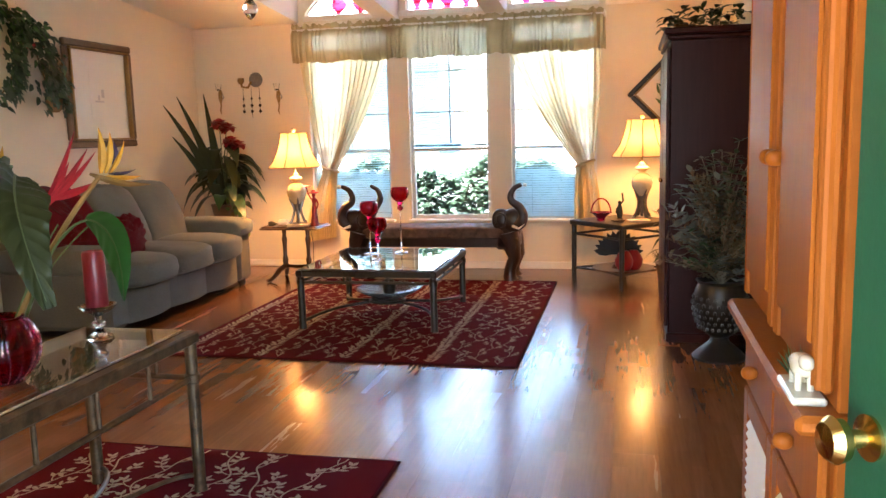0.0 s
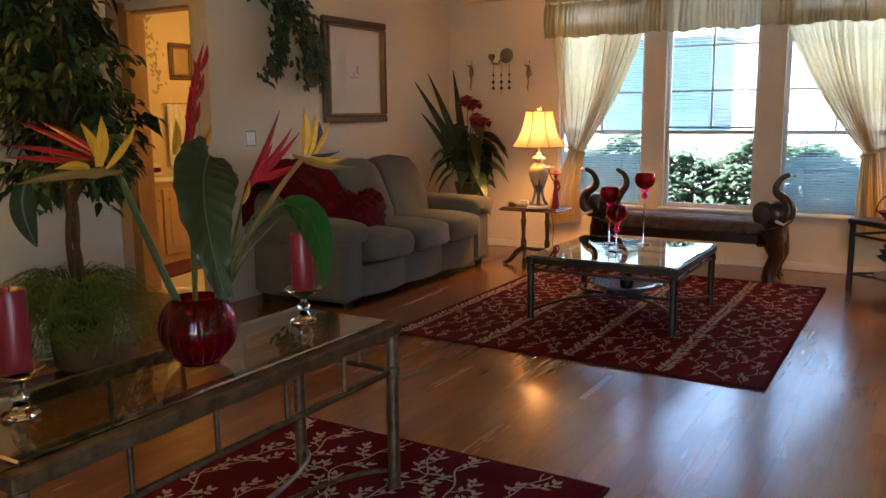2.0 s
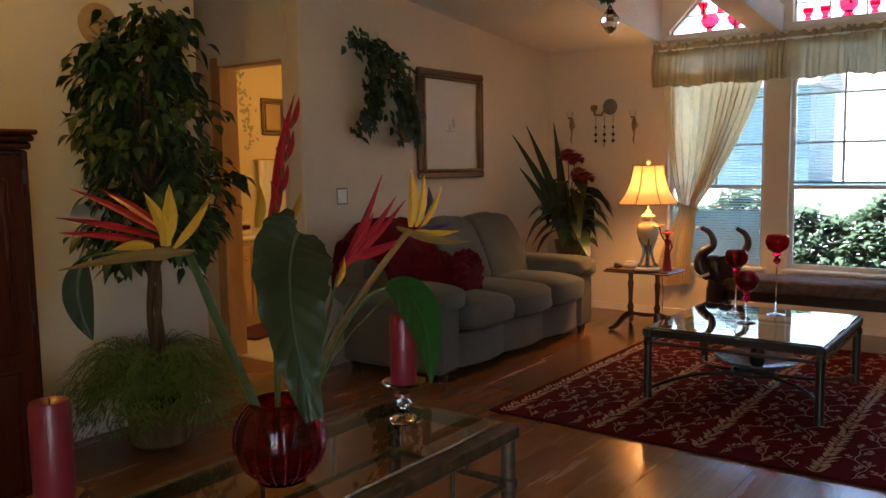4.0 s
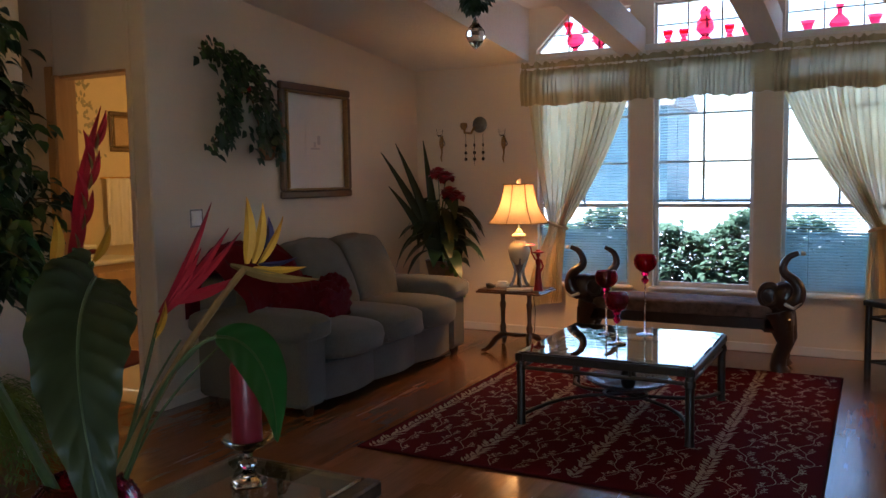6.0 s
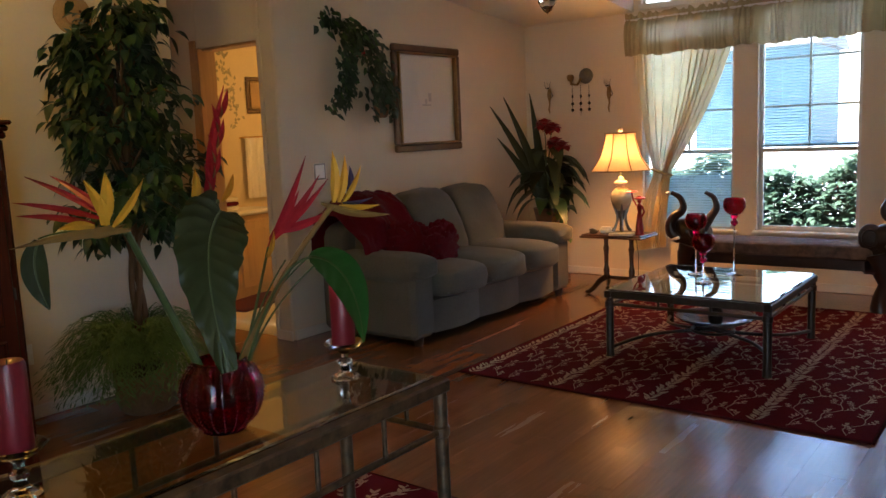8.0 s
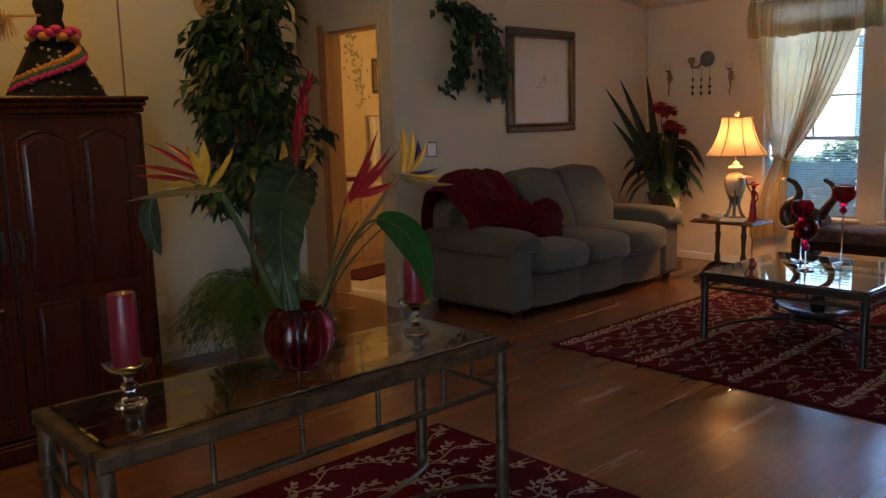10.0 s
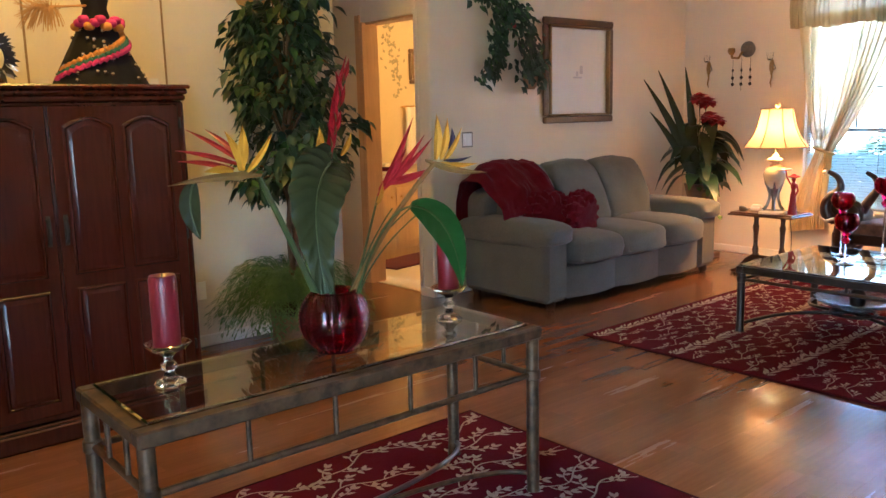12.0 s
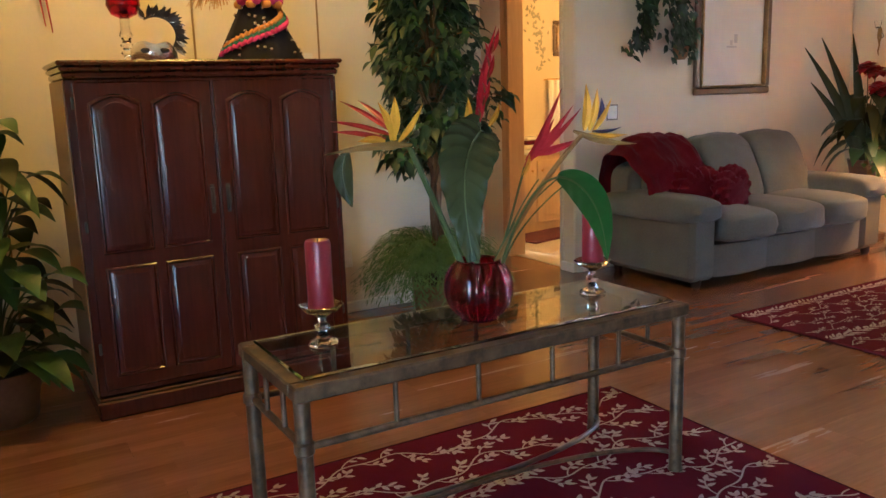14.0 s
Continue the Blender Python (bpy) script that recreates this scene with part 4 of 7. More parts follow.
def throw_fn(u, v):
    y = -1.07 + 0.6 * u + 0.02 * math.sin(v * 9)
    p = [(0.07, 0.62), (0.01, 0.78), (-0.08, 0.88), (-0.19, 0.985), (-0.32, 1.0), (-0.44, 0.95), (-0.475, 0.82), (-0.48, 0.55)]
    t = v * (len(p) - 1)
    i = min(int(t), len(p) - 2)
    x = p[i][0] + (p[i + 1][0] - p[i][0]) * (t - i)
    z = p[i][1] + (p[i + 1][1] - p[i][1]) * (t - i)
    z += -0.13 * max(0, 0.35 - u) / 0.35 * (1 if z > 0.7 else 0.3)
    n = noise.noise(Vector((u * 5, v * 4, 3.0)))
    return (x + 0.03 * n + 0.012 * noise.noise(Vector((u * 14, v * 9, 8.0))), y, z + 0.035 * n + 0.014 * noise.noise(Vector((u * 12, v * 10, 1.0))) + 0.045)


t = solo("throw_blanket", S().sheet(throw_fn, 60, 54), "red_fleece", "dark red fleece throw draped over the sofa back", "blanket", (-3.6, 6.0, 0))


def ruffle(seed):
    r = random.Random(seed)
    o = r.uniform(0, 40)

    def warp(x, y, z):
        d = 1 + 0.16 * noise.noise(Vector((x * 4 + o, y * 4, z * 4))) + 0.09 * math.sin(14 * math.atan2(z, y) + 6 * x)
        return (x * d, y * d, z * d)

    return warp


for (x, y, z, a), sd in (((-3.5, 5.36, 0.63, -18), 1), ((-3.4, 5.62, 0.62, 8), 2)):
    solo("ruffled_pillow", S().blob((0, 0, 0), (0.085, 0.2, 0.18), 0.8, 0.8, 48, 30, ruffle(sd)), "red_fleece", "round ruffled dark red pillow on the sofa", "pillow", (x, y, z), a,
         group="red sofa pillows")


# ---- glass tables ----
def bar(a, b, r=0.011, seg=10):
    return S().tube([a, b], r, seg)


def arc3(a, b, rise, n=14, side=(0, 0, 1)):
    a, b, side = Vector(a), Vector(b), Vector(side)
    return [a.lerp(b, k / n) + side * rise * math.sin(math.pi * k / n) for k in range(n + 1)]


def metal_table(root, w, l, h, metal, rail_z, leg_r, long_n, short_n, frame_w, glass_over, glass="table_glass"):
    """Frame, legs with collars, a lower rail with short spindles, and a glass top."""
    x, y = w / 2, l / 2
    fh = 0.045
    for s in (-1, 1):
        part("top_rail", S().box(-x if s < 0 else x - frame_w, -y, h - fh, -x + frame_w if s < 0 else x, y, h, 0.006), metal, root)
        part("top_rail", S().box(-x + frame_w + 0.001, -y if s < 0 else y - frame_w, h - fh + 0.001, x - frame_w - 0.001, -y + frame_w if s < 0 else y, h - 0.001, 0.006), metal, root)
    part("glass_top", S().box(-x + frame_w - glass_over, -y + frame_w - glass_over, h + 0.001, x - frame_w + glass_over, y - frame_w + glass_over, h + 0.012, 0.005), glass, root,
         "bevelled clear glass top", smooth=False)
    lx, ly = x - leg_r - 0.004, y - leg_r - 0.004
    for sx in (-1, 1):
        for sy in (-1, 1):
            leg = part("leg", S().tube([(sx * lx, sy * ly, 0), (sx * lx, sy * ly, 0.02), (sx * lx, sy * ly, h - fh)], [leg_r * 1.15, leg_r, leg_r], 14), metal, root)
            part("collar", S().lathe([(leg_r * 1.02, -0.02), (leg_r * 1.25, -0.014), (leg_r * 1.25, 0.014), (leg_r * 1.02, 0.02)], 14, (sx * lx, sy * ly, rail_z)), metal, leg)
    for s in (-1, 1):
        part("lower_rail", bar((s * lx, -ly, rail_z), (s * lx, ly, rail_z)), metal, root)
        part("lower_rail", bar((-lx, s * ly, rail_z), (lx, s * ly, rail_z)), metal, root)
        for k in range(long_n):
            yy = -ly + 2 * ly * (k + 1) / (long_n + 1)
            part("spindle", bar((s * lx, yy, rail_z), (s * lx, yy, h - fh), 0.008), metal, root)
        for k in range(short_n):
            xx = -lx + 2 * lx * (k + 1) / (short_n + 1)
            part("spindle", bar((xx, s * ly, rail_z), (xx, s * ly, h - fh), 0.008), metal, root)
    return lx, ly


console = thing("console_table", "bronzed metal console table with an inset glass top", "table", (-1.516, 2.15, 0.015))
lx, ly = metal_table(console, 0.505, 1.468, 0.632, "bronze", 0.452, 0.023, 4, 2, 0.05, 0.012)
for s in (-1, 1):
    bow = [(s * lx * (1 - 0.96 * math.sin(a)), ly * math.cos(a), 0.06) for a in [math.pi * k / 36 for k in range(37)]]
    # the rear bow is given a paler metal to carry its highlight
    part("bowed_stretcher", S().tube(bow, 0.009, 10), "steel" if s < 0 else "bronze", console, "curved stretcher, paler metal for its highlight" if s < 0 else "")

coffee = thing("coffee_table", "square dark metal coffee table with a glass top", "table", (-1.4355, 5.908, 0.015))
cx, cy = metal_table(coffee, 1.015, 1.05, 0.42, "dark_bronze", 0.335, 0.024, 2, 2, 0.045, 0.03, "coffee_glass")
for sx in (-1, 1):
    for sy in (-1, 1):
        part("curved_stretcher", S().tube([Vector((sx * cx, sy * cy, 0.05)).lerp(Vector((0, 0, 0.11)), t) + Vector((sx, -sy, 0)) * 0.09 * math.sin(math.pi * t) for t in [k / 16 for k in range(17)]], 0.011, 10),
             "dark_bronze", coffee)
part("ring", S().tube([(0.13 * math.cos(a), 0.13 * math.sin(a), 0.112) for a in [2 * math.pi * k / 28 for k in range(29)]], 0.01, 8, False), "dark_bronze", coffee)
dish = [(0.07, 0), (0.1, 0.004), (0.12, 0.012), (0.2, 0.045), (0.25, 0.075), (0.252, 0.079), (0.2, 0.052), (0.1, 0.014), (0.0, 0.012)]
solo("glass_dish", S().lathe(dish, 40, wave=0.02, lobes=20), "silver_bowl", "shallow silvered glass dish under the coffee table", "dish", (-1.43, 5.95, 0.135))
g = S().lathe([(0.03, 0), (0.045, 0.03), (0.05, 0.08), (0.035, 0.12), (0.03, 0.13), (0.0, 0.13)], 20)
solo("dish_candle", g, "dark_bronze", "dark candle cup standing in the glass dish", "candle", (-1.43, 5.95, 0.149))


def goblet(x, y, z_top, r, name_group="red goblets on the coffee table"):
    z0 = 0.015 + 0.4335
    h = z_top - z0
    t = thing("goblet_candle_holder", "tall clear-stemmed glass goblet with a ruby bowl", "goblet", (x, y, z0), group=name_group)
    part("foot", S().lathe([(r * 0.75, 0), (r * 0.75, 0.004), (0.012, 0.012), (0.006, 0.03), (0.0045, h - r * 2.6)], 24), "crystal", t)
    zb = h - r * 2.0
    part("knop", S().lathe([(0.006, zb - 0.07), (0.022, zb - 0.055), (0.024, zb - 0.04), (0.01, zb - 0.025), (0.025, zb - 0.008), (0.02, zb + 0.004)], 20), "red_glass", t)
    prof = [(0.012, zb)] + [(r * math.sin(a), zb + r - r * math.cos(a)) for a in (0.5, 0.9, 1.3, 1.6, 1.9, 2.2)]
    inner = [(pr * 0.95, pz) for pr, pz in prof[::-1][:-1]] + [(0.001, zb + 0.006)]
    part("bowl", S().lathe(prof + inner, 28), "red_glass", t, "ruby red glass bowl")


goblet(-1.384, 6.164, 0.985, 0.072)
goblet(-1.609, 6.082, 0.885, 0.072)
goblet(-1.462, 5.809, 0.785, 0.072)


# ---- console table: vase, flowers, candles ----
CT = 0.015 + 0.6445
vase_at = (-1.50, 2.152, CT)
R = 0.113
prof = [(0.045, 0.0), (0.06, 0.004)] + [(R * math.sin(a), 0.11 - 0.115 * math.cos(a)) for a in [0.5 + 1.97 * k / 14 for k in range(15)]]
top = prof[-1]
prof += [(top[0] * 0.96, top[1] + 0.004), (top[0] * 0.9, top[1] - 0.002)]
prof += [(R * 0.93 * math.sin(a), 0.11 - 0.104 * math.cos(a)) for a in [2.4 - 1.75 * k / 10 for k in range(11)]] + [(0.0, 0.012)]
vase = thing("round_vase", "round ribbed ruby glass vase on the console table", "vase", vase_at)
part("body", S().lathe(prof, 120, wave=0.014, lobes=20), "red_glass", vase)
g = S()
for k in range(20):
    for j in range(17):
        a, h = 2 * math.pi * k / 20, 0.55 + 1.8 * j / 16
        r = R * math.sin(h) * 1.015
        g.blob((r * math.cos(a), r * math.sin(a), 0.11 - 0.115 * math.cos(h)), (0.0026, 0.0026, 0.0026), 1.0, None, 8, 5)
tagged(part("beading", g, "ruby_bead", vase, "rows of small moulded glass beads"), kind="stuff")
part("rim", S().tube([(0.071 * math.cos(a), 0.071 * math.sin(a), 0.2005) for a in [2 * math.pi * k / 40 for k in range(41)]], 0.0035, 8, False), "red_glass", vase)

f_dir = Vector((-0.84, 0.541, 0))
r_dir = Vector((0.541, 0.84, 0))


def P(dx, dz, dd=0.0):
    """A place in the bouquet: across, up, and back from the vase's middle."""
    return r_dir * dx + f_dir * dd + Vector((0, 0, dz))


bouquet = thing("bird_of_paradise_bouquet", "silk bird-of-paradise flowers and leaves in the red vase", "flowers", vase_at)


def curve_pts(a, b, c, n=14):
    return [a.lerp(b, t).lerp(b.lerp(c, t), t) for t in [k / n for k in range(n + 1)]]


def stalk(a, b, c, r=0.007, mat="stem"):
    r *= 0.75
    part("stem", S().tube(curve_pts(a, b, c), [r * (1.15 - 0.35 * k / 14) for k in range(15)], 8), mat, bouquet)


def petal(a, b, w, mat, name="petal", bend=0.006):
    a, b = Vector(a), Vector(b)
    d = b - a
    up = f_dir.cross(d).normalized()
    g = S()
    n = 8
    verts, faces = [], []
    for i in range(n + 1):
        s = i / n
        c = a + d * s + up * bend * math.sin(math.pi * s)
        ww = w * 0.5 * (math.sin(math.pi * min(1, s * 0.93 + 0.07)) ** 0.8) * (1.15 - 0.5 * s) if i < n else 0.0006
        verts += [c - up * ww - f_dir * ww * 0.35, c - f_dir * ww * 0.1 + f_dir * 0.004, c + up * ww - f_dir * ww * 0.35, c + f_dir * (ww * 0.55 + 0.004)]
    for i in range(n):
        k = i * 4
        for j in range(4):
            faces.append((k + j, k + (j + 1) % 4, k + 4 + (j + 1) % 4, k + 4 + j))
    part(name, g.put(verts, faces), mat, bouquet)


def big_leaf(pts, width, mat, name="leaf", waves=7, belly=0.75, normal=None, crinkle=0.014):
    pts = [Vector(p) for p in pts]
    n, m = 56, 14

    def along(t):
        q = pts
        while len(q) > 1:
            q = [a.lerp(b, t) for a, b in zip(q, q[1:])]
        return q[0]

    nm = (normal or -f_dir).normalized()

    def fn(u, v):
        c, d = along(v), (along(min(1, v + 0.02)) - along(max(0, v - 0.02))).normalized()
        side = d.cross(nm).normalized()
        w = width * 0.5 * max(0.02, math.sin(math.pi * (0.04 + 0.95 * v) ** belly)) ** 0.85
        s = (u - 0.5) * 2
        ripple = crinkle * 0.6 * math.sin(v * waves * 6.28 - abs(s) * 5) * abs(s) ** 0.6
        return tuple(c + side * w * s + side.cross(d) * (0.32 * w * abs(s) ** 1.3 + ripple))

    g = S().sheet(fn, m, n)
    leaf = part(name, g, mat, bouquet)
    part("midrib", S().tube([along(k / 12 * 0.98) - nm * -0.002 for k in range(13)], [0.004 - 0.0028 * k / 12 for k in range(13)], 6), "midrib", leaf)


def heart_leaf(pts, width):
    """Broad leaf hung from its stalk: two rounded lobes at the top, sunken midrib, arched ribs and wavy edges."""
    pts = [Vector(p) for p in pts]
    nm = (-f_dir).normalized()

    def along(t):
        q = pts
        while len(q) > 1:
            q = [a.lerp(b, t) for a, b in zip(q, q[1:])]
        return q[0]

    def fn(u, v):
        c, d = along(v), (along(min(1, v + 0.02)) - along(max(0, v - 0.02))).normalized()
        side = d.cross(nm).normalized()
        s = (u - 0.5) * 2
        r = abs(s)
        w = width * 0.5 * (min(1.0, 0.5 + 2.6 * v) ** 0.7) * (1 - max(0.0, v - 0.38) ** 1.3 * 1.45) * (1 + 0.035 * math.sin(v * 40 + (2 if s > 0 else 0)) * r)
        lobe = 0.03 * math.sin(math.pi * min(1, r * 0.75 + 0.02)) * max(0, 1 - 2.2 * v)
        ribs = 0.0075 * (abs(math.sin(math.pi * (v * 11 - r * 1.5))) ** 0.6) * min(1, r * 3) * (1 - 0.5 * v)
        edge = 0.006 * math.sin(v * 26 + (1.3 if s > 0 else 0)) * r ** 3
        return tuple(c + side * w * s - d * lobe + side.cross(d) * (0.62 * w * r ** 1.2 - 0.3 * w * r ** 3 + edge - ribs))

    leaf = part("large_leaf", S().sheet(fn, 28, 150), "leaf_dark", bouquet)
    part("midrib", S().tube([Vector(fn(0.5, k / 16 * 0.97)) + nm * 0.002 for k in range(17)], [0.0036 - 0.0026 * k / 16 for k in range(17)], 6), "midrib", leaf)


mouth = lambda dx, dd=0.0: P(dx, 0.1, dd)
# left flower
stalk(mouth(-0.02), P(-0.12, 0.36), P(-0.2, 0.585, -0.15), 0.0145)
petal(P(-0.19, 0.59, -0.15), P(-0.45, 0.57, -0.2), 0.024, "petal_orange", "spathe", 0.008)
petal(P(-0.3, 0.59, -0.15), P(-0.2, 0.605, -0.15), 0.03, "petal_orange", "spathe", 0.008)
for b, tip, w in (((-0.25, 0.62), (-0.475, 0.66), 0.017), ((-0.25, 0.63), (-0.44, 0.725), 0.017), ((-0.24, 0.63), (-0.38, 0.725), 0.02), ((-0.27, 0.61), (-0.47, 0.625), 0.018)):
    petal(P(*b, -0.14), P(*tip, 0.08), w, "petal_red")
for b, tip, w in (((-0.25, 0.605), (-0.235, 0.735), 0.036), ((-0.24, 0.605), (-0.285, 0.72), 0.028), ((-0.23, 0.6), (-0.15, 0.715), 0.02), ((-0.27, 0.605), (-0.35, 0.605), 0.024)):
    petal(P(*b, -0.16), P(*tip, -0.18), w, "petal_yellow")
# right flower
stalk(mouth(0.02), P(0.14, 0.38), P(0.34, 0.6), 0.0125, "petal_orange")
petal(P(0.31, 0.61), P(0.51, 0.565), 0.024, "petal_orange", "spathe", 0.012)
for b, tip, w in (((0.345, 0.61), (0.35, 0.755), 0.03), ((0.36, 0.61), (0.385, 0.74), 0.026), ((0.37, 0.605), (0.43, 0.71), 0.018), ((0.36, 0.6), (0.48, 0.595), 0.018)):
    petal(P(*b), P(*tip), w, "petal_yellow")
petal(P(0.39, 0.62, 0.01), P(0.4, 0.71, 0.01), 0.024, "petal_blue")
petal(P(0.37, 0.608, -0.004), P(0.46, 0.618, -0.004), 0.012, "petal_blue")
# middle heliconias
stalk(mouth(0.04), P(0.1, 0.3), P(0.155, 0.5), 0.006)
for b, tip, w in (((0.155, 0.5), (0.275, 0.745), 0.021), ((0.16, 0.51), (0.31, 0.69), 0.023), ((0.17, 0.52), (0.335, 0.68), 0.02), ((0.18, 0.54), (0.335, 0.585), 0.027), ((0.16, 0.52), (0.25, 0.65), 0.024)):
    petal(P(*b), P(*tip), w, "petal_red")
petal(P(0.148, 0.47, -0.004), P(0.172, 0.545, -0.004), 0.016, "petal_yellow")
petal(P(0.045, 0.63, 0.05), P(0.08, 0.705, 0.05), 0.02, "petal_yellow")
stalk(mouth(0.0, 0.03), P(0.0, 0.4, 0.04), P(0.01, 0.66, 0.05), 0.007)
petal(P(0.01, 0.62, 0.05), P(0.075, 0.945, 0.06), 0.026, "petal_red", bend=-0.012)
petal(P(0.0, 0.62, 0.05), P(0.03, 0.78, 0.05), 0.03, "petal_red")
for k in range(6):
    z, dx, sd = 0.66 + 0.04 * k, 0.018 + 0.008 * k, 1 if k % 2 else -1
    petal(P(dx, z, 0.045), P(dx + sd * 0.018 + 0.006, z + 0.075, 0.045), 0.017, "petal_red", "bract", 0.004)
    petal(P(dx, z - 0.004, 0.04), P(dx + sd * 0.006, z + 0.03, 0.04), 0.007, "petal_orange", "bract_edge", 0.002)
petal(P(-0.03, 0.62, 0.05), P(-0.02, 0.725, 0.05), 0.028, "petal_yellow")
for a, b in ((0.05, 0.2), (0.03, 0.26), (0.06, 0.31)):
    stalk(mouth(a), P(a + 0.03, 0.3), P(b, 0.46), 0.004)
# leaves
stalk(mouth(-0.01, -0.02), P(0.0, 0.5, -0.03), P(0.012, 0.652, -0.24), 0.008)
heart_leaf([P(0.015, 0.628, -0.25), P(-0.03, 0.59, -0.36), P(-0.05, 0.5, -0.44), P(-0.012, 0.3, -0.5)], 0.158)
stalk(mouth(0.05), P(0.15, 0.46, -0.06), P(0.25, 0.473, -0.09), 0.006)
big_leaf([P(0.25, 0.476, -0.09), P(0.345, 0.46, -0.03), P(0.42, 0.35, 0.07), P(0.442, 0.16, 0.14)], 0.102, "leaf_bright", "hanging_leaf", 5, 0.8, crinkle=0.002)
big_leaf([P(-0.42, 0.56, 0.06), P(-0.45, 0.5, 0.05), P(-0.43, 0.44, 0.04), P(-0.41, 0.38, 0.04)], 0.065, "leaf_dark", "hanging_leaf", 4, 0.8, crinkle=0.002)
stalk(P(-0.2, 0.58, -0.14), P(-0.33, 0.6, -0.02), P(-0.42, 0.565, 0.06), 0.004)


def candle_set(x, y):
    t = thing("candle_holder", "cut-crystal candle holder standing on the glass table", "candle holder", (x, y, CT), group="crystal candle holders")
    part("base", S().lathe([(0.047, 0), (0.049, 0.006), (0.04, 0.014), (0.022, 0.022), (0.018, 0.03)], 8), "crystal", t, smooth=False)
    part("stem", S().lathe([(0.018, 0.03), (0.013, 0.04), (0.024, 0.052), (0.026, 0.06), (0.012, 0.07), (0.014, 0.085), (0.03, 0.098)], 8), "crystal", t, smooth=False)
    part("cup", S().lathe([(0.03, 0.098), (0.05, 0.105), (0.068, 0.124), (0.064, 0.126), (0.045, 0.112), (0.0, 0.11)], 12, wave=0.03, lobes=6), "crystal", t, smooth=False)
    c = thing("pillar_candle", "thick burgundy pillar candle in the crystal holder", "candle", (x, y, CT + 0.1125), group="burgundy pillar candles")
    part("wax", S().lathe([(0.037, 0), (0.039, 0.004), (0.039, 0.2), (0.035, 0.21), (0.03, 0.207), (0.012, 0.2), (0.0, 0.199)], 28), "candle", c)
    part("wick", S().tube([(0, 0, 0.198), (0.002, 0, 0.215)], 0.0015, 5), "wick", c)


candle_set(-1.545, 2.68)
candle_set(-1.555, 1.62)

# ---- armoire with its display ----
AX, AY0, AY1, AZ = -3.07, 1.145, 2.365, 1.58
arm = thing("armoire", "dark cherry armoire with arched panel doors and small handles", "armoire", (0, 0, 0))
arm.matrix_world = pose(-3.34, 1.755, 0, 0, 0, 0)
hx, hw = 0.27, (AY1 - AY0) / 2
part("body", S().box(-hx, -hw, 0.1, hx - 0.024, hw, AZ - 0.075, 0.004), "cherry", arm)
for s in (-1, 1):
    part("side_panel", S().box(-hx, s * (hw + 0.004) - 0.003, 0.1, hx - 0.03, s * (hw + 0.004) + 0.003, AZ - 0.08, 0.001), "cherry_side" if s < 0 else "cherry", arm, "pale laminate side" if s < 0 else "")
part("plinth", S().box(-hx, -hw - 0.012, 0.0, hx + 0.014, hw + 0.012, 0.085, 0.008).box(-hx, -hw - 0.006, 0.0855, hx + 0.005, hw + 0.006, 0.0995, 0.005), "cherry", arm)
for o, za, zb in ((0.008, AZ - 0.074, AZ - 0.045), (0.017, AZ - 0.0445, AZ - 0.02), (0.028, AZ - 0.0195, AZ)):
    part("cornice", S().box(-hx, -hw - o, za, hx + o, hw + o, zb, 0.008), "cherry", arm)


def panel_outline(y0, y1, z0, z1, arch):
    pts = [(y0, z0), (y1, z0)]
    n = 10
    for k in range(n + 1):
        t = k / n
        pts.append((y1 + (y0 - y1) * t, z1 - arch + arch * math.sin(math.pi * t) if arch else z1))
    return pts


def raised_panel(y0, y1, z0, z1, arch, x):
    """A groove, a bevel and a raised field."""
    rings = []
    for inset, dx in ((0, 0.0), (0.005, 0.006), (0.01, 0.007), (0.015, 0.0008), (0.019, 0.001), (0.034, 0.012), (0.037, 0.0125)):
        rings.append([(x + dx, y, z) for y, z in panel_outline(y0 + inset, y1 - inset, z0 + inset, z1 - inset, arch)])
    n = len(rings[0])
    v = [p for r in rings for p in r]
    f = [(i * n + k, i * n + (k + 1) % n, (i + 1) * n + (k + 1) % n, (i + 1) * n + k) for i in range(len(rings) - 1) for k in range(n)]
    f.append(tuple((len(rings) - 1) * n + k for k in range(n)))
    return S().put(v, f)


for s, y0, y1 in ((-1, -hw + 0.03, -0.006), (1, 0.006, hw - 0.03)):
    x0 = hx - 0.0235
    door = part("door", S().box(x0, y0, 0.13, x0 + 0.022, y1, AZ - 0.09, 0.004), "cherry", arm)
    m = (y0 + y1) / 2
    for a, b in ((y0 + 0.05, m - 0.02), (m + 0.02, y1 - 0.05)):
        part("raised_panel", raised_panel(a, b, 0.75, AZ - 0.14, 0.038, x0 + 0.0225), "cherry", door)
        part("raised_panel", raised_panel(a, b, 0.19, 0.69, 0.0, x0 + 0.0225), "cherry", door)
    hy = y1 - 0.03 if s < 0 else y0 + 0.03
    part("handle", S().tube([(x0 + 0.022, hy, 0.9), (x0 + 0.04, hy, 0.915), (x0 + 0.047, hy, 0.95), (x0 + 0.04, hy, 0.985), (x0 + 0.022, hy, 1.0)], [0.009, 0.005, 0.008, 0.005, 0.009], 8).lathe([(0.011, 0), (0.012, 0.004), (0.006, 0.008)], 10, (x0 + 0.024, hy, 1.0)).box(x0 + 0.0221, hy - 0.009, 0.885, x0 + 0.0255, hy + 0.009, 1.02, 0.003), "dark_bronze", door, "small ornate dark pewter pull")
    for z in (0.3, 0.85, 1.38):
        part("hinge", S().box(x0 + 0.003, y0 - 0.011 if s < 0 else y1 + 0.001, z, x0 + 0.018, y0 - 0.001 if s < 0 else y1 + 0.011, z + 0.05, 0.002), "dark_bronze", door)

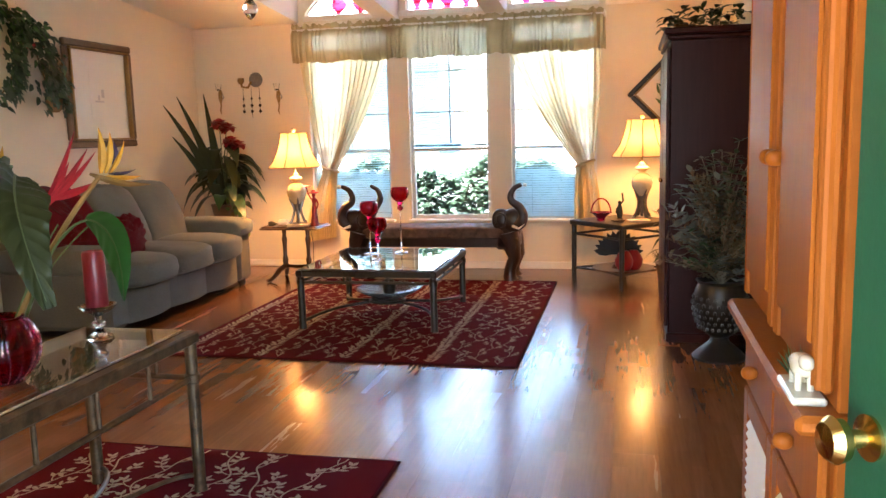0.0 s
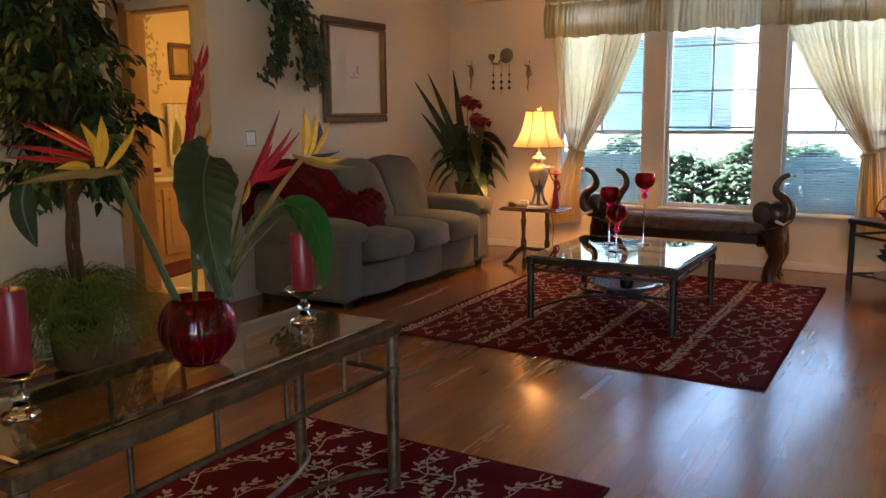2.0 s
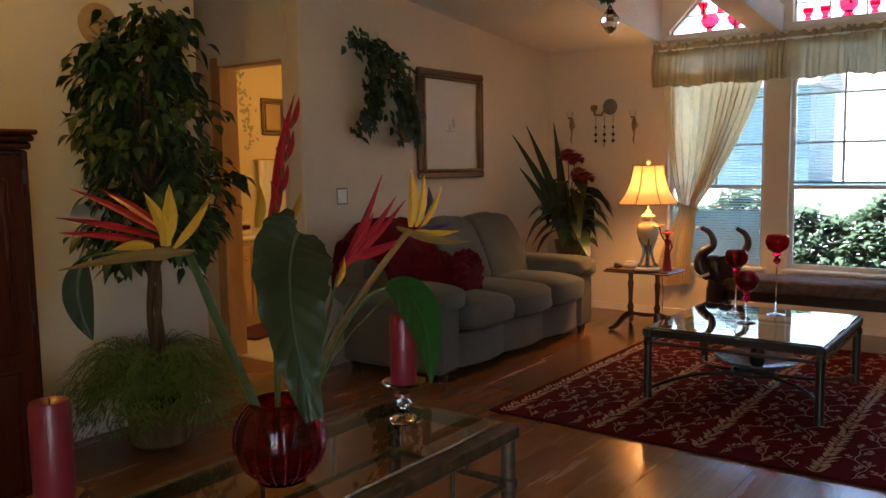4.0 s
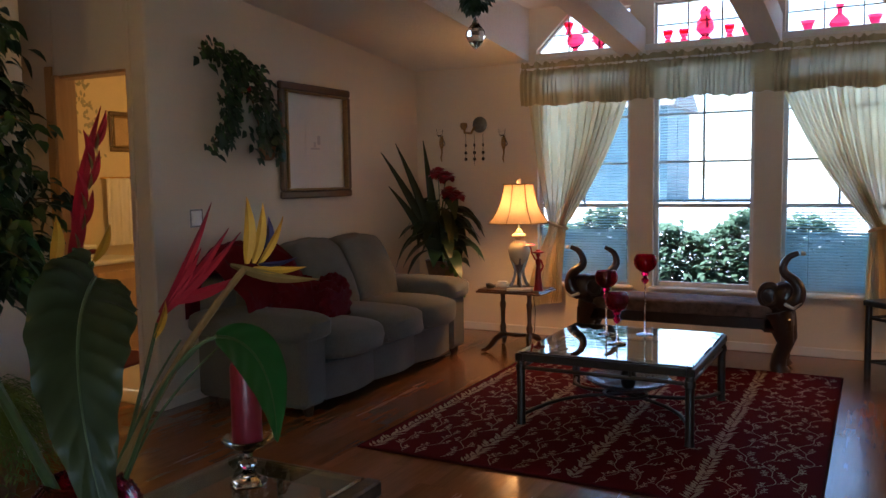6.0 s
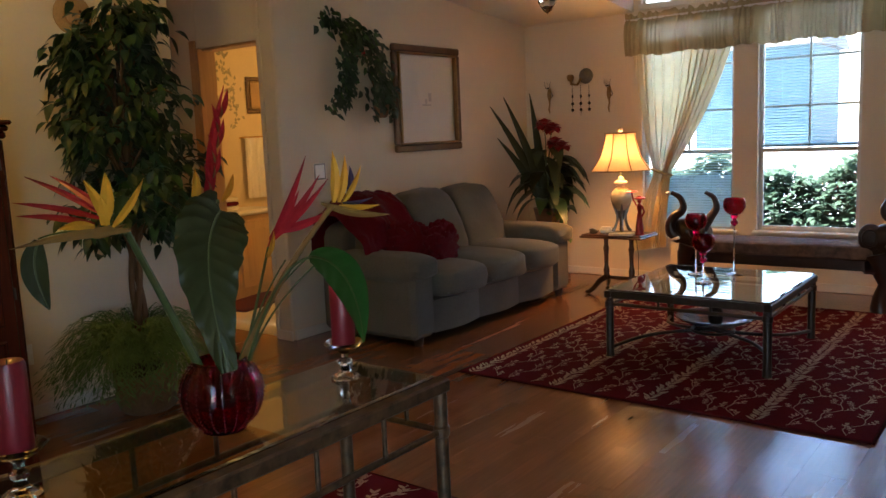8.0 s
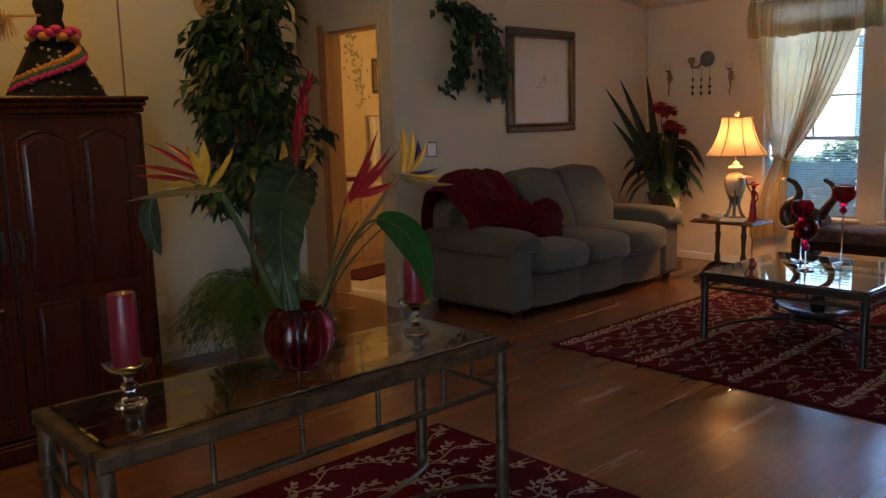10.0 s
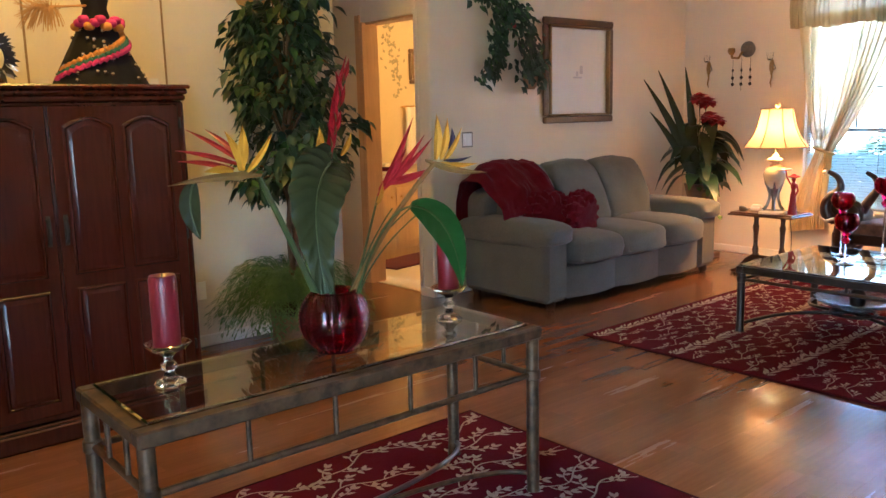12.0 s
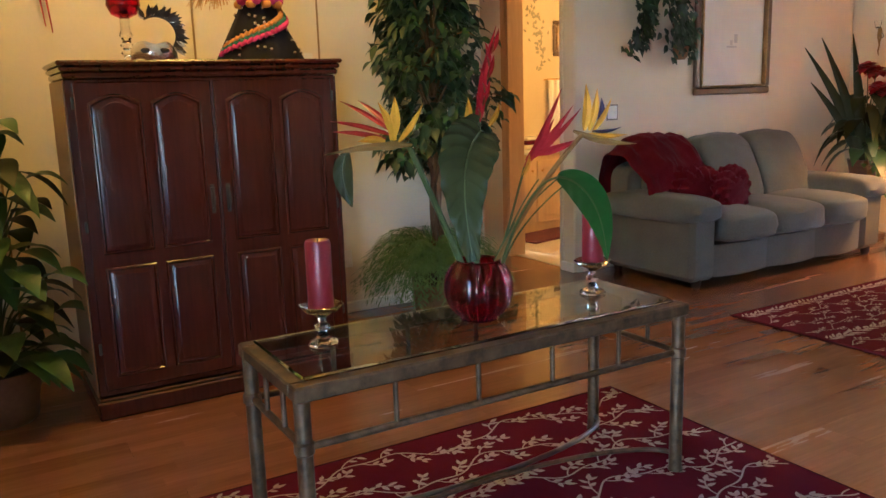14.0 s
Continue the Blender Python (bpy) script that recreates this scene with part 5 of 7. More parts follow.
top_z = AZ
g = S().lathe([(0.04, 0), (0.042, 0.004), (0.014, 0.012), (0.016, 0.03), (0.03, 0.045), (0.018, 0.06), (0.03, 0.08), (0.018, 0.1), (0.03, 0.125), (0.02, 0.15), (0.022, 0.2)], 20)
gb = thing("goblet", "red glass goblet with a beaded clear stem on the armoire", "goblet", (-3.36, 1.46, top_z))
part("stem", g, "crystal", gb)
part("bowl", S().lathe([(0.02, 0.2), (0.055, 0.215), (0.075, 0.255), (0.07, 0.3), (0.055, 0.34), (0.05, 0.34), (0.066, 0.3), (0.07, 0.255), (0.0, 0.21)], 24), "red_glass", gb, "red glass bowl")
mask = thing("venetian_mask", "silver and black party mask with feathers on the armoire", "mask", (-3.3, 1.56, top_z))


def mask_fn(u, v):
    y = (u - 0.5) * 0.2
    return (0.05 - 5.0 * y * y + 0.01 * math.sin(v * 3.14), y, 0.005 + 0.085 * v * (1 - 3 * abs(u - 0.5) ** 3) + 0.01 * math.sin(u * 9))


part("face", S().sheet(mask_fn, 20, 8), "sequin", mask)
part("eye_hole", S().blob((0.052, 0.04, 0.05), (0.006, 0.025, 0.012), 0.9, None, 14, 8).blob((0.052, -0.04, 0.05), (0.006, 0.025, 0.012), 0.9, None, 14, 8), "black_lace", mask)
for k in range(44):
    a = radians(125 - 175 * k / 43)
    b = (0.02, 0.02 + 0.09 * math.cos(a), 0.12 + 0.085 * math.sin(a))
    part("feather", S().leaf(b, (rnd.uniform(-0.2, 0.4), math.cos(a) * 0.7 + 0.35 * math.sin(a) + rnd.gauss(0, 0.2), math.sin(a) * 0.7 - 0.35 * math.cos(a) + rnd.gauss(0, 0.2)), (1, 0, 0), rnd.uniform(0.04, 0.065), 0.02, 0.0, 4, 0.2), "black_lace" if k % 5 else "sequin", mask)
part("wire", S().tube([(0.015, 0.02 + 0.09 * math.cos(a), 0.12 + 0.085 * math.sin(a)) for a in [radians(125 - 175 * k / 30) for k in range(31)]], 0.006, 6), "black_lace", mask)
g = S()
prof = [(0.215, 0), (0.185, 0.06), (0.145, 0.14), (0.1, 0.23), (0.062, 0.32), (0.05, 0.36), (0.065, 0.42), (0.055, 0.46), (0.025, 0.48), (0.04, 0.5), (0.05, 0.55), (0.035, 0.59), (0.0, 0.6)]
g.lathe(prof, 30, wave=0.03, lobes=10)
solo("dancing_doll", g, "black_cloth", "plain doll in a wide black dress on the armoire", "doll", (-3.36, 2.09, top_z))
dress = thing("dress_trim", "orange, pink and green ruffle round the doll's dress", "ruffle", (-3.36, 2.09, top_z))
for k, (mt, dz, dr) in enumerate((("ruffle_orange", 0.0, 0.012), ("ruffle_teal", -0.028, 0.016), ("ruffle_pink", -0.05, 0.02))):
    pts = []
    for i in range(60):
        a = -1.5 + 3.2 * i / 59
        z = 0.075 + 0.062 * (a + 1.5) + dz * 0.8
        r = 0.2 - 0.42 * z + dr
        pts.append((r * math.cos(a) + 0.006 * math.sin(i * 2.2), r * math.sin(a), z + 0.006 * math.sin(i * 2.2)))
    part("ruffle", S().tube(pts, 0.013, 6, squash=0.7), mt, dress)
for i in range(12):
    a = -1.4 + i * 0.25
    part("bow", S().blob((0.1 * math.cos(a) + 0.01, 0.1 * math.sin(a), 0.27 + 0.015 * (i % 3)), (0.025, 0.025, 0.02), 0.8, None, 10, 6), "ruffle_pink" if i % 3 else "ruffle_orange", dress)
g = S()
for i in range(46):
    z = rnd.uniform(0.02, 0.3)
    a = rnd.uniform(-1.7, 1.9)
    r = (0.2 - 0.42 * z) * 1.06 + 0.006
    g.blob((r * math.cos(a), r * math.sin(a), z), (0.009, 0.009, 0.009), 1.0, None, 6, 4)
tagged(part("sequins", g, "sequin", dress, "silver sequin dots"), kind="stuff")
g = S()
for i in range(220):
    a, w = rnd.uniform(0, 6.28), rnd.uniform(0.4, 1.2)
    p = Vector((-3.3, 1.88, 1.93))
    g.tube([p, p + Vector((0.04 * math.cos(a) * w, 0.05 * math.sin(a) * w - 0.03, 0.02 - 0.03 * w)), p + Vector((0.07 * math.cos(a) * w, 0.085 * math.sin(a) * w - 0.05, -rnd.uniform(-0.03, 0.11)))], 0.0016, 4)
g.tube([(-3.3, 1.88, 1.93), (-3.34, 2.05, 1.95)], 0.006, 6)
solo("straw_tassel", g, "straw", "orange straw tassel held out by the doll", "tassel")
solo("small_card", S().box(-0.002, -0.022, 0, 0.002, 0.022, 0.045, 0.001), "mat", "small white card on the armoire", "card", (-3.4, 2.36, top_z), -8)
for y, z0 in ((1.17, 1.8), (1.2, 1.77)):
    solo("hanging_ribbon", S().tube([(WEST + 0.02, y, 2.2), (WEST + 0.022, y + 0.01, 2.0), (WEST + 0.02, y + 0.03, z0)], [0.004, 0.007, 0.003], 6), "petal_red", "thin red ribbon hanging on the wall", "ribbon", group="red ribbons")


# ---- plants ----
def ficus():
    t = thing("ficus_tree", "potted weeping fig with a twisted trunk and dense leaves", "ficus tree", (-3.7, 3.27, 0))
    part("basket", S().lathe([(0.13, 0), (0.15, 0.02), (0.17, 0.25), (0.165, 0.26), (0.15, 0.25)], 28, wave=0.012, lobes=28), "wicker", t, "woven wicker basket")
    part("soil", S().lathe([(0.16, 0.2), (0.16, 0.225), (0.0, 0.24)], 20), "soil", t)
    for k in range(3):
        ph = k * 2.1
        pts = [(0.03 * math.cos(ph + z * 6) * (1 - 0.2 * z), 0.03 * math.sin(ph + z * 6) * (1 - 0.2 * z), z) for z in [0.2 + 0.06 * i for i in range(22)]]
        part("trunk", S().tube(pts, [0.022 - 0.0006 * i for i in range(22)], 8), "bark", t)
    tips = []
    for k in range(64):
        a = rnd.uniform(0, 6.28)
        zt = 1.02 + 1.15 * (k / 63) ** 1.1
        wide = 0.43 - 0.3 * max(0.0, (zt - 1.2) / 1.1) ** 1.2 - 0.1 * max(0.0, (1.15 - zt) / 0.15)
        rad = wide * rnd.choice((0.45, 0.7, 0.85, 1.0, 1.12))
        z0 = min(1.45, max(0.85, zt - rnd.uniform(0.1, 0.4)))
        end = Vector((math.cos(a) * rad, math.sin(a) * rad, zt))
        mid = Vector((math.cos(a) * rad * 0.45, math.sin(a) * rad * 0.45, zt + 0.12))
        pts = curve_pts(Vector((0, 0, z0)), mid, end, 8)
        part("branch", S().tube(pts, [0.009 - 0.0008 * i for i in range(9)], 5), "bark", t)
        tips += pts[4:] + pts[6:]
    g, g2 = S(), S()
    for k in range(2700):
        p = rnd.choice(tips) + Vector((rnd.gauss(0, 0.042), rnd.gauss(0, 0.042), rnd.gauss(-0.02, 0.05)))
        a = math.atan2(p.y, p.x) + rnd.gauss(0, 0.9)
        w = Vector((math.cos(a), math.sin(a), rnd.uniform(-1.1, 0.3)))
        (g if k % 10 else g2).leaf(p, w, (rnd.gauss(0, 0.4), rnd.gauss(0, 0.4), 1), rnd.uniform(0.07, 0.11), rnd.uniform(0.036, 0.05), 0.6, 4, 0.3)
    tagged(part("crown", g, "leaf", t, "dark green pointed leaves"), kind="stuff")
    tagged(part("young_leaves", g2, "leaf_mid", t, "lighter green leaves"), kind="stuff")


ficus()


def airy_fern(at, n, r, h, name, label):
    t = thing(name, label, "fern", at)
    part("root_ball", S().blob((0, 0, 0.0), (0.12, 0.12, 0.05), 0.8, None, 14, 8), "soil", t)
    g = S()
    for k in range(n):
        a, L = rnd.uniform(0, 6.28), rnd.uniform(0.5, 1.0) * r
        up = rnd.uniform(0.3, 1.0) * h
        pts = [Vector((math.cos(a) * L * s, math.sin(a) * L * s, 0.02 + up * math.sin(math.pi * min(1, s * 0.8)) - 0.45 * h * s * s)) for s in [i / 7 for i in range(8)]]
        g.tube(pts, [0.0028 - 0.0003 * i for i in range(8)], 3, False)
        for i in range(2, 8):
            for s in (-1, 1):
                g.leaf(pts[i], (math.cos(a + s * 0.7), math.sin(a + s * 0.7), -0.1), (0, 0, 1), 0.055, 0.009, 0.4, 2, 0.1)
    tagged(part("fronds", g, "grass_green", t), kind="stuff")


airy_fern((-3.64, 3.2, 0.265), 560, 0.5, 0.34, "fern", "feathery green fern spilling round the ficus pot")


def leafy_plant(at, name, label, n, L, W, height, seed, mat="leaf_mid", spread=0.35):
    r = random.Random(seed)
    t = thing(name, label, "plant", at)
    part("pot", S().lathe([(0.11, 0), (0.13, 0.02), (0.16, 0.22), (0.17, 0.25), (0.15, 0.25), (0.14, 0.2)], 24), "terracotta", t)
    part("soil", S().lathe([(0.145, 0.19), (0.145, 0.215), (0.0, 0.225)], 18), "soil", t)
    for k in range(n):
        a, z = r.uniform(0, 6.28), r.uniform(0.25, height)
        rad = spread * r.uniform(0.15, 0.75) * (0.5 + 0.5 * math.sin(math.pi * min(1, z / height)))
        tip = Vector((math.cos(a) * rad, math.sin(a) * rad, z))
        part("stem", S().tube(curve_pts(Vector((0.02 * math.cos(a), 0.02 * math.sin(a), 0.2)), Vector((0, 0, z * 0.8)), tip, 6), 0.004, 5), "stem", t)
        part("leaf", S().leaf(tip, (math.cos(a), math.sin(a), r.uniform(-0.3, 0.5)), (0, 0, 1), L * r.uniform(0.7, 1.15), W * r.uniform(0.8, 1.1), 0.7, 7, 0.22, 0.75), mat if r.random() < 0.75 else "leaf_dark", t)


leafy_plant((-3.32, 0.78, 0), "potted_plant", "bushy potted plant with broad mottled green leaves", 110, 0.27, 0.145, 1.36, 5)


# ivy on the wall: an arch of trailing leaves
def wall_ivy():
    t = thing("wall_ivy", "trailing artificial ivy hung in an arch on the wall", "ivy", (WEST, 5.5, 2.0))
    runs = [[(0.03, -0.36, 0.33), (0.06, -0.2, 0.3), (0.08, -0.08, 0.22), (0.08, 0.05, 0.12), (0.08, 0.12, -0.05), (0.07, 0.18, -0.2), (0.07, 0.2, -0.3)],
            [(0.05, -0.1, 0.22), (0.07, -0.16, 0.05), (0.07, -0.14, -0.08), (0.06, -0.2, -0.2), (0.05, -0.28, -0.28)],
            [(0.05, -0.05, 0.2), (0.09, 0.1, 0.2), (0.08, 0.2, 0.05), (0.08, 0.26, -0.15), (0.07, 0.28, -0.28)]]
    g, g2 = S(), S()
    for j, run in enumerate(runs):
        run = [Vector(p) for p in run]
        part("vine", S().tube(run, 0.006, 6), "bark", t)
        for k in range(230):
            q = rnd.random() * (len(run) - 1)
            i = int(q)
            p = run[i].lerp(run[i + 1], q - i) + Vector((abs(rnd.gauss(0, 0.035)), rnd.gauss(0, 0.045), rnd.gauss(0, 0.045)))
            (g if k % 7 else g2).leaf(p, (rnd.uniform(0.1, 0.9), rnd.gauss(0, 0.7), rnd.uniform(-1, 0.3)), (1, 0, 0.3), rnd.uniform(0.05, 0.08), rnd.uniform(0.035, 0.055), 0.5, 3, 0.2)
    for k in range(90):
        p = Vector((rnd.uniform(0.02, 0.16), 0.22 + rnd.gauss(0, 0.07), -0.25 + rnd.gauss(0, 0.06)))
        g.leaf(p, (rnd.uniform(0.1, 0.9), rnd.gauss(0, 0.7), rnd.uniform(-1, 0.3)), (1, 0, 0.3), 0.07, 0.05, 0.5, 3, 0.2)
    tagged(part("leaves", g, "leaf", t), kind="stuff")
    tagged(part("lighter_leaves", g2, "leaf_mid", t), kind="stuff")
    part("pot", S().lathe([(0.03, 0), (0.05, 0.02), (0.065, 0.1), (0.06, 0.1)], 16, (0.09, 0.22, -0.4)), "wicker", t)
    for p in ((0.08, -0.02, 0.08), (0.09, 0.0, 0.11), (0.1, 0.03, 0.09)):
        part("flower", S().blob(p, (0.025, 0.025, 0.022), 0.9, None, 12, 8, ruffle(9)), "petal_red", t, "small red silk flower")


wall_ivy()


# plant in the corner behind the sofa
def corner_plant():
    st = thing("plant_stand", "dark wooden pedestal in the room corner", "plant stand", (-3.62, 7.62, 0))
    part("base", S().box(-0.15, -0.15, 0, 0.15, 0.15, 0.05, 0.01), "walnut", st)
    part("column", S().lathe([(0.05, 0.05), (0.045, 0.1), (0.035, 0.3), (0.05, 0.45), (0.07, 0.5)], 20), "walnut", st)
    part("top", S().lathe([(0.15, 0.5), (0.16, 0.51), (0.16, 0.525), (0.15, 0.53)], 28), "walnut", st)
    t = thing("corner_plant", "tall dark-leaved plant with red silk flowers on a pedestal", "plant", (-3.62, 7.62, 0.53))
    part("pot", S().lathe([(0.09, 0), (0.11, 0.02), (0.14, 0.16), (0.145, 0.18), (0.12, 0.18), (0.11, 0.15)], 24), "terracotta", t)
    part("soil", S().lathe([(0.12, 0.14), (0.12, 0.155), (0.0, 0.165)], 16), "soil", t)
    for dx, dz, b in ((-0.4, 1.16, -0.3), (-0.31, 1.24, -0.2), (-0.06, 1.26, -0.14), (-0.34, 0.86, -0.28), (-0.16, 0.95, -0.2)):
        pts = [Vector((dx * s ** 1.4, -0.05 + b * s ** 1.4, 0.12 + (dz - 0.12) * s)) for s in [i / 8 for i in range(9)]]
        part("sword_leaf", S().tube(pts, [0.042 * math.sin(math.pi * (0.25 + 0.74 * i / 8)) + 0.002 for i in range(9)], 6, squash=0.25), "leaf_dark", t)
    for k in range(64):
        a = rnd.uniform(0, 6.28)
        z = rnd.uniform(0.12, 0.6) if k % 3 else rnd.uniform(0.5, 0.74)
        L = rnd.uniform(0.2, 0.42)
        reach = rnd.uniform(0.05, 0.16)
        b0 = Vector((reach * math.cos(a), reach * math.sin(a), z))
        part("leaf_stalk", S().tube(curve_pts(Vector((0, 0, 0.14)), Vector((0, 0, z)), b0, 5), 0.005, 5), "stem", t)
        part("leaf", S().leaf(b0, (math.cos(a), math.sin(a), rnd.uniform(-0.15, 0.7)), (rnd.gauss(0, 0.3), rnd.gauss(0, 0.3), 1), L, rnd.uniform(0.1, 0.15), rnd.uniform(0.6, 1.2), 8, 0.2, 0.8), "leaf" if k % 3 else "leaf_dark", t)
    for x, y, z in ((0.12, -0.1, 0.95), (0.06, -0.14, 0.99), (0.22, -0.1, 0.78), (0.17, -0.14, 0.82)):
        part("flower_stem", S().tube(curve_pts(Vector((0, 0, 0.15)), Vector((0, 0, 0.6)), Vector((x, y, z)), 8), 0.004, 5), "stem", t)
        fl = S().blob((x, y, z), (0.035, 0.035, 0.035), 0.9, None, 20, 12, ruffle(int(z * 100)))
        for q in range(16):
            aa = q * 2.4
            fl.leaf((x, y, z - 0.02), (math.cos(aa), math.sin(aa) - 0.2, 0.9 - 0.09 * q), (0, 0, 1), 0.105, 0.09, 0.3, 5, 0.3)
        part("flower", fl, "petal_red", t, "large red silk flower")
    for k in range(30):
        p = Vector((0.15 + rnd.gauss(0, 0.06), -0.1 + rnd.gauss(0, 0.05), 0.1 + rnd.gauss(0, 0.1)))
        part("variegated_leaf", S().leaf(p, (rnd.gauss(0.4, 0.5), rnd.gauss(-0.3, 0.4), rnd.uniform(-0.8, 0.3)), (0, 0, 1), 0.08, 0.05, 0.5, 3, 0.2), "grass_green" if k % 2 else "petal_orange", t)


corner_plant()


# ---- pictures and wall things ----
def framed(name, label, at, turn, w, h, fw, frame_mat, inner_mat, depth=0.045):
    """A moulded frame round a mat, in the plane of local y and z, facing +x."""
    t = thing(name, label, "picture", at, turn)
    for y0, y1, z0, z1 in ((-w / 2, w / 2, h / 2 - fw, h / 2), (-w / 2, w / 2, -h / 2, -h / 2 + fw)):
        part("frame_rail", S().box(0.001, y0, z0, depth, y1, z1, 0.012), frame_mat, t)
    for s in (-1, 1):
        part("frame_rail", S().box(0.001, s * (w / 2 - fw / 2) - fw / 2, -h / 2 + fw + 0.001, depth - 0.001, s * (w / 2 - fw / 2) + fw / 2, h / 2 - fw - 0.001, 0.012), frame_mat, t)
    iw, ih, b = w / 2 - fw, h / 2 - fw, 0.018
    for y0, y1, z0, z1 in ((-iw, iw, ih - b, ih), (-iw, iw, -ih, -ih + b), (-iw, -iw + b, -ih + b, ih - b), (iw - b, iw, -ih + b, ih - b)):
        part("inner_moulding", S().box(0.01, y0 + 0.001, z0 + 0.001, depth + 0.012, y1 - 0.001, z1 - 0.001, 0.006), "gold", t)
    part("mat_board", S().box(0.002, -iw + b, -ih + b, 0.012, iw - b, ih - b, 0.001), inner_mat, t)
    return t


pic = framed("framed_picture", "large gold-brown framed print with a wide white mat", (WEST, 6.405, 1.757), 0, 0.915, 0.885, 0.06, "gold_dark", "mat")
part("print", S().box(0.0121, -0.13, -0.2, 0.0135, 0.13, 0.22, 0.0004), "mat", pic, "pale print on white")
part("print_mark", S().box(0.0136, -0.03, -0.04, 0.0142, 0.0, 0.0, 0.0002).box(0.0136, 0.02, -0.02, 0.0142, 0.06, 0.05, 0.0002).box(0.0136, -0.07, -0.06, 0.0142, 0.05, -0.045, 0.0002), "print", pic)
sw = thing("light_switch", "white double light switch plate on the wall", "light switch", (WEST, 5.088, 1.213))
# the dark rim round the white inset paints the plate's shadow outline
part("plate", S().box(0.001, -0.058, -0.06, 0.0055, 0.058, 0.06, 0.002), "pewter", sw, "dark rim drawn as the plate's shadow")
part("inset", S().box(0.0057, -0.046, -0.049, 0.007, 0.046, 0.049, 0.001), "switch", sw)
for y in (-0.025, 0.025):
    part("toggle", S().box(0.0072, y - 0.006, -0.013, 0.016, y + 0.006, 0.013, 0.003), "switch", sw)
out = thing("wall_outlet", "white electrical outlet low on the wall", "outlet", (WEST, 2.82, 0.36))
part("plate", S().box(0.001, -0.035, -0.057, 0.006, 0.035, 0.057, 0.002), "switch", out)
for z in (-0.022, 0.022):
    part("socket", S().box(0.0061, -0.015, z - 0.014, 0.008, 0.015, z + 0.014, 0.003), "switch", out)

hat = thing("woven_wall_disc", "round tan woven disc hanging high on the wall", "wall ornament", (WEST, 3.28, 2.19))
part("disc", S().lathe([(0.11, 0.001), (0.112, 0.01), (0.06, 0.016), (0.055, 0.03), (0.0, 0.034)], 32).moved(pose(0, 0, 0, 0, 90, 0)), "tan_disc", hat)
for y, z in ((-0.02, 0.03), (0.03, 0.02), (0.0, -0.03)):
    part("bead", S().blob((0.034, y, z), (0.008, 0.008, 0.008), 1.0, None, 10, 6), "bark", hat)


def plaque(x, z, label, chains, disc):
    t = thing("wall_plaque", label, "wall ornament", (x, NORTH, z), group="ornaments on the window wall")
    if disc:
        part("plate", S().lathe([(0.07, 0), (0.075, 0.012), (0.05, 0.022), (0.0, 0.028)], 24).moved(pose(0.05, -0.001, 0.02, 90, 0, 0)), "pewter", t)
        part("bracket", S().tube([(-0.12, -0.02, 0.02), (-0.09, -0.05, -0.05), (-0.02, -0.06, -0.06), (0.0, -0.02, 0.0)], 0.012, 8), "gold", t)
        part("cup", S().lathe([(0.02, 0), (0.035, 0.03), (0.03, 0.06), (0.0, 0.065)], 14, (-0.11, -0.03, -0.02)), "gold", t)
    else:
        part("back_plate", S().blob((0, -0.012, 0.0), (0.022, 0.01, 0.06), 0.8, None, 16, 12, ruffle(6)), "gold", t)
        part("tail", S().tube([(0, -0.014, -0.05), (0.008, -0.02, -0.1), (-0.004, -0.018, -0.15), (0.004, -0.014, -0.19)], [0.011, 0.007, 0.008, 0.003], 8), "gold", t)
        part("arm", S().tube([(0.004, -0.02, -0.03), (0.03, -0.05, -0.04), (0.035, -0.06, 0.0), (0.012, -0.06, 0.045)], 0.006, 8), "gold", t)
        part("scroll", S().tube([(0.0, -0.02, -0.01), (0.035, -0.025, 0.01), (0.045, -0.025, -0.02), (0.03, -0.025, -0.035)], 0.005, 8), "pewter", t)
        part("cup", S().lathe([(0.008, 0), (0.022, 0.012), (0.028, 0.045), (0.033, 0.075), (0.03, 0.075), (0.02, 0.02), (0.0, 0.012)], 16, (0.008, -0.06, 0.045)), "crystal", t)
    for k in range(chains):
        xx = (k - (chains - 1) / 2) * 0.09
        part("chain", S().tube([(xx, -0.03, -0.06), (xx, -0.03, -0.32 - 0.04 * (k % 2))], 0.002, 5), "dark_bronze", t)
        for zz in (-0.17, -0.24, -0.3):
            part("bead", S().blob((xx, -0.03, zz), (0.016 if zz < -0.2 else 0.01, 0.007, 0.016), 0.9, None, 10, 6), "dark_bronze", t)


plaque(-3.83, 1.8, "small gilt figure plaque on the wall", 0, False)
plaque(-3.47, 1.93, "round metal plaque with hanging bead chains", 3, True)
plaque(-3.18, 1.78, "gilt sconce ornament beside the curtain", 0, False)

dia = framed("diamond_picture", "black-framed botanical picture hung as a diamond", (0.66, NORTH, 1.64), -90, 0.46, 0.46, 0.045, "black_lace", "mat", 0.025)
dia.matrix_world = Matrix.Translation((0.64, NORTH, 1.66)) @ pose(0, 0, 0, 0, 0, -90) @ pose(0, 0, 0, 45, 0, 0)
for k in range(7):
    part("sprig", S().leaf((0.0135, rnd.uniform(-0.08, 0.08), rnd.uniform(-0.1, 0.05)), (0, rnd.gauss(0, 0.6), 1), (1, 0, 0), 0.1, 0.025, 0.0, 4, 0.0), "motif" if k % 2 else "leaf_mid", dia)

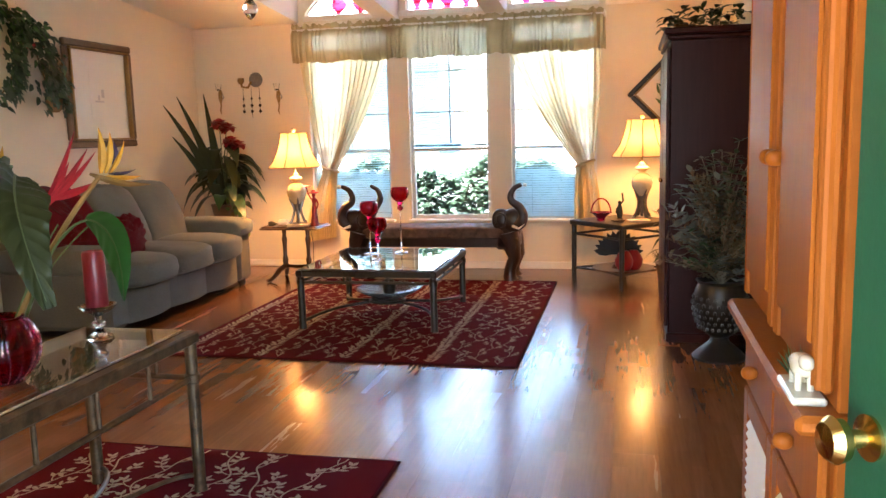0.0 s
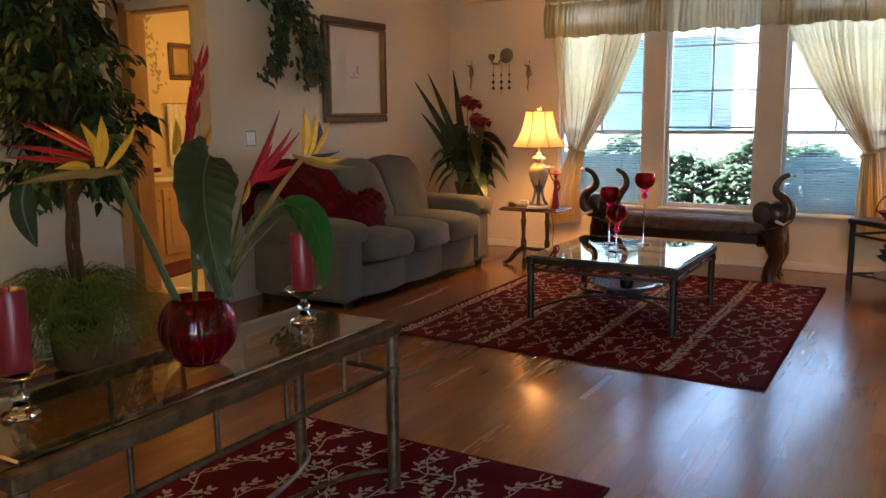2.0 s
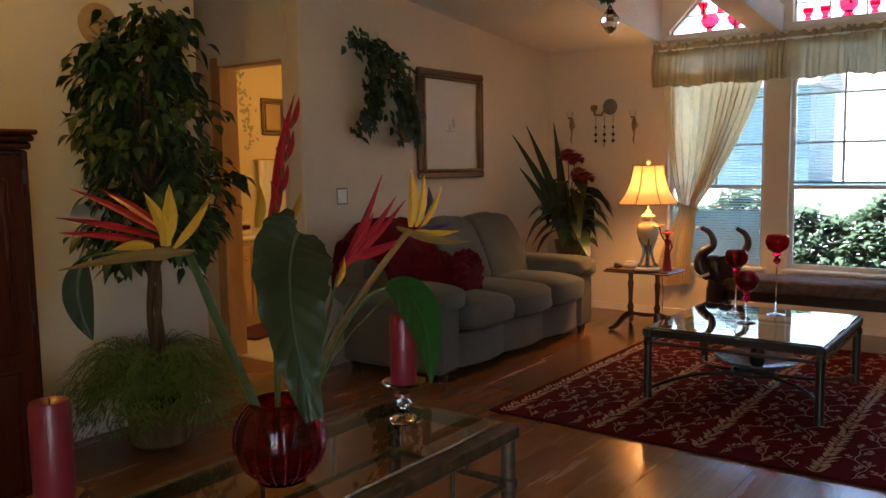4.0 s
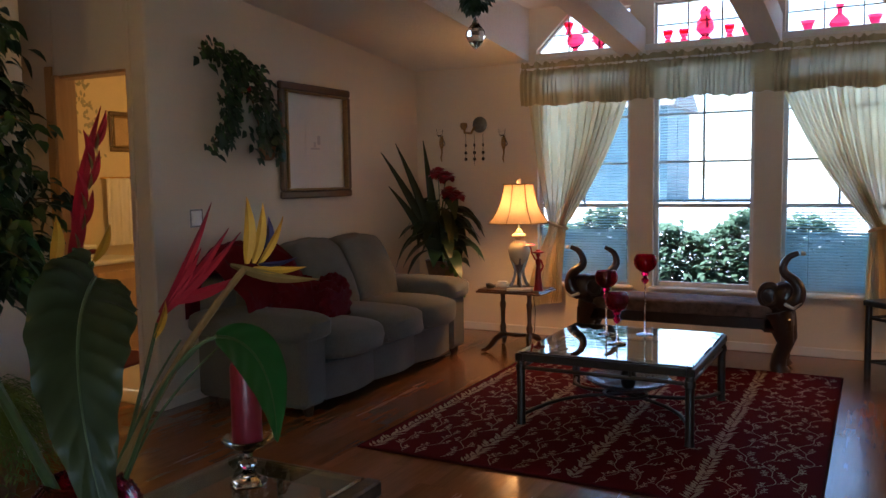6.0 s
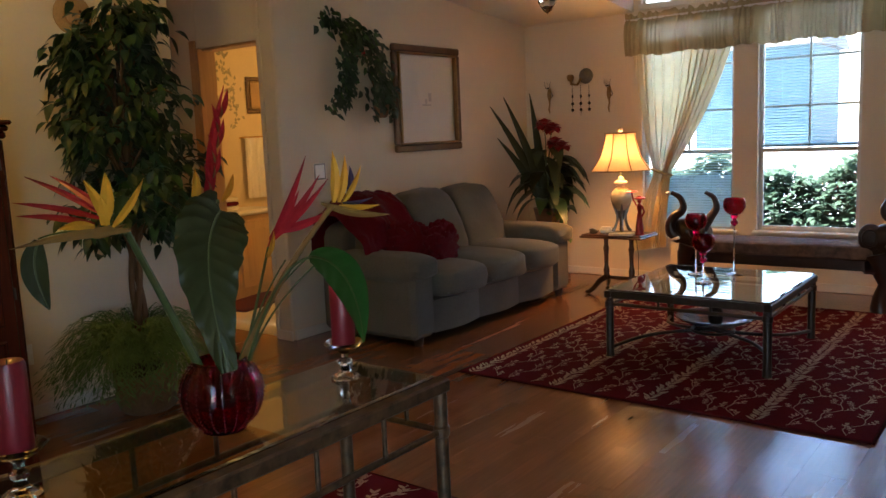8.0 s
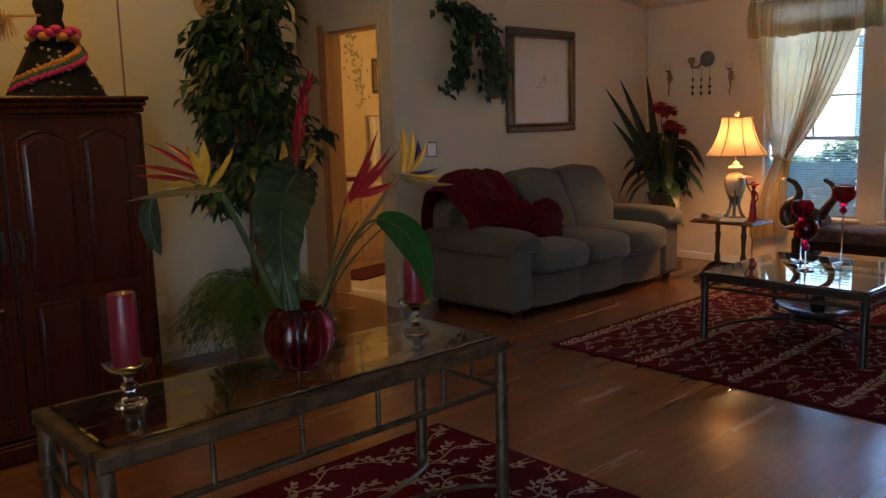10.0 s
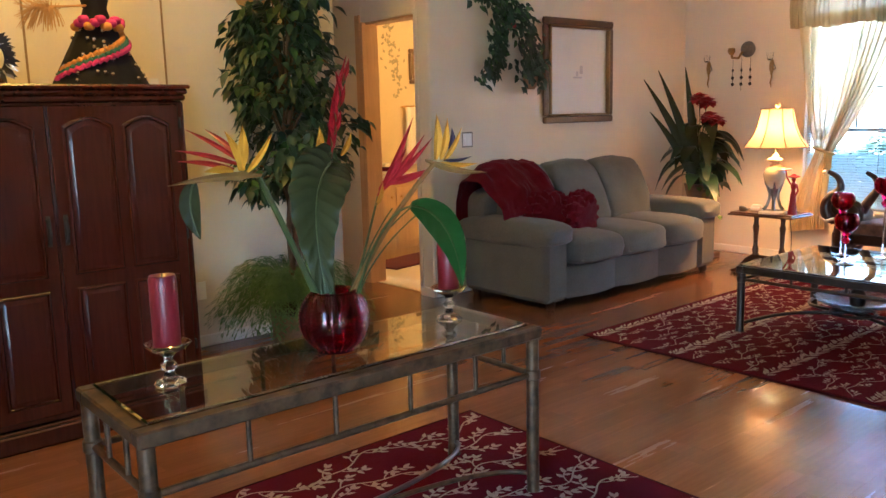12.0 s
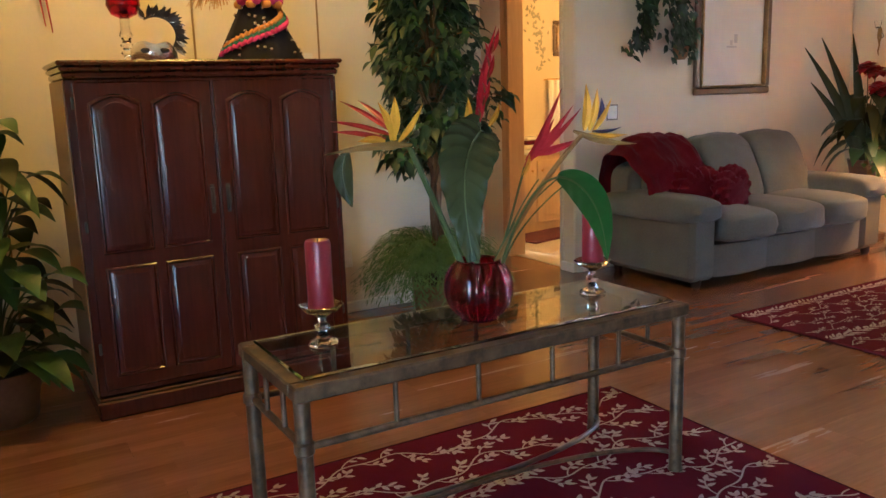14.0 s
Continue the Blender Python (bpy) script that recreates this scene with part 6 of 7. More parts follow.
# hanging crystal with a ball of leaves
cr = thing("hanging_crystal", "faceted crystal drop under a dark leaf ball on a cord", "hanging ornament", (-1.52, 4.03, 2.0))
part("drop", S().lathe([(0.0, -0.05), (0.02, -0.035), (0.042, 0.0), (0.038, 0.02), (0.015, 0.05), (0.006, 0.07)], 8), "crystal", cr, smooth=False)
part("cord", S().tube([(0, 0, 0.06), (0, 0, DORMER_Z - 2.0)], 0.002, 5), "black_lace", cr)
g = S()
for k in range(170):
    d = Vector((rnd.gauss(0, 1), rnd.gauss(0, 1), rnd.gauss(0, 1))).normalized()
    g.leaf(Vector((0, 0, 0.16)) + d * rnd.uniform(0.02, 0.05), d + Vector((0, 0, rnd.gauss(0, 0.4))), (0.1, 0.2, 1), 0.045, 0.028, 0.4, 3, 0.2)
tagged(part("leaf_ball", g, "leaf", cr), kind="stuff")


# ---- lamps and small tables by the windows ----
def table_lamp(x, y, z, group):
    t = thing("table_lamp", "lit table lamp with a pewter foot, cream urn and bell shade", "lamp", (x, y, z), group=group)
    part("base", S().lathe([(0.085, 0), (0.09, 0.008), (0.08, 0.018), (0.07, 0.022)], 6), "pewter", t)
    for k in range(4):
        a = k * math.pi / 2 + 0.5
        c, s = math.cos(a), math.sin(a)
        part("leg", S().tube([(0.078 * c, 0.078 * s, 0.02), (0.055 * c, 0.055 * s, 0.05), (0.036 * c, 0.036 * s, 0.11), (0.032 * c, 0.032 * s, 0.16), (0.052 * c, 0.052 * s, 0.215), (0.078 * c, 0.078 * s, 0.262)], [0.016, 0.013, 0.012, 0.013, 0.012, 0.004], 8), "pewter", t)
    part("spindle", S().lathe([(0.012, 0.02), (0.014, 0.1), (0.03, 0.17), (0.035, 0.2), (0.02, 0.215)], 16), "pewter", t)
    part("urn", S().lathe([(0.03, 0.2), (0.058, 0.23), (0.084, 0.275), (0.091, 0.32), (0.08, 0.365), (0.05, 0.395), (0.03, 0.405)], 28), "porcelain", t)
    part("collar", S().lathe([(0.025, 0.405), (0.03, 0.42), (0.062, 0.442), (0.055, 0.455), (0.03, 0.465), (0.028, 0.48), (0.012, 0.5)], 24, wave=0.05, lobes=8), "porcelain", t)
    part("harp", S().tube([(0, 0, 0.46), (0, 0, 0.62)], 0.008, 8), "brass", t)
    part("bulb", S().blob((0, 0, 0.66), (0.028, 0.028, 0.04), 1.0, None, 14, 10), "bulb", t)
    bell = [(0.25, 0.55), (0.24, 0.57), (0.21, 0.61), (0.183, 0.655), (0.162, 0.705), (0.145, 0.76), (0.133, 0.815), (0.126, 0.865)]
    shade = part("shade", S().lathe(bell, 48, wave=0.025, lobes=8, closed=False), "shade", t, "ribbed cream bell shade")
    for r, z2 in ((0.253, 0.55), (0.129, 0.866)):
        part("trim", S().tube([(r * math.cos(a) * (1 + 0.025 * math.cos(8 * a)), r * math.sin(a) * (1 + 0.025 * math.cos(8 * a)), z2) for a in [2 * math.pi * k / 48 for k in range(49)]], 0.005, 6, False), "shade_rib", shade)
    for k in range(8):
        a = 2 * math.pi * k / 8
        part("rib", S().tube([(r * 1.03 * math.cos(a), r * 1.03 * math.sin(a), z2) for r, z2 in bell], 0.0048, 5), "shade_rib", shade)
    part("top_cross", S().tube([(-0.126, 0, 0.865), (0.126, 0, 0.865)], 0.003, 5), "brass", shade)
    part("finial", S().blob((0, 0, 0.895), (0.02, 0.02, 0.022), 0.9, None, 12, 8), "porcelain", t)


table_lamp(-2.727, 7.332, 0.527, "table lamps by the window")
table_lamp(0.45, 7.5, 0.56, "table lamps by the window")

side = thing("side_table", "dark walnut trestle side table with scrolled feet", "side table", (-2.77, 7.36, 0))
part("top", S().box(-0.29, -0.19, 0.495, 0.29, 0.19, 0.512, 0.007).box(-0.275, -0.175, 0.5125, 0.275, 0.175, 0.525, 0.005), "walnut", side)
for x in (-0.12, 0.12):
    part("post", S().lathe([(0.03, 0.11), (0.022, 0.14), (0.028, 0.19), (0.017, 0.23), (0.02, 0.33), (0.027, 0.39), (0.018, 0.42), (0.024, 0.495)], 16, (x, 0, 0)), "walnut", side)
    for s in (-1, 1):
        part("foot", S().tube([(x, s * 0.02, 0.13), (x * 1.25, s * 0.09, 0.1), (x * 1.5, s * 0.15, 0.04), (x * 1.7, s * 0.19, 0.017), (x * 1.85, s * 0.22, 0.02)], [0.026, 0.026, 0.021, 0.017, 0.012], 8), "walnut", side)
part("stretcher", S().tube([(-0.12, 0, 0.13), (0, 0, 0.122), (0.12, 0, 0.13)], [0.014, 0.018, 0.014], 10), "walnut", side)
g = S()
g.lathe([(0.042, 0), (0.036, 0.02), (0.026, 0.1), (0.022, 0.16), (0.015, 0.2), (0.022, 0.225), (0.024, 0.25), (0.01, 0.27), (0.018, 0.285), (0.018, 0.3), (0.05, 0.31), (0.052, 0.316), (0.02, 0.325), (0.015, 0.335), (0.0, 0.337)], 20)
g.tube([(0.025, 0, 0.25), (0.05, -0.02, 0.2), (0.035, -0.035, 0.16)], 0.008, 6).tube([(-0.025, 0, 0.25), (-0.05, -0.01, 0.3), (-0.065, -0.01, 0.36)], 0.007, 6)
g.lathe([(0.001, 0.36), (0.055, 0.37), (0.05, 0.375), (0.0, 0.385)], 16, (-0.07, -0.01, 0))
solo("lady_statuette", g, "red_lacquer", "red statuette of a standing lady with a hat", "statuette", (-2.545, 7.3, 0.5255))
solo("white_book", S().box(-0.1, -0.06, 0, 0.1, 0.06, 0.022, 0.004), "white_china", "small white book lying on the side table", "book", (-2.68, 7.23, 0.5255), 12)
solo("shoe_ornament", S().blob((0, 0, 0.022), (0.05, 0.02, 0.022), 0.8, None, 16, 10, lambda x, y, z: (x, y * (1 - 0.3 * x), z * (1 - 0.5 * x))).tube([(-0.045, 0, 0.04), (-0.05, 0, 0.0)], [0.012, 0.004], 8), "pewter",
     "silver high-heeled shoe ornament", "ornament", (-2.95, 7.25, 0.5255), -20)
solo("jewel_box", S().box(-0.05, -0.035, 0, 0.05, 0.035, 0.035, 0.008).blob((0, 0, 0.038), (0.045, 0.03, 0.014), 0.5, None, 16, 8), "white_china", "small white china trinket box", "box", (-2.9, 7.38, 0.5255), 8)
solo("lamp_cord", S().tube([(-2.75, 7.4, 0.53), (-2.72, 7.6, 0.5), (-2.7, 7.62, 0.3), (-2.74, 7.7, 0.1), (-2.85, 7.9, 0.01), (-3.0, 8.0, 0.008)], 0.003, 6), "black_lace", "thin lamp cord hanging behind the table", "cord")

# ---- elephant bench ----
def smooth_run(pts, n=4):
    """A rounded line through points, n steps to each stretch."""
    p = [Vector(q) for q in pts]
    p = [p[0] * 2 - p[1]] + p + [p[-1] * 2 - p[-2]]
    out = []
    for i in range(1, len(p) - 2):
        for k in range(n):
            t = k / n
            out.append(0.5 * (p[i] * 2 + (p[i + 1] - p[i - 1]) * t + (p[i - 1] * 2 - p[i] * 5 + p[i + 1] * 4 - p[i + 2]) * t * t + (p[i] * 3 - p[i - 1] - p[i + 1] * 3 + p[i + 2]) * t ** 3))
    return out + [p[-2]]


bench = thing("elephant_bench", "carved dark wooden window bench with elephant ends", "bench", (-1.43, 7.52, 0))
part("seat_rail", S().box(-0.68, -0.2, 0.32, 0.68, 0.2, 0.41, 0.012), "carved", bench)
part("cushion", S().blob((0, 0, 0.45), (0.68, 0.21, 0.055), 0.3, 0.2, 40, 10), "bench_cloth", bench, "patterned tapestry seat pad")
for s in (-1, 1):
    g = S()
    x = s * 0.7
    g.blob((x, 0, 0.49), (0.115, 0.18, 0.13), 0.75, None, 24, 14)
    g.blob((x + s * 0.05, -0.13, 0.56), (0.1, 0.085, 0.11), 0.85, None, 20, 14)
    g.blob((x - s * 0.05, -0.17, 0.57), (0.085, 0.026, 0.1), 0.9, None, 20, 12)
    g.tube([(x - s * 0.05 + 0.05 * math.cos(q), -0.2, 0.57 + 0.06 * math.sin(q)) for q in [2 * math.pi * k / 16 for k in range(17)]], 0.01, 6, False)
    g.tube(smooth_run([(x + s * 0.08, -0.17, 0.51), (x + s * 0.135, -0.2, 0.55), (x + s * 0.15, -0.2, 0.62), (x + s * 0.115, -0.2, 0.69), (x + s * 0.055, -0.2, 0.735), (x + s * 0.04, -0.2, 0.79), (x + s * 0.075, -0.2, 0.855), (x + s * 0.14, -0.2, 0.888)]),
           [0.054 - 0.036 * k / 28 for k in range(29)], 12)
    for dy in (-0.13, 0.13):
        g.tube([(x, dy, 0.45), (x + s * 0.03, dy, 0.34), (x + s * 0.06, dy, 0.22), (x + s * 0.02, dy, 0.12), (x + s * 0.01, dy, 0.05), (x + s * 0.03, dy, 0.0)], [0.1, 0.085, 0.06, 0.055, 0.06, 0.07], 12)
    g.box(x - 0.1, -0.2, 0.3, x + 0.1, 0.2, 0.42, 0.02)
    e = part("elephant_end", g, "carved", bench, "carved elephant with a raised trunk")
    part("tusk", S().tube([(x + s * 0.06, -0.235, 0.52), (x + s * 0.12, -0.27, 0.5), (x + s * 0.17, -0.27, 0.54)], [0.013, 0.011, 0.004], 8), "ivory", e)
    part("trunk_tip", S().tube([(x + s * 0.155, -0.2, 0.885), (x + s * 0.185, -0.2, 0.883)], [0.019, 0.013], 10), "ivory", e)
for dx in (0.13,):
    part("raised_trunk", S().tube(smooth_run([(-0.74 + dx, -0.1, 0.58), (-0.68 + dx, -0.1, 0.68), (-0.63 + dx, -0.1, 0.76), (-0.65 + dx, -0.1, 0.84), (-0.72 + dx, -0.1, 0.885)]), [0.042 - 0.026 * k / 16 for k in range(17)], 12), "carved", bench)

# ---- corner table with its lamp ----
et = thing("corner_table", "dark metal corner table with a slate-coloured top", "table", (0.29, 7.47, 0), 44)
part("top", S().box(-0.335, -0.335, 0.515, 0.335, 0.335, 0.555, 0.008), "dark_bronze", et)
for sx in (-1, 1):
    for sy in (-1, 1):
        part("leg", S().tube([(sx * 0.305, sy * 0.305, 0), (sx * 0.305, sy * 0.305, 0.515)], 0.022, 12), "dark_bronze", et)
    part("rail", bar((sx * 0.305, -0.305, 0.43), (sx * 0.305, 0.305, 0.43)), "dark_bronze", et)
    part("rail", bar((-0.305, sx * 0.305, 0.43), (0.305, sx * 0.305, 0.43)), "dark_bronze", et)
    part("low_rail", S().tube(arc3((sx * 0.305, -0.305, 0.12), (sx * 0.305, 0.305, 0.12), 0.06, 10, (-sx, 0, 0)), 0.01, 8), "dark_bronze", et)
    part("low_rail", S().tube(arc3((-0.305, sx * 0.305, 0.12), (0.305, sx * 0.305, 0.12), 0.06, 10, (0, -sx, 0)), 0.01, 8), "dark_bronze", et)
part("shelf", S().lathe([(0.27, 0.115), (0.275, 0.122), (0.27, 0.13)], 32), "walnut", et, "round lower shelf")
bk = thing("glass_basket", "red glass basket with a looped handle on the corner table", "basket", (0.1, 7.38, 0.556))
part("bowl", S().lathe([(0.03, 0), (0.035, 0.01), (0.03, 0.02), (0.06, 0.05), (0.095, 0.075), (0.09, 0.075), (0.055, 0.055), (0.0, 0.025)], 30, wave=0.05, lobes=10), "red_glass", bk)
part("handle", S().tube([(0.085 * math.cos(a), 0, 0.065 + 0.13 * math.sin(a)) for a in [math.pi * k / 16 for k in range(17)]], 0.006, 8), "red_glass", bk)
g = S().lathe([(0.03, 0), (0.032, 0.01), (0.02, 0.02), (0.028, 0.06), (0.02, 0.12), (0.012, 0.14), (0.016, 0.16), (0.0, 0.175)], 16).tube([(0, 0, 0.13), (0.03, 0, 0.17), (0.02, 0, 0.24)], 0.008, 6).tube([(0, 0, 0.13), (-0.025, 0, 0.1), (-0.03, 0, 0.06)], 0.008, 6)
solo("dancer_statuette", g, "dark_bronze", "small dark bronze statuette on the corner table", "statuette", (0.26, 7.42, 0.556))
solo("trinket_dish", S().lathe([(0.03, 0), (0.06, 0.01), (0.065, 0.02), (0.05, 0.018), (0.0, 0.012)], 24), "dark_bronze", "small dark trinket dish", "dish", (0.25, 7.27, 0.556))
solo("white_tray", S().box(-0.09, -0.05, 0, 0.09, 0.05, 0.015, 0.005), "white_china", "low white porcelain tray", "tray", (0.42, 7.34, 0.556), 20)
fan = thing("folding_fan", "black folding fan on a stand on the lower shelf", "fan", (0.25, 7.42, 0.131))
for k in range(13):
    a = radians(10 + 160 * k / 12)
    part("fan_blade", S().leaf((0.0, 0.0, 0.12), (math.cos(a), -0.15, math.sin(a)), (0, -1, 0), 0.22, 0.07, 0.0, 4, 0.15, 1.6), "black_lace", fan)
part("stand", S().lathe([(0.06, 0), (0.05, 0.02), (0.02, 0.05), (0.015, 0.12)], 16), "walnut", fan)
for k, (x, y) in enumerate(((0.3, 7.3), (0.36, 7.36))):
    solo("red_jar", S().lathe([(0.05, 0), (0.075, 0.04), (0.08, 0.09), (0.05, 0.15), (0.035, 0.17), (0.0, 0.172)], 24), "red_lacquer", "round red lacquered jar on the lower shelf", "jar", (x + 0.02 * k, y, 0.131), group="red jars")
leafy_plant((0.72, 7.0, 0), "low_plant", "low potted plant with thin pale green leaves", 30, 0.16, 0.03, 0.75, 12, "leaf_mid", 0.3)

# ---- dark cabinet, urn of dried stems, pine hutch ----
dk = thing("tall_cabinet", "tall dark mahogany cabinet with a plain side", "cabinet", (0.86, 5.9, 0))
part("body", S().box(-0.28, -0.52, 0.06, 0.28, 0.52, 1.88, 0.006), "mahogany", dk)
part("plinth", S().box(-0.29, -0.53, 0, 0.285, 0.53, 0.059, 0.006), "mahogany", dk)
part("cornice", S().box(-0.3, -0.54, 1.881, 0.285, 0.54, 1.91, 0.008), "mahogany", dk)
part("cornice", S().box(-0.32, -0.56, 1.9105, 0.285, 0.56, 1.95, 0.01), "mahogany", dk)
for s in (-1, 1):
    d = part("door", S().box(-0.302, s * 0.255 - 0.245, 0.1, -0.281, s * 0.255 + 0.245, 1.84, 0.004), "mahogany", dk)
    part("knob", S().blob((-0.315, s * 0.05, 1.0), (0.014, 0.012, 0.012), 0.9, None, 12, 8), "brass", d)
g = S()
gv = thing("trailing_greenery", "dark trailing greenery on top of the tall cabinet", "greenery", (0.8, 5.6, 1.95))
for k in range(130):
    g.leaf((rnd.uniform(-0.25, 0.2), rnd.uniform(-0.3, 0.3), rnd.uniform(0.0, 0.12)), (rnd.gauss(-0.2, 0.7), rnd.gauss(-0.2, 0.7), rnd.uniform(-0.1, 0.6)), (0, 0, 1), 0.1, 0.05, 0.5, 3, 0.2)
tagged(part("leaves", g, "leaf", gv), kind="stuff")
part("runner", S().tube([(-0.2, -0.25, 0.012), (0, 0, 0.02), (0.1, 0.25, 0.012)], 0.01, 6), "bark", gv)
urn = thing("floor_urn", "dark lacquered urn standing on the floor", "urn", (0.86, 5.05, 0))
part("foot", S().lathe([(0.15, 0), (0.155, 0.015), (0.12, 0.05), (0.06, 0.1), (0.05, 0.13)], 28), "black_lace", urn)
part("bowl", S().lathe([(0.05, 0.13), (0.09, 0.16), (0.14, 0.26), (0.155, 0.34), (0.14, 0.42), (0.125, 0.45), (0.14, 0.47), (0.13, 0.47), (0.11, 0.44)], 32, wave=0.01, lobes=16), "dark_bronze", urn)
g = S()
for i in range(6):
    for k in range(22):
        a, z = 2 * math.pi * (k + 0.5 * (i % 2)) / 22, 0.19 + i * 0.036
        r = 0.108 + 0.05 * math.sin(math.pi * min(1, (z - 0.16) / 0.31)) * (0.92 if z < 0.3 else 1.0)
        g.blob((r * math.cos(a), r * math.sin(a), z), (0.009, 0.009, 0.011), 0.6, None, 8, 5)
tagged(part("mirror_tiles", g, "dark_bronze", urn, "rows of small mirrored tiles"), kind="stuff")
dr = thing("dried_arrangement", "spray of dried grey-green stems in the floor urn", "dried flowers", (0.86, 5.05, 0.42))
g, g2 = S(), S()
for k in range(95):
    a, sp = rnd.uniform(0, 6.28), rnd.uniform(0.05, 0.4)
    h = rnd.uniform(0.2, 0.85) * (1.1 - sp)
    tip = Vector((math.cos(a) * sp, math.sin(a) * sp * 0.6 - 0.04, h))
    pts = curve_pts(Vector((0, 0, 0)), Vector((tip.x * 0.2, tip.y * 0.2, h * 0.7)), tip, 8)
    g.tube(pts, 0.0025, 4)
    for p in pts[3:]:
        for j in range(4):
            b = rnd.uniform(0, 6.28)
            (g if k % 3 else g2).leaf(p, (math.cos(b), math.sin(b), rnd.uniform(-0.1, 0.8)), (0, 0, 1), rnd.uniform(0.04, 0.09), 0.026, 0.3, 3, 0.1)
g3, g4 = S(), S()
for k in range(64):
    a, sp, h = rnd.uniform(0, 6.28), rnd.uniform(0.1, 0.38), rnd.uniform(0.08, 0.68)
    tip = Vector((math.cos(a) * sp, math.sin(a) * sp * 0.6 - 0.04, h))
    for p in curve_pts(Vector((0, 0, 0)), Vector((tip.x * 0.3, tip.y * 0.3, h * 0.7)), tip, 9)[4:]:
        for j in range(3 if k % 2 else 9):
            w = Vector((rnd.gauss(0, 1), rnd.gauss(0, 1), rnd.uniform(0.1, 1.2)))
            if k % 2:
                g3.leaf(p, w, (0, 0, 1), rnd.uniform(0.06, 0.1), rnd.uniform(0.04, 0.06), 0.3, 4, 0.15)
            else:
                g4.leaf(p, w + Vector((tip.x, tip.y, h)) * 3, (0, 0, 1), rnd.uniform(0.05, 0.1), 0.008, 0.2, 2, 0.1)
tagged(part("silver_leaves", g3, "silver_leaf", dr, "broad grey-green eucalyptus leaves"), kind="stuff")
tagged(part("plume_spray", g4, "wicker", dr, "feathery brown plumes"), kind="stuff")
tagged(part("dried_spray", g, "dry_stem", dr), kind="stuff")
tagged(part("leaves", g2, "leaf_mid", dr), kind="stuff")

pine = thing("pine_hutch", "honey pine hutch with louvred doors, drawers and wooden knobs", "hutch", (0.638, 1.95, 0))
part("lower_body", S().box(0.02, -0.45, 0.0, 0.48, 0.45, 0.87, 0.004), "pine", pine)
part("counter", S().box(-0.045, -0.47, 0.871, 0.48, 0.47, 0.905, 0.01), "pine", pine)
part("upper_body", S().box(0.02, -0.45, 0.906, 0.48, 0.45, 2.1, 0.004), "pine", pine)
part("cornice", S().box(0.0, -0.47, 2.101, 0.48, 0.47, 2.17, 0.015), "pine", pine)
for k in range(2):
    y0 = -0.44 + k * 0.44
    dr_ = part("drawer", S().box(0.0, y0 + 0.01, 0.69, 0.0195, y0 + 0.43, 0.855, 0.006), "pine", pine)
    part("knob", S().blob((-0.018, y0 + 0.22, 0.77), (0.02, 0.017, 0.017), 0.9, None, 14, 10), "pine", dr_)
    d = S().box(0.0, y0 + 0.01, 0.06, 0.0195, y0 + 0.07, 0.675, 0.004).box(0.0, y0 + 0.37, 0.06, 0.0195, y0 + 0.43, 0.675, 0.004).box(0.0, y0 + 0.0705, 0.06, 0.0195, y0 + 0.3695, 0.12, 0.004).box(0.0, y0 + 0.0705, 0.615, 0.0195, y0 + 0.3695, 0.675, 0.004)
    dd = part("louvred_door", d, "pine", pine)
    for j in range(20):
        z = 0.13 + j * 0.024
        part("louvre", S().put([(x, y, zz) for y in (y0 + 0.071, y0 + 0.369) for x, zz in ((-0.002, z), (0.016, z + 0.024), (0.019, z + 0.02), (0.003, z - 0.004))],
                               [(0, 1, 2, 3), (7, 6, 5, 4), (0, 4, 5, 1), (1, 5, 6, 2), (2, 6, 7, 3), (3, 7, 4, 0)]), "trim", dd, smooth=False)
    for q in (0.025, 0.05, 0.39, 0.415):
        part("reeding", S().tube([(0.0, y0 + q, 0.935), (0.0, y0 + q, 2.075)], 0.009, 8), "pine", pine)
    ud = part("upper_door", S().box(0.0, y0 + 0.01, 0.93, 0.0195, y0 + 0.43, 2.08, 0.006), "pine", pine)
    part("door_panel", S().box(-0.012, y0 + 0.07, 1.0, -0.0005, y0 + 0.37, 2.0, 0.012), "pine", ud)
    part("knob", S().blob((-0.018, y0 + (0.4 if k == 0 else 0.04), 1.3), (0.02, 0.017, 0.017), 0.9, None, 14, 10), "pine", ud)

cow = thing("cow_figurine", "small cream cow figurine on a grassy tile on the hutch counter", "figurine", (0.627, 1.6, 0.906))
part("tile", S().box(-0.032, -0.07, 0, 0.024, 0.07, 0.014, 0.004), "porcelain", cow, "cream base tile")
part("body", S().blob((-0.004, 0, 0.052), (0.02, 0.036, 0.02), 0.8, None, 18, 10), "porcelain", cow)
part("head", S().blob((-0.006, -0.044, 0.068), (0.012, 0.018, 0.013), 0.8, None, 14, 8), "porcelain", cow)
for dx in (-0.014, 0.006):
    for dy in (-0.024, 0.024):
        part("leg", S().tube([(dx, dy, 0.014), (dx, dy, 0.045)], 0.006, 8), "porcelain", cow)
g = S()
for k in range(60):
    g.leaf((rnd.uniform(-0.012, 0.014), rnd.uniform(0.025, 0.062), 0.014), (rnd.gauss(0, 0.4), rnd.gauss(0, 0.4), 1), (1, 0, 0), rnd.uniform(0.04, 0.085), 0.012, 0.2, 3, 0.2)
tagged(part("greenery", g, "leaf_mid", cow), kind="stuff")

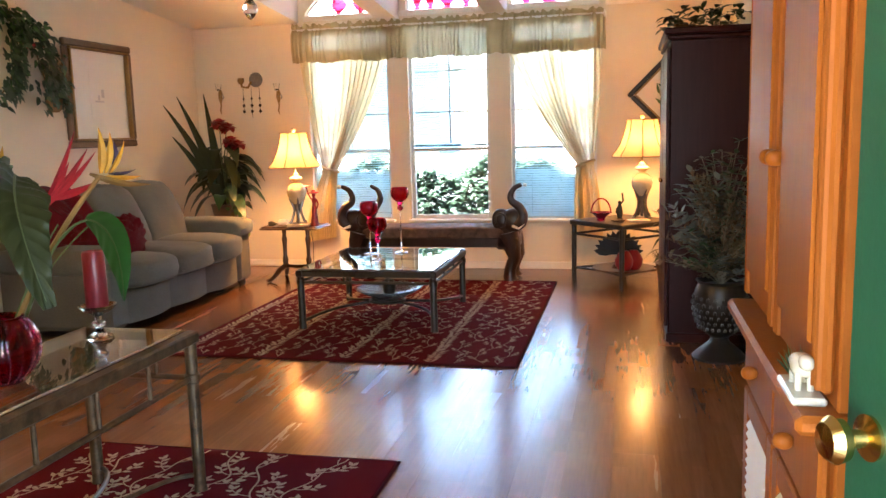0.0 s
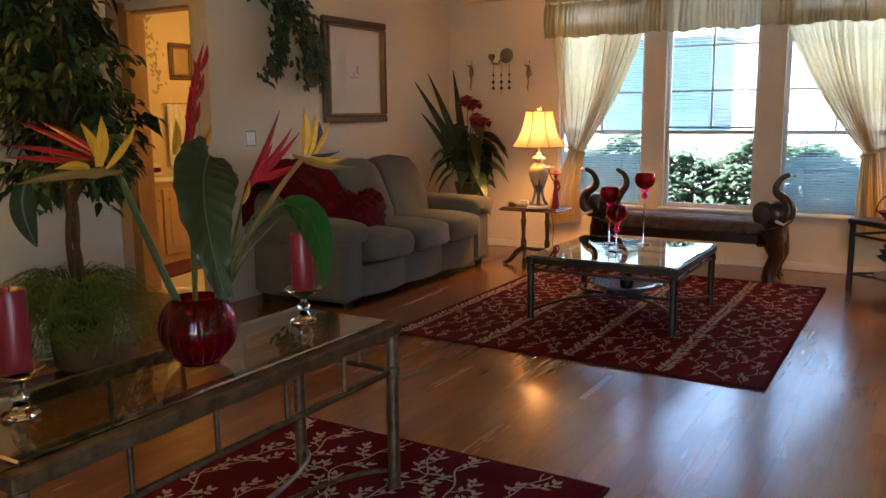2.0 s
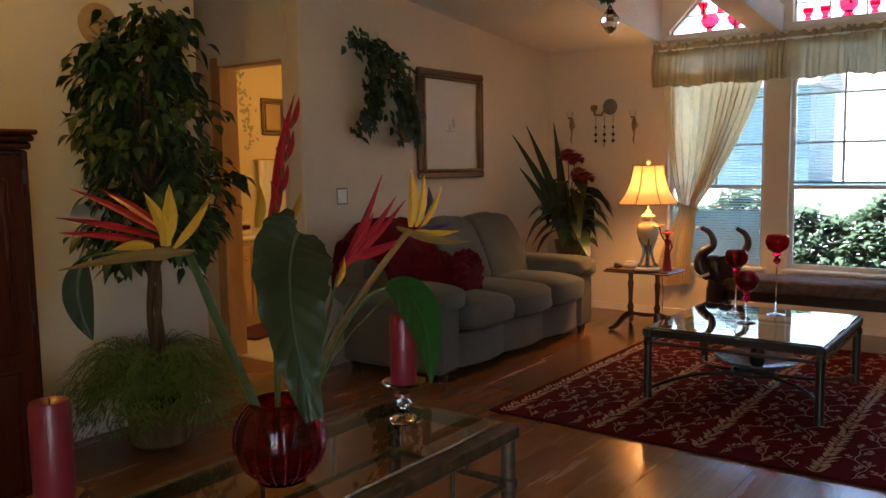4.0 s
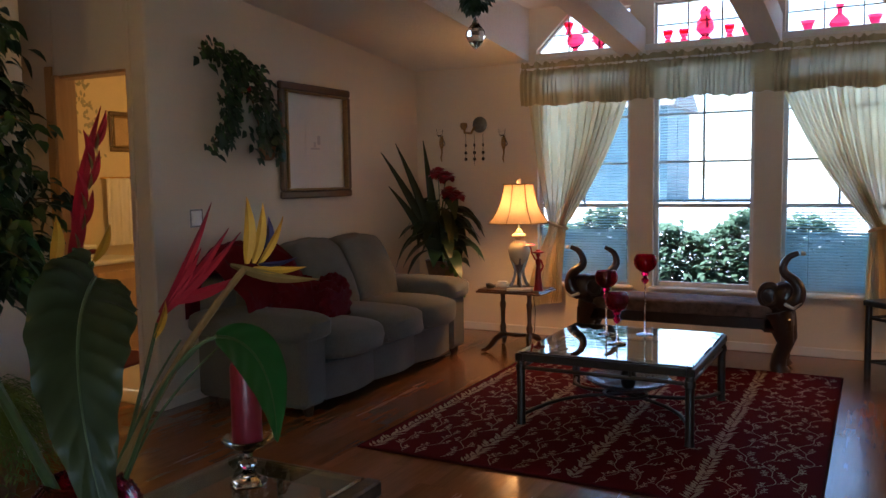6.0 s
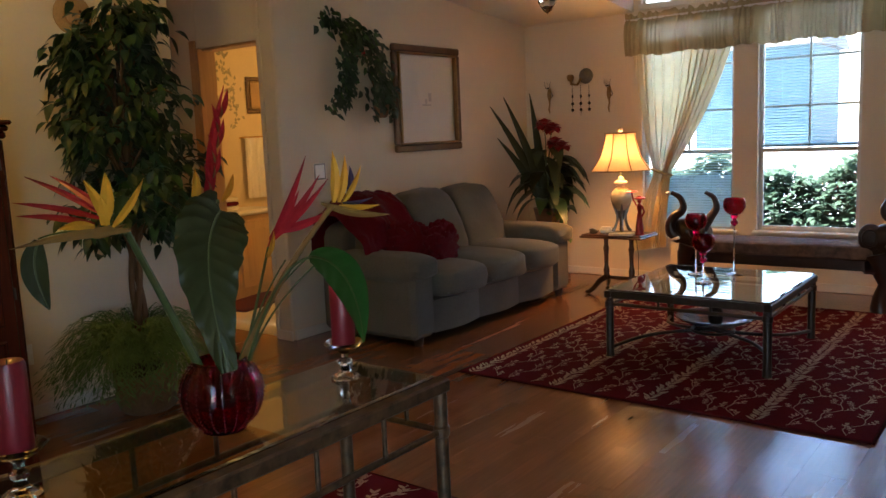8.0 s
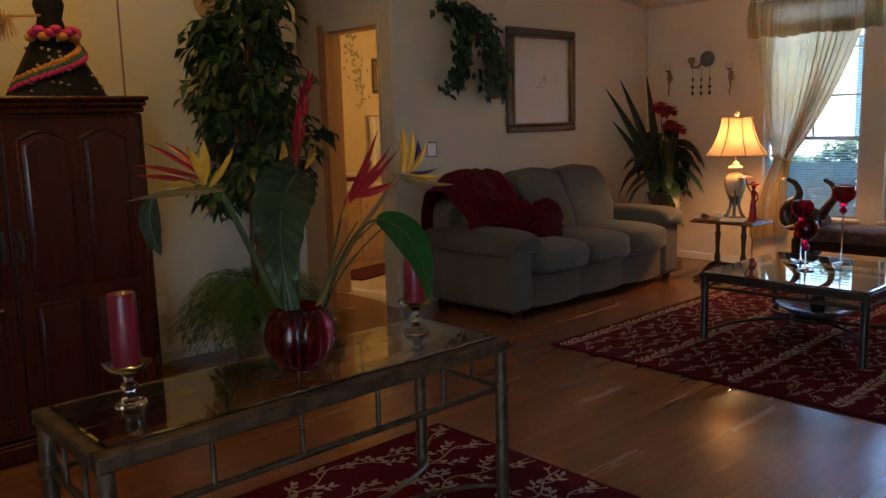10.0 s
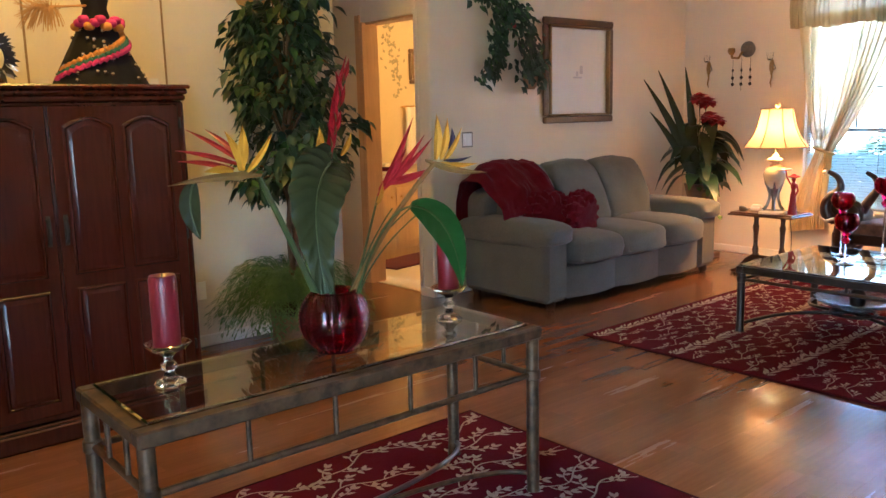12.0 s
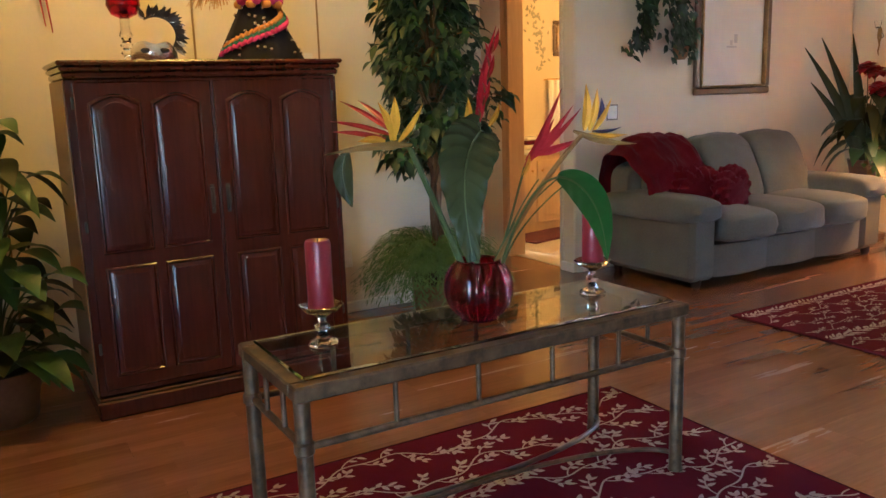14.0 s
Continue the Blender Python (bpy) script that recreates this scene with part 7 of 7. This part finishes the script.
# ---- entrance door, standing open ----
fd = thing("front_door", "green painted entrance door standing open with a brass knob", "door", (0.94, 0.53, 0.006), 108)
part("leaf", S().box(0, -0.022, 0, 0.9, 0.022, 2.04, 0.004), "green_paint", fd)
for z0, z1 in ((0.2, 0.85), (1.05, 1.9)):
    for a, b in ((0.1, 0.42), (0.48, 0.8)):
        for s in (-1, 1):
            part("panel", S().box(a, s * 0.0225 if s > 0 else -0.029, z0, b, 0.029 if s > 0 else -0.0225, z1, 0.005), "green_paint", fd)
for s in (-1, 1):
    part("knob", S().lathe([(0.032, 0), (0.033, 0.006), (0.014, 0.012), (0.013, 0.03), (0.03, 0.042), (0.034, 0.056), (0.025, 0.068), (0.0, 0.072)], 24).moved(pose(0.84, s * 0.0222, 0.93, -90 * s, 0, 0)), "brass", fd, "polished brass knob")
cl = thing("ceiling_lamp", "round ceiling lamp with a cream glass bowl", "lamp", (-2.9, 1.9, vault(1.9)))
part("rim", S().lathe([(0.17, -0.02), (0.18, -0.01), (0.18, 0.03)], 32), "brass", cl)
part("bowl", S().lathe([(0.0, -0.12), (0.08, -0.11), (0.14, -0.07), (0.168, -0.021)], 32, closed=False), "shade", cl)

# ---- bathroom seen through the doorway ----
van = thing("bathroom_vanity", "light oak bathroom vanity with a cream top", "vanity", (-5.95, 5.6, 0))
part("body", S().box(-0.24, -0.5, 0.0, 0.2, 0.5, 0.78, 0.004), "vanity", van)
part("countertop", S().box(-0.245, -0.52, 0.781, 0.24, 0.52, 0.82, 0.012), "laminate_top", van)
for k in range(2):
    d = part("door", S().box(0.201, -0.47 + k * 0.48, 0.1, 0.218, -0.01 + k * 0.48, 0.72, 0.005), "vanity", van)
    part("door_panel", S().box(0.2185, -0.4 + k * 0.48, 0.17, 0.226, -0.08 + k * 0.48, 0.65, 0.006), "vanity", d)
    part("knob", S().blob((0.232, -0.06 + k * 0.12, 0.62), (0.012, 0.012, 0.012), 0.9, None, 10, 8), "brass", d)
for k in range(3):
    solo("folded_towel", S().blob((0, 0, 0.02), (0.07, 0.09, 0.02), 0.4, 0.35, 20, 8), "towel" if k != 1 else "red_fleece", "small folded hand towel on the vanity", "towel", (-6.0, 5.7, 0.82 + 0.041 * k), 5 * k, group="folded towels")
solo("wall_mirror", S().box(0.001, -0.25, -0.4, 0.02, 0.25, 0.4, 0.006), "mat", "plain pale framed panel on the bathroom wall", "panel", (-6.2, 5.5, 1.7))
bp = framed("bathroom_picture", "small brown-framed picture on the bathroom wall", (-6.2, 6.32, 1.92), 0, 0.3, 0.36, 0.04, "gold_dark", "tan_disc", 0.02)
solo("hanging_towel", S().sheet(lambda u, v: (-6.2 + 0.05 + 0.012 * math.sin(u * 20) , 6.08 + 0.3 * u, 1.5 - 0.6 * v), 24, 8), "towel", "cream towel hanging on a rail", "towel")
solo("towel_rail", S().tube([(-6.19, 6.05, 1.5), (-6.155, 6.06, 1.505), (-6.155, 6.4, 1.505), (-6.19, 6.41, 1.5)], 0.008, 8), "brass", "brass towel rail on the bathroom wall", "towel rail")
solo("bath_mat", S().box(-0.2, -0.4, 0, 0.2, 0.4, 0.02, 0.009), "mat_red", "dark red bath mat on the vinyl floor", "mat", (-5.5, 5.55, 0.005), 12)
mo = thing("wallpaper_flowers", "faded flower sprays painted on the bathroom wall", "wall decoration", (-6.197, 5.95, 1.7), kind="structure")
for k in range(70):
    y, z = rnd.choice(((-0.05, 0.4), (0.03, 0.15), (0.1, 0.0), (-0.02, 0.6), (0.08, 0.3)))
    part("petal_print", S().leaf((0.0, y + rnd.gauss(0, 0.05), z + rnd.gauss(0, 0.06)), (0, rnd.gauss(0, 1), rnd.gauss(0, 1)), (1, 0, 0), 0.05, 0.03, 0, 2, 0.02), "motif", mo)

# ---- floor boards, last ----
floor = structure("floor", S().box(-5.8, 0.38, -0.15, EAST + 0.02, NORTH + 0.02, -0.012, 0.0), "underlay", "glossy reddish-brown laminate floor", "floor")
PW, PL = 0.19, 1.3
long_board = S().box(-PW / 2 + 0.0003, -PL / 2 + 0.0003, -0.011, PW / 2 - 0.0003, PL / 2 - 0.0003, 0.0, 0.0).mesh("board", M["floor"], False)
x = WEST + PW / 2
col = 0
while x < EAST + PW:
    y = SOUTH - PL + (col * 0.47) % PL
    while y < NORTH:
        lo, hi = max(y, SOUTH - 0.12), min(y + PL, NORTH)
        if hi - lo > 0.05:
            me = long_board
            if hi - lo < PL - 0.01:
                me = S().box(-PW / 2 + 0.0003, -(hi - lo) / 2 + 0.0003, -0.011, PW / 2 - 0.0003, (hi - lo) / 2 - 0.0003, 0.0, 0.0).mesh("board", M["floor"], False)
            b = new("board", me)
            b.location = (x, (lo + hi) / 2, 0)
            b.parent = floor
        y += PL
    x += PW
    col += 1
# the same boards run into the hall
for k in range(8):
    b = new("board", S().box(-PW / 2 + 0.0003, -0.46, -0.011, PW / 2 - 0.0003, 0.46, 0.0, 0.0).mesh("board", M["floor"], False))
    b.location = (WEST - PW / 2 - k * PW, 4.31, 0)
    b.parent = floor
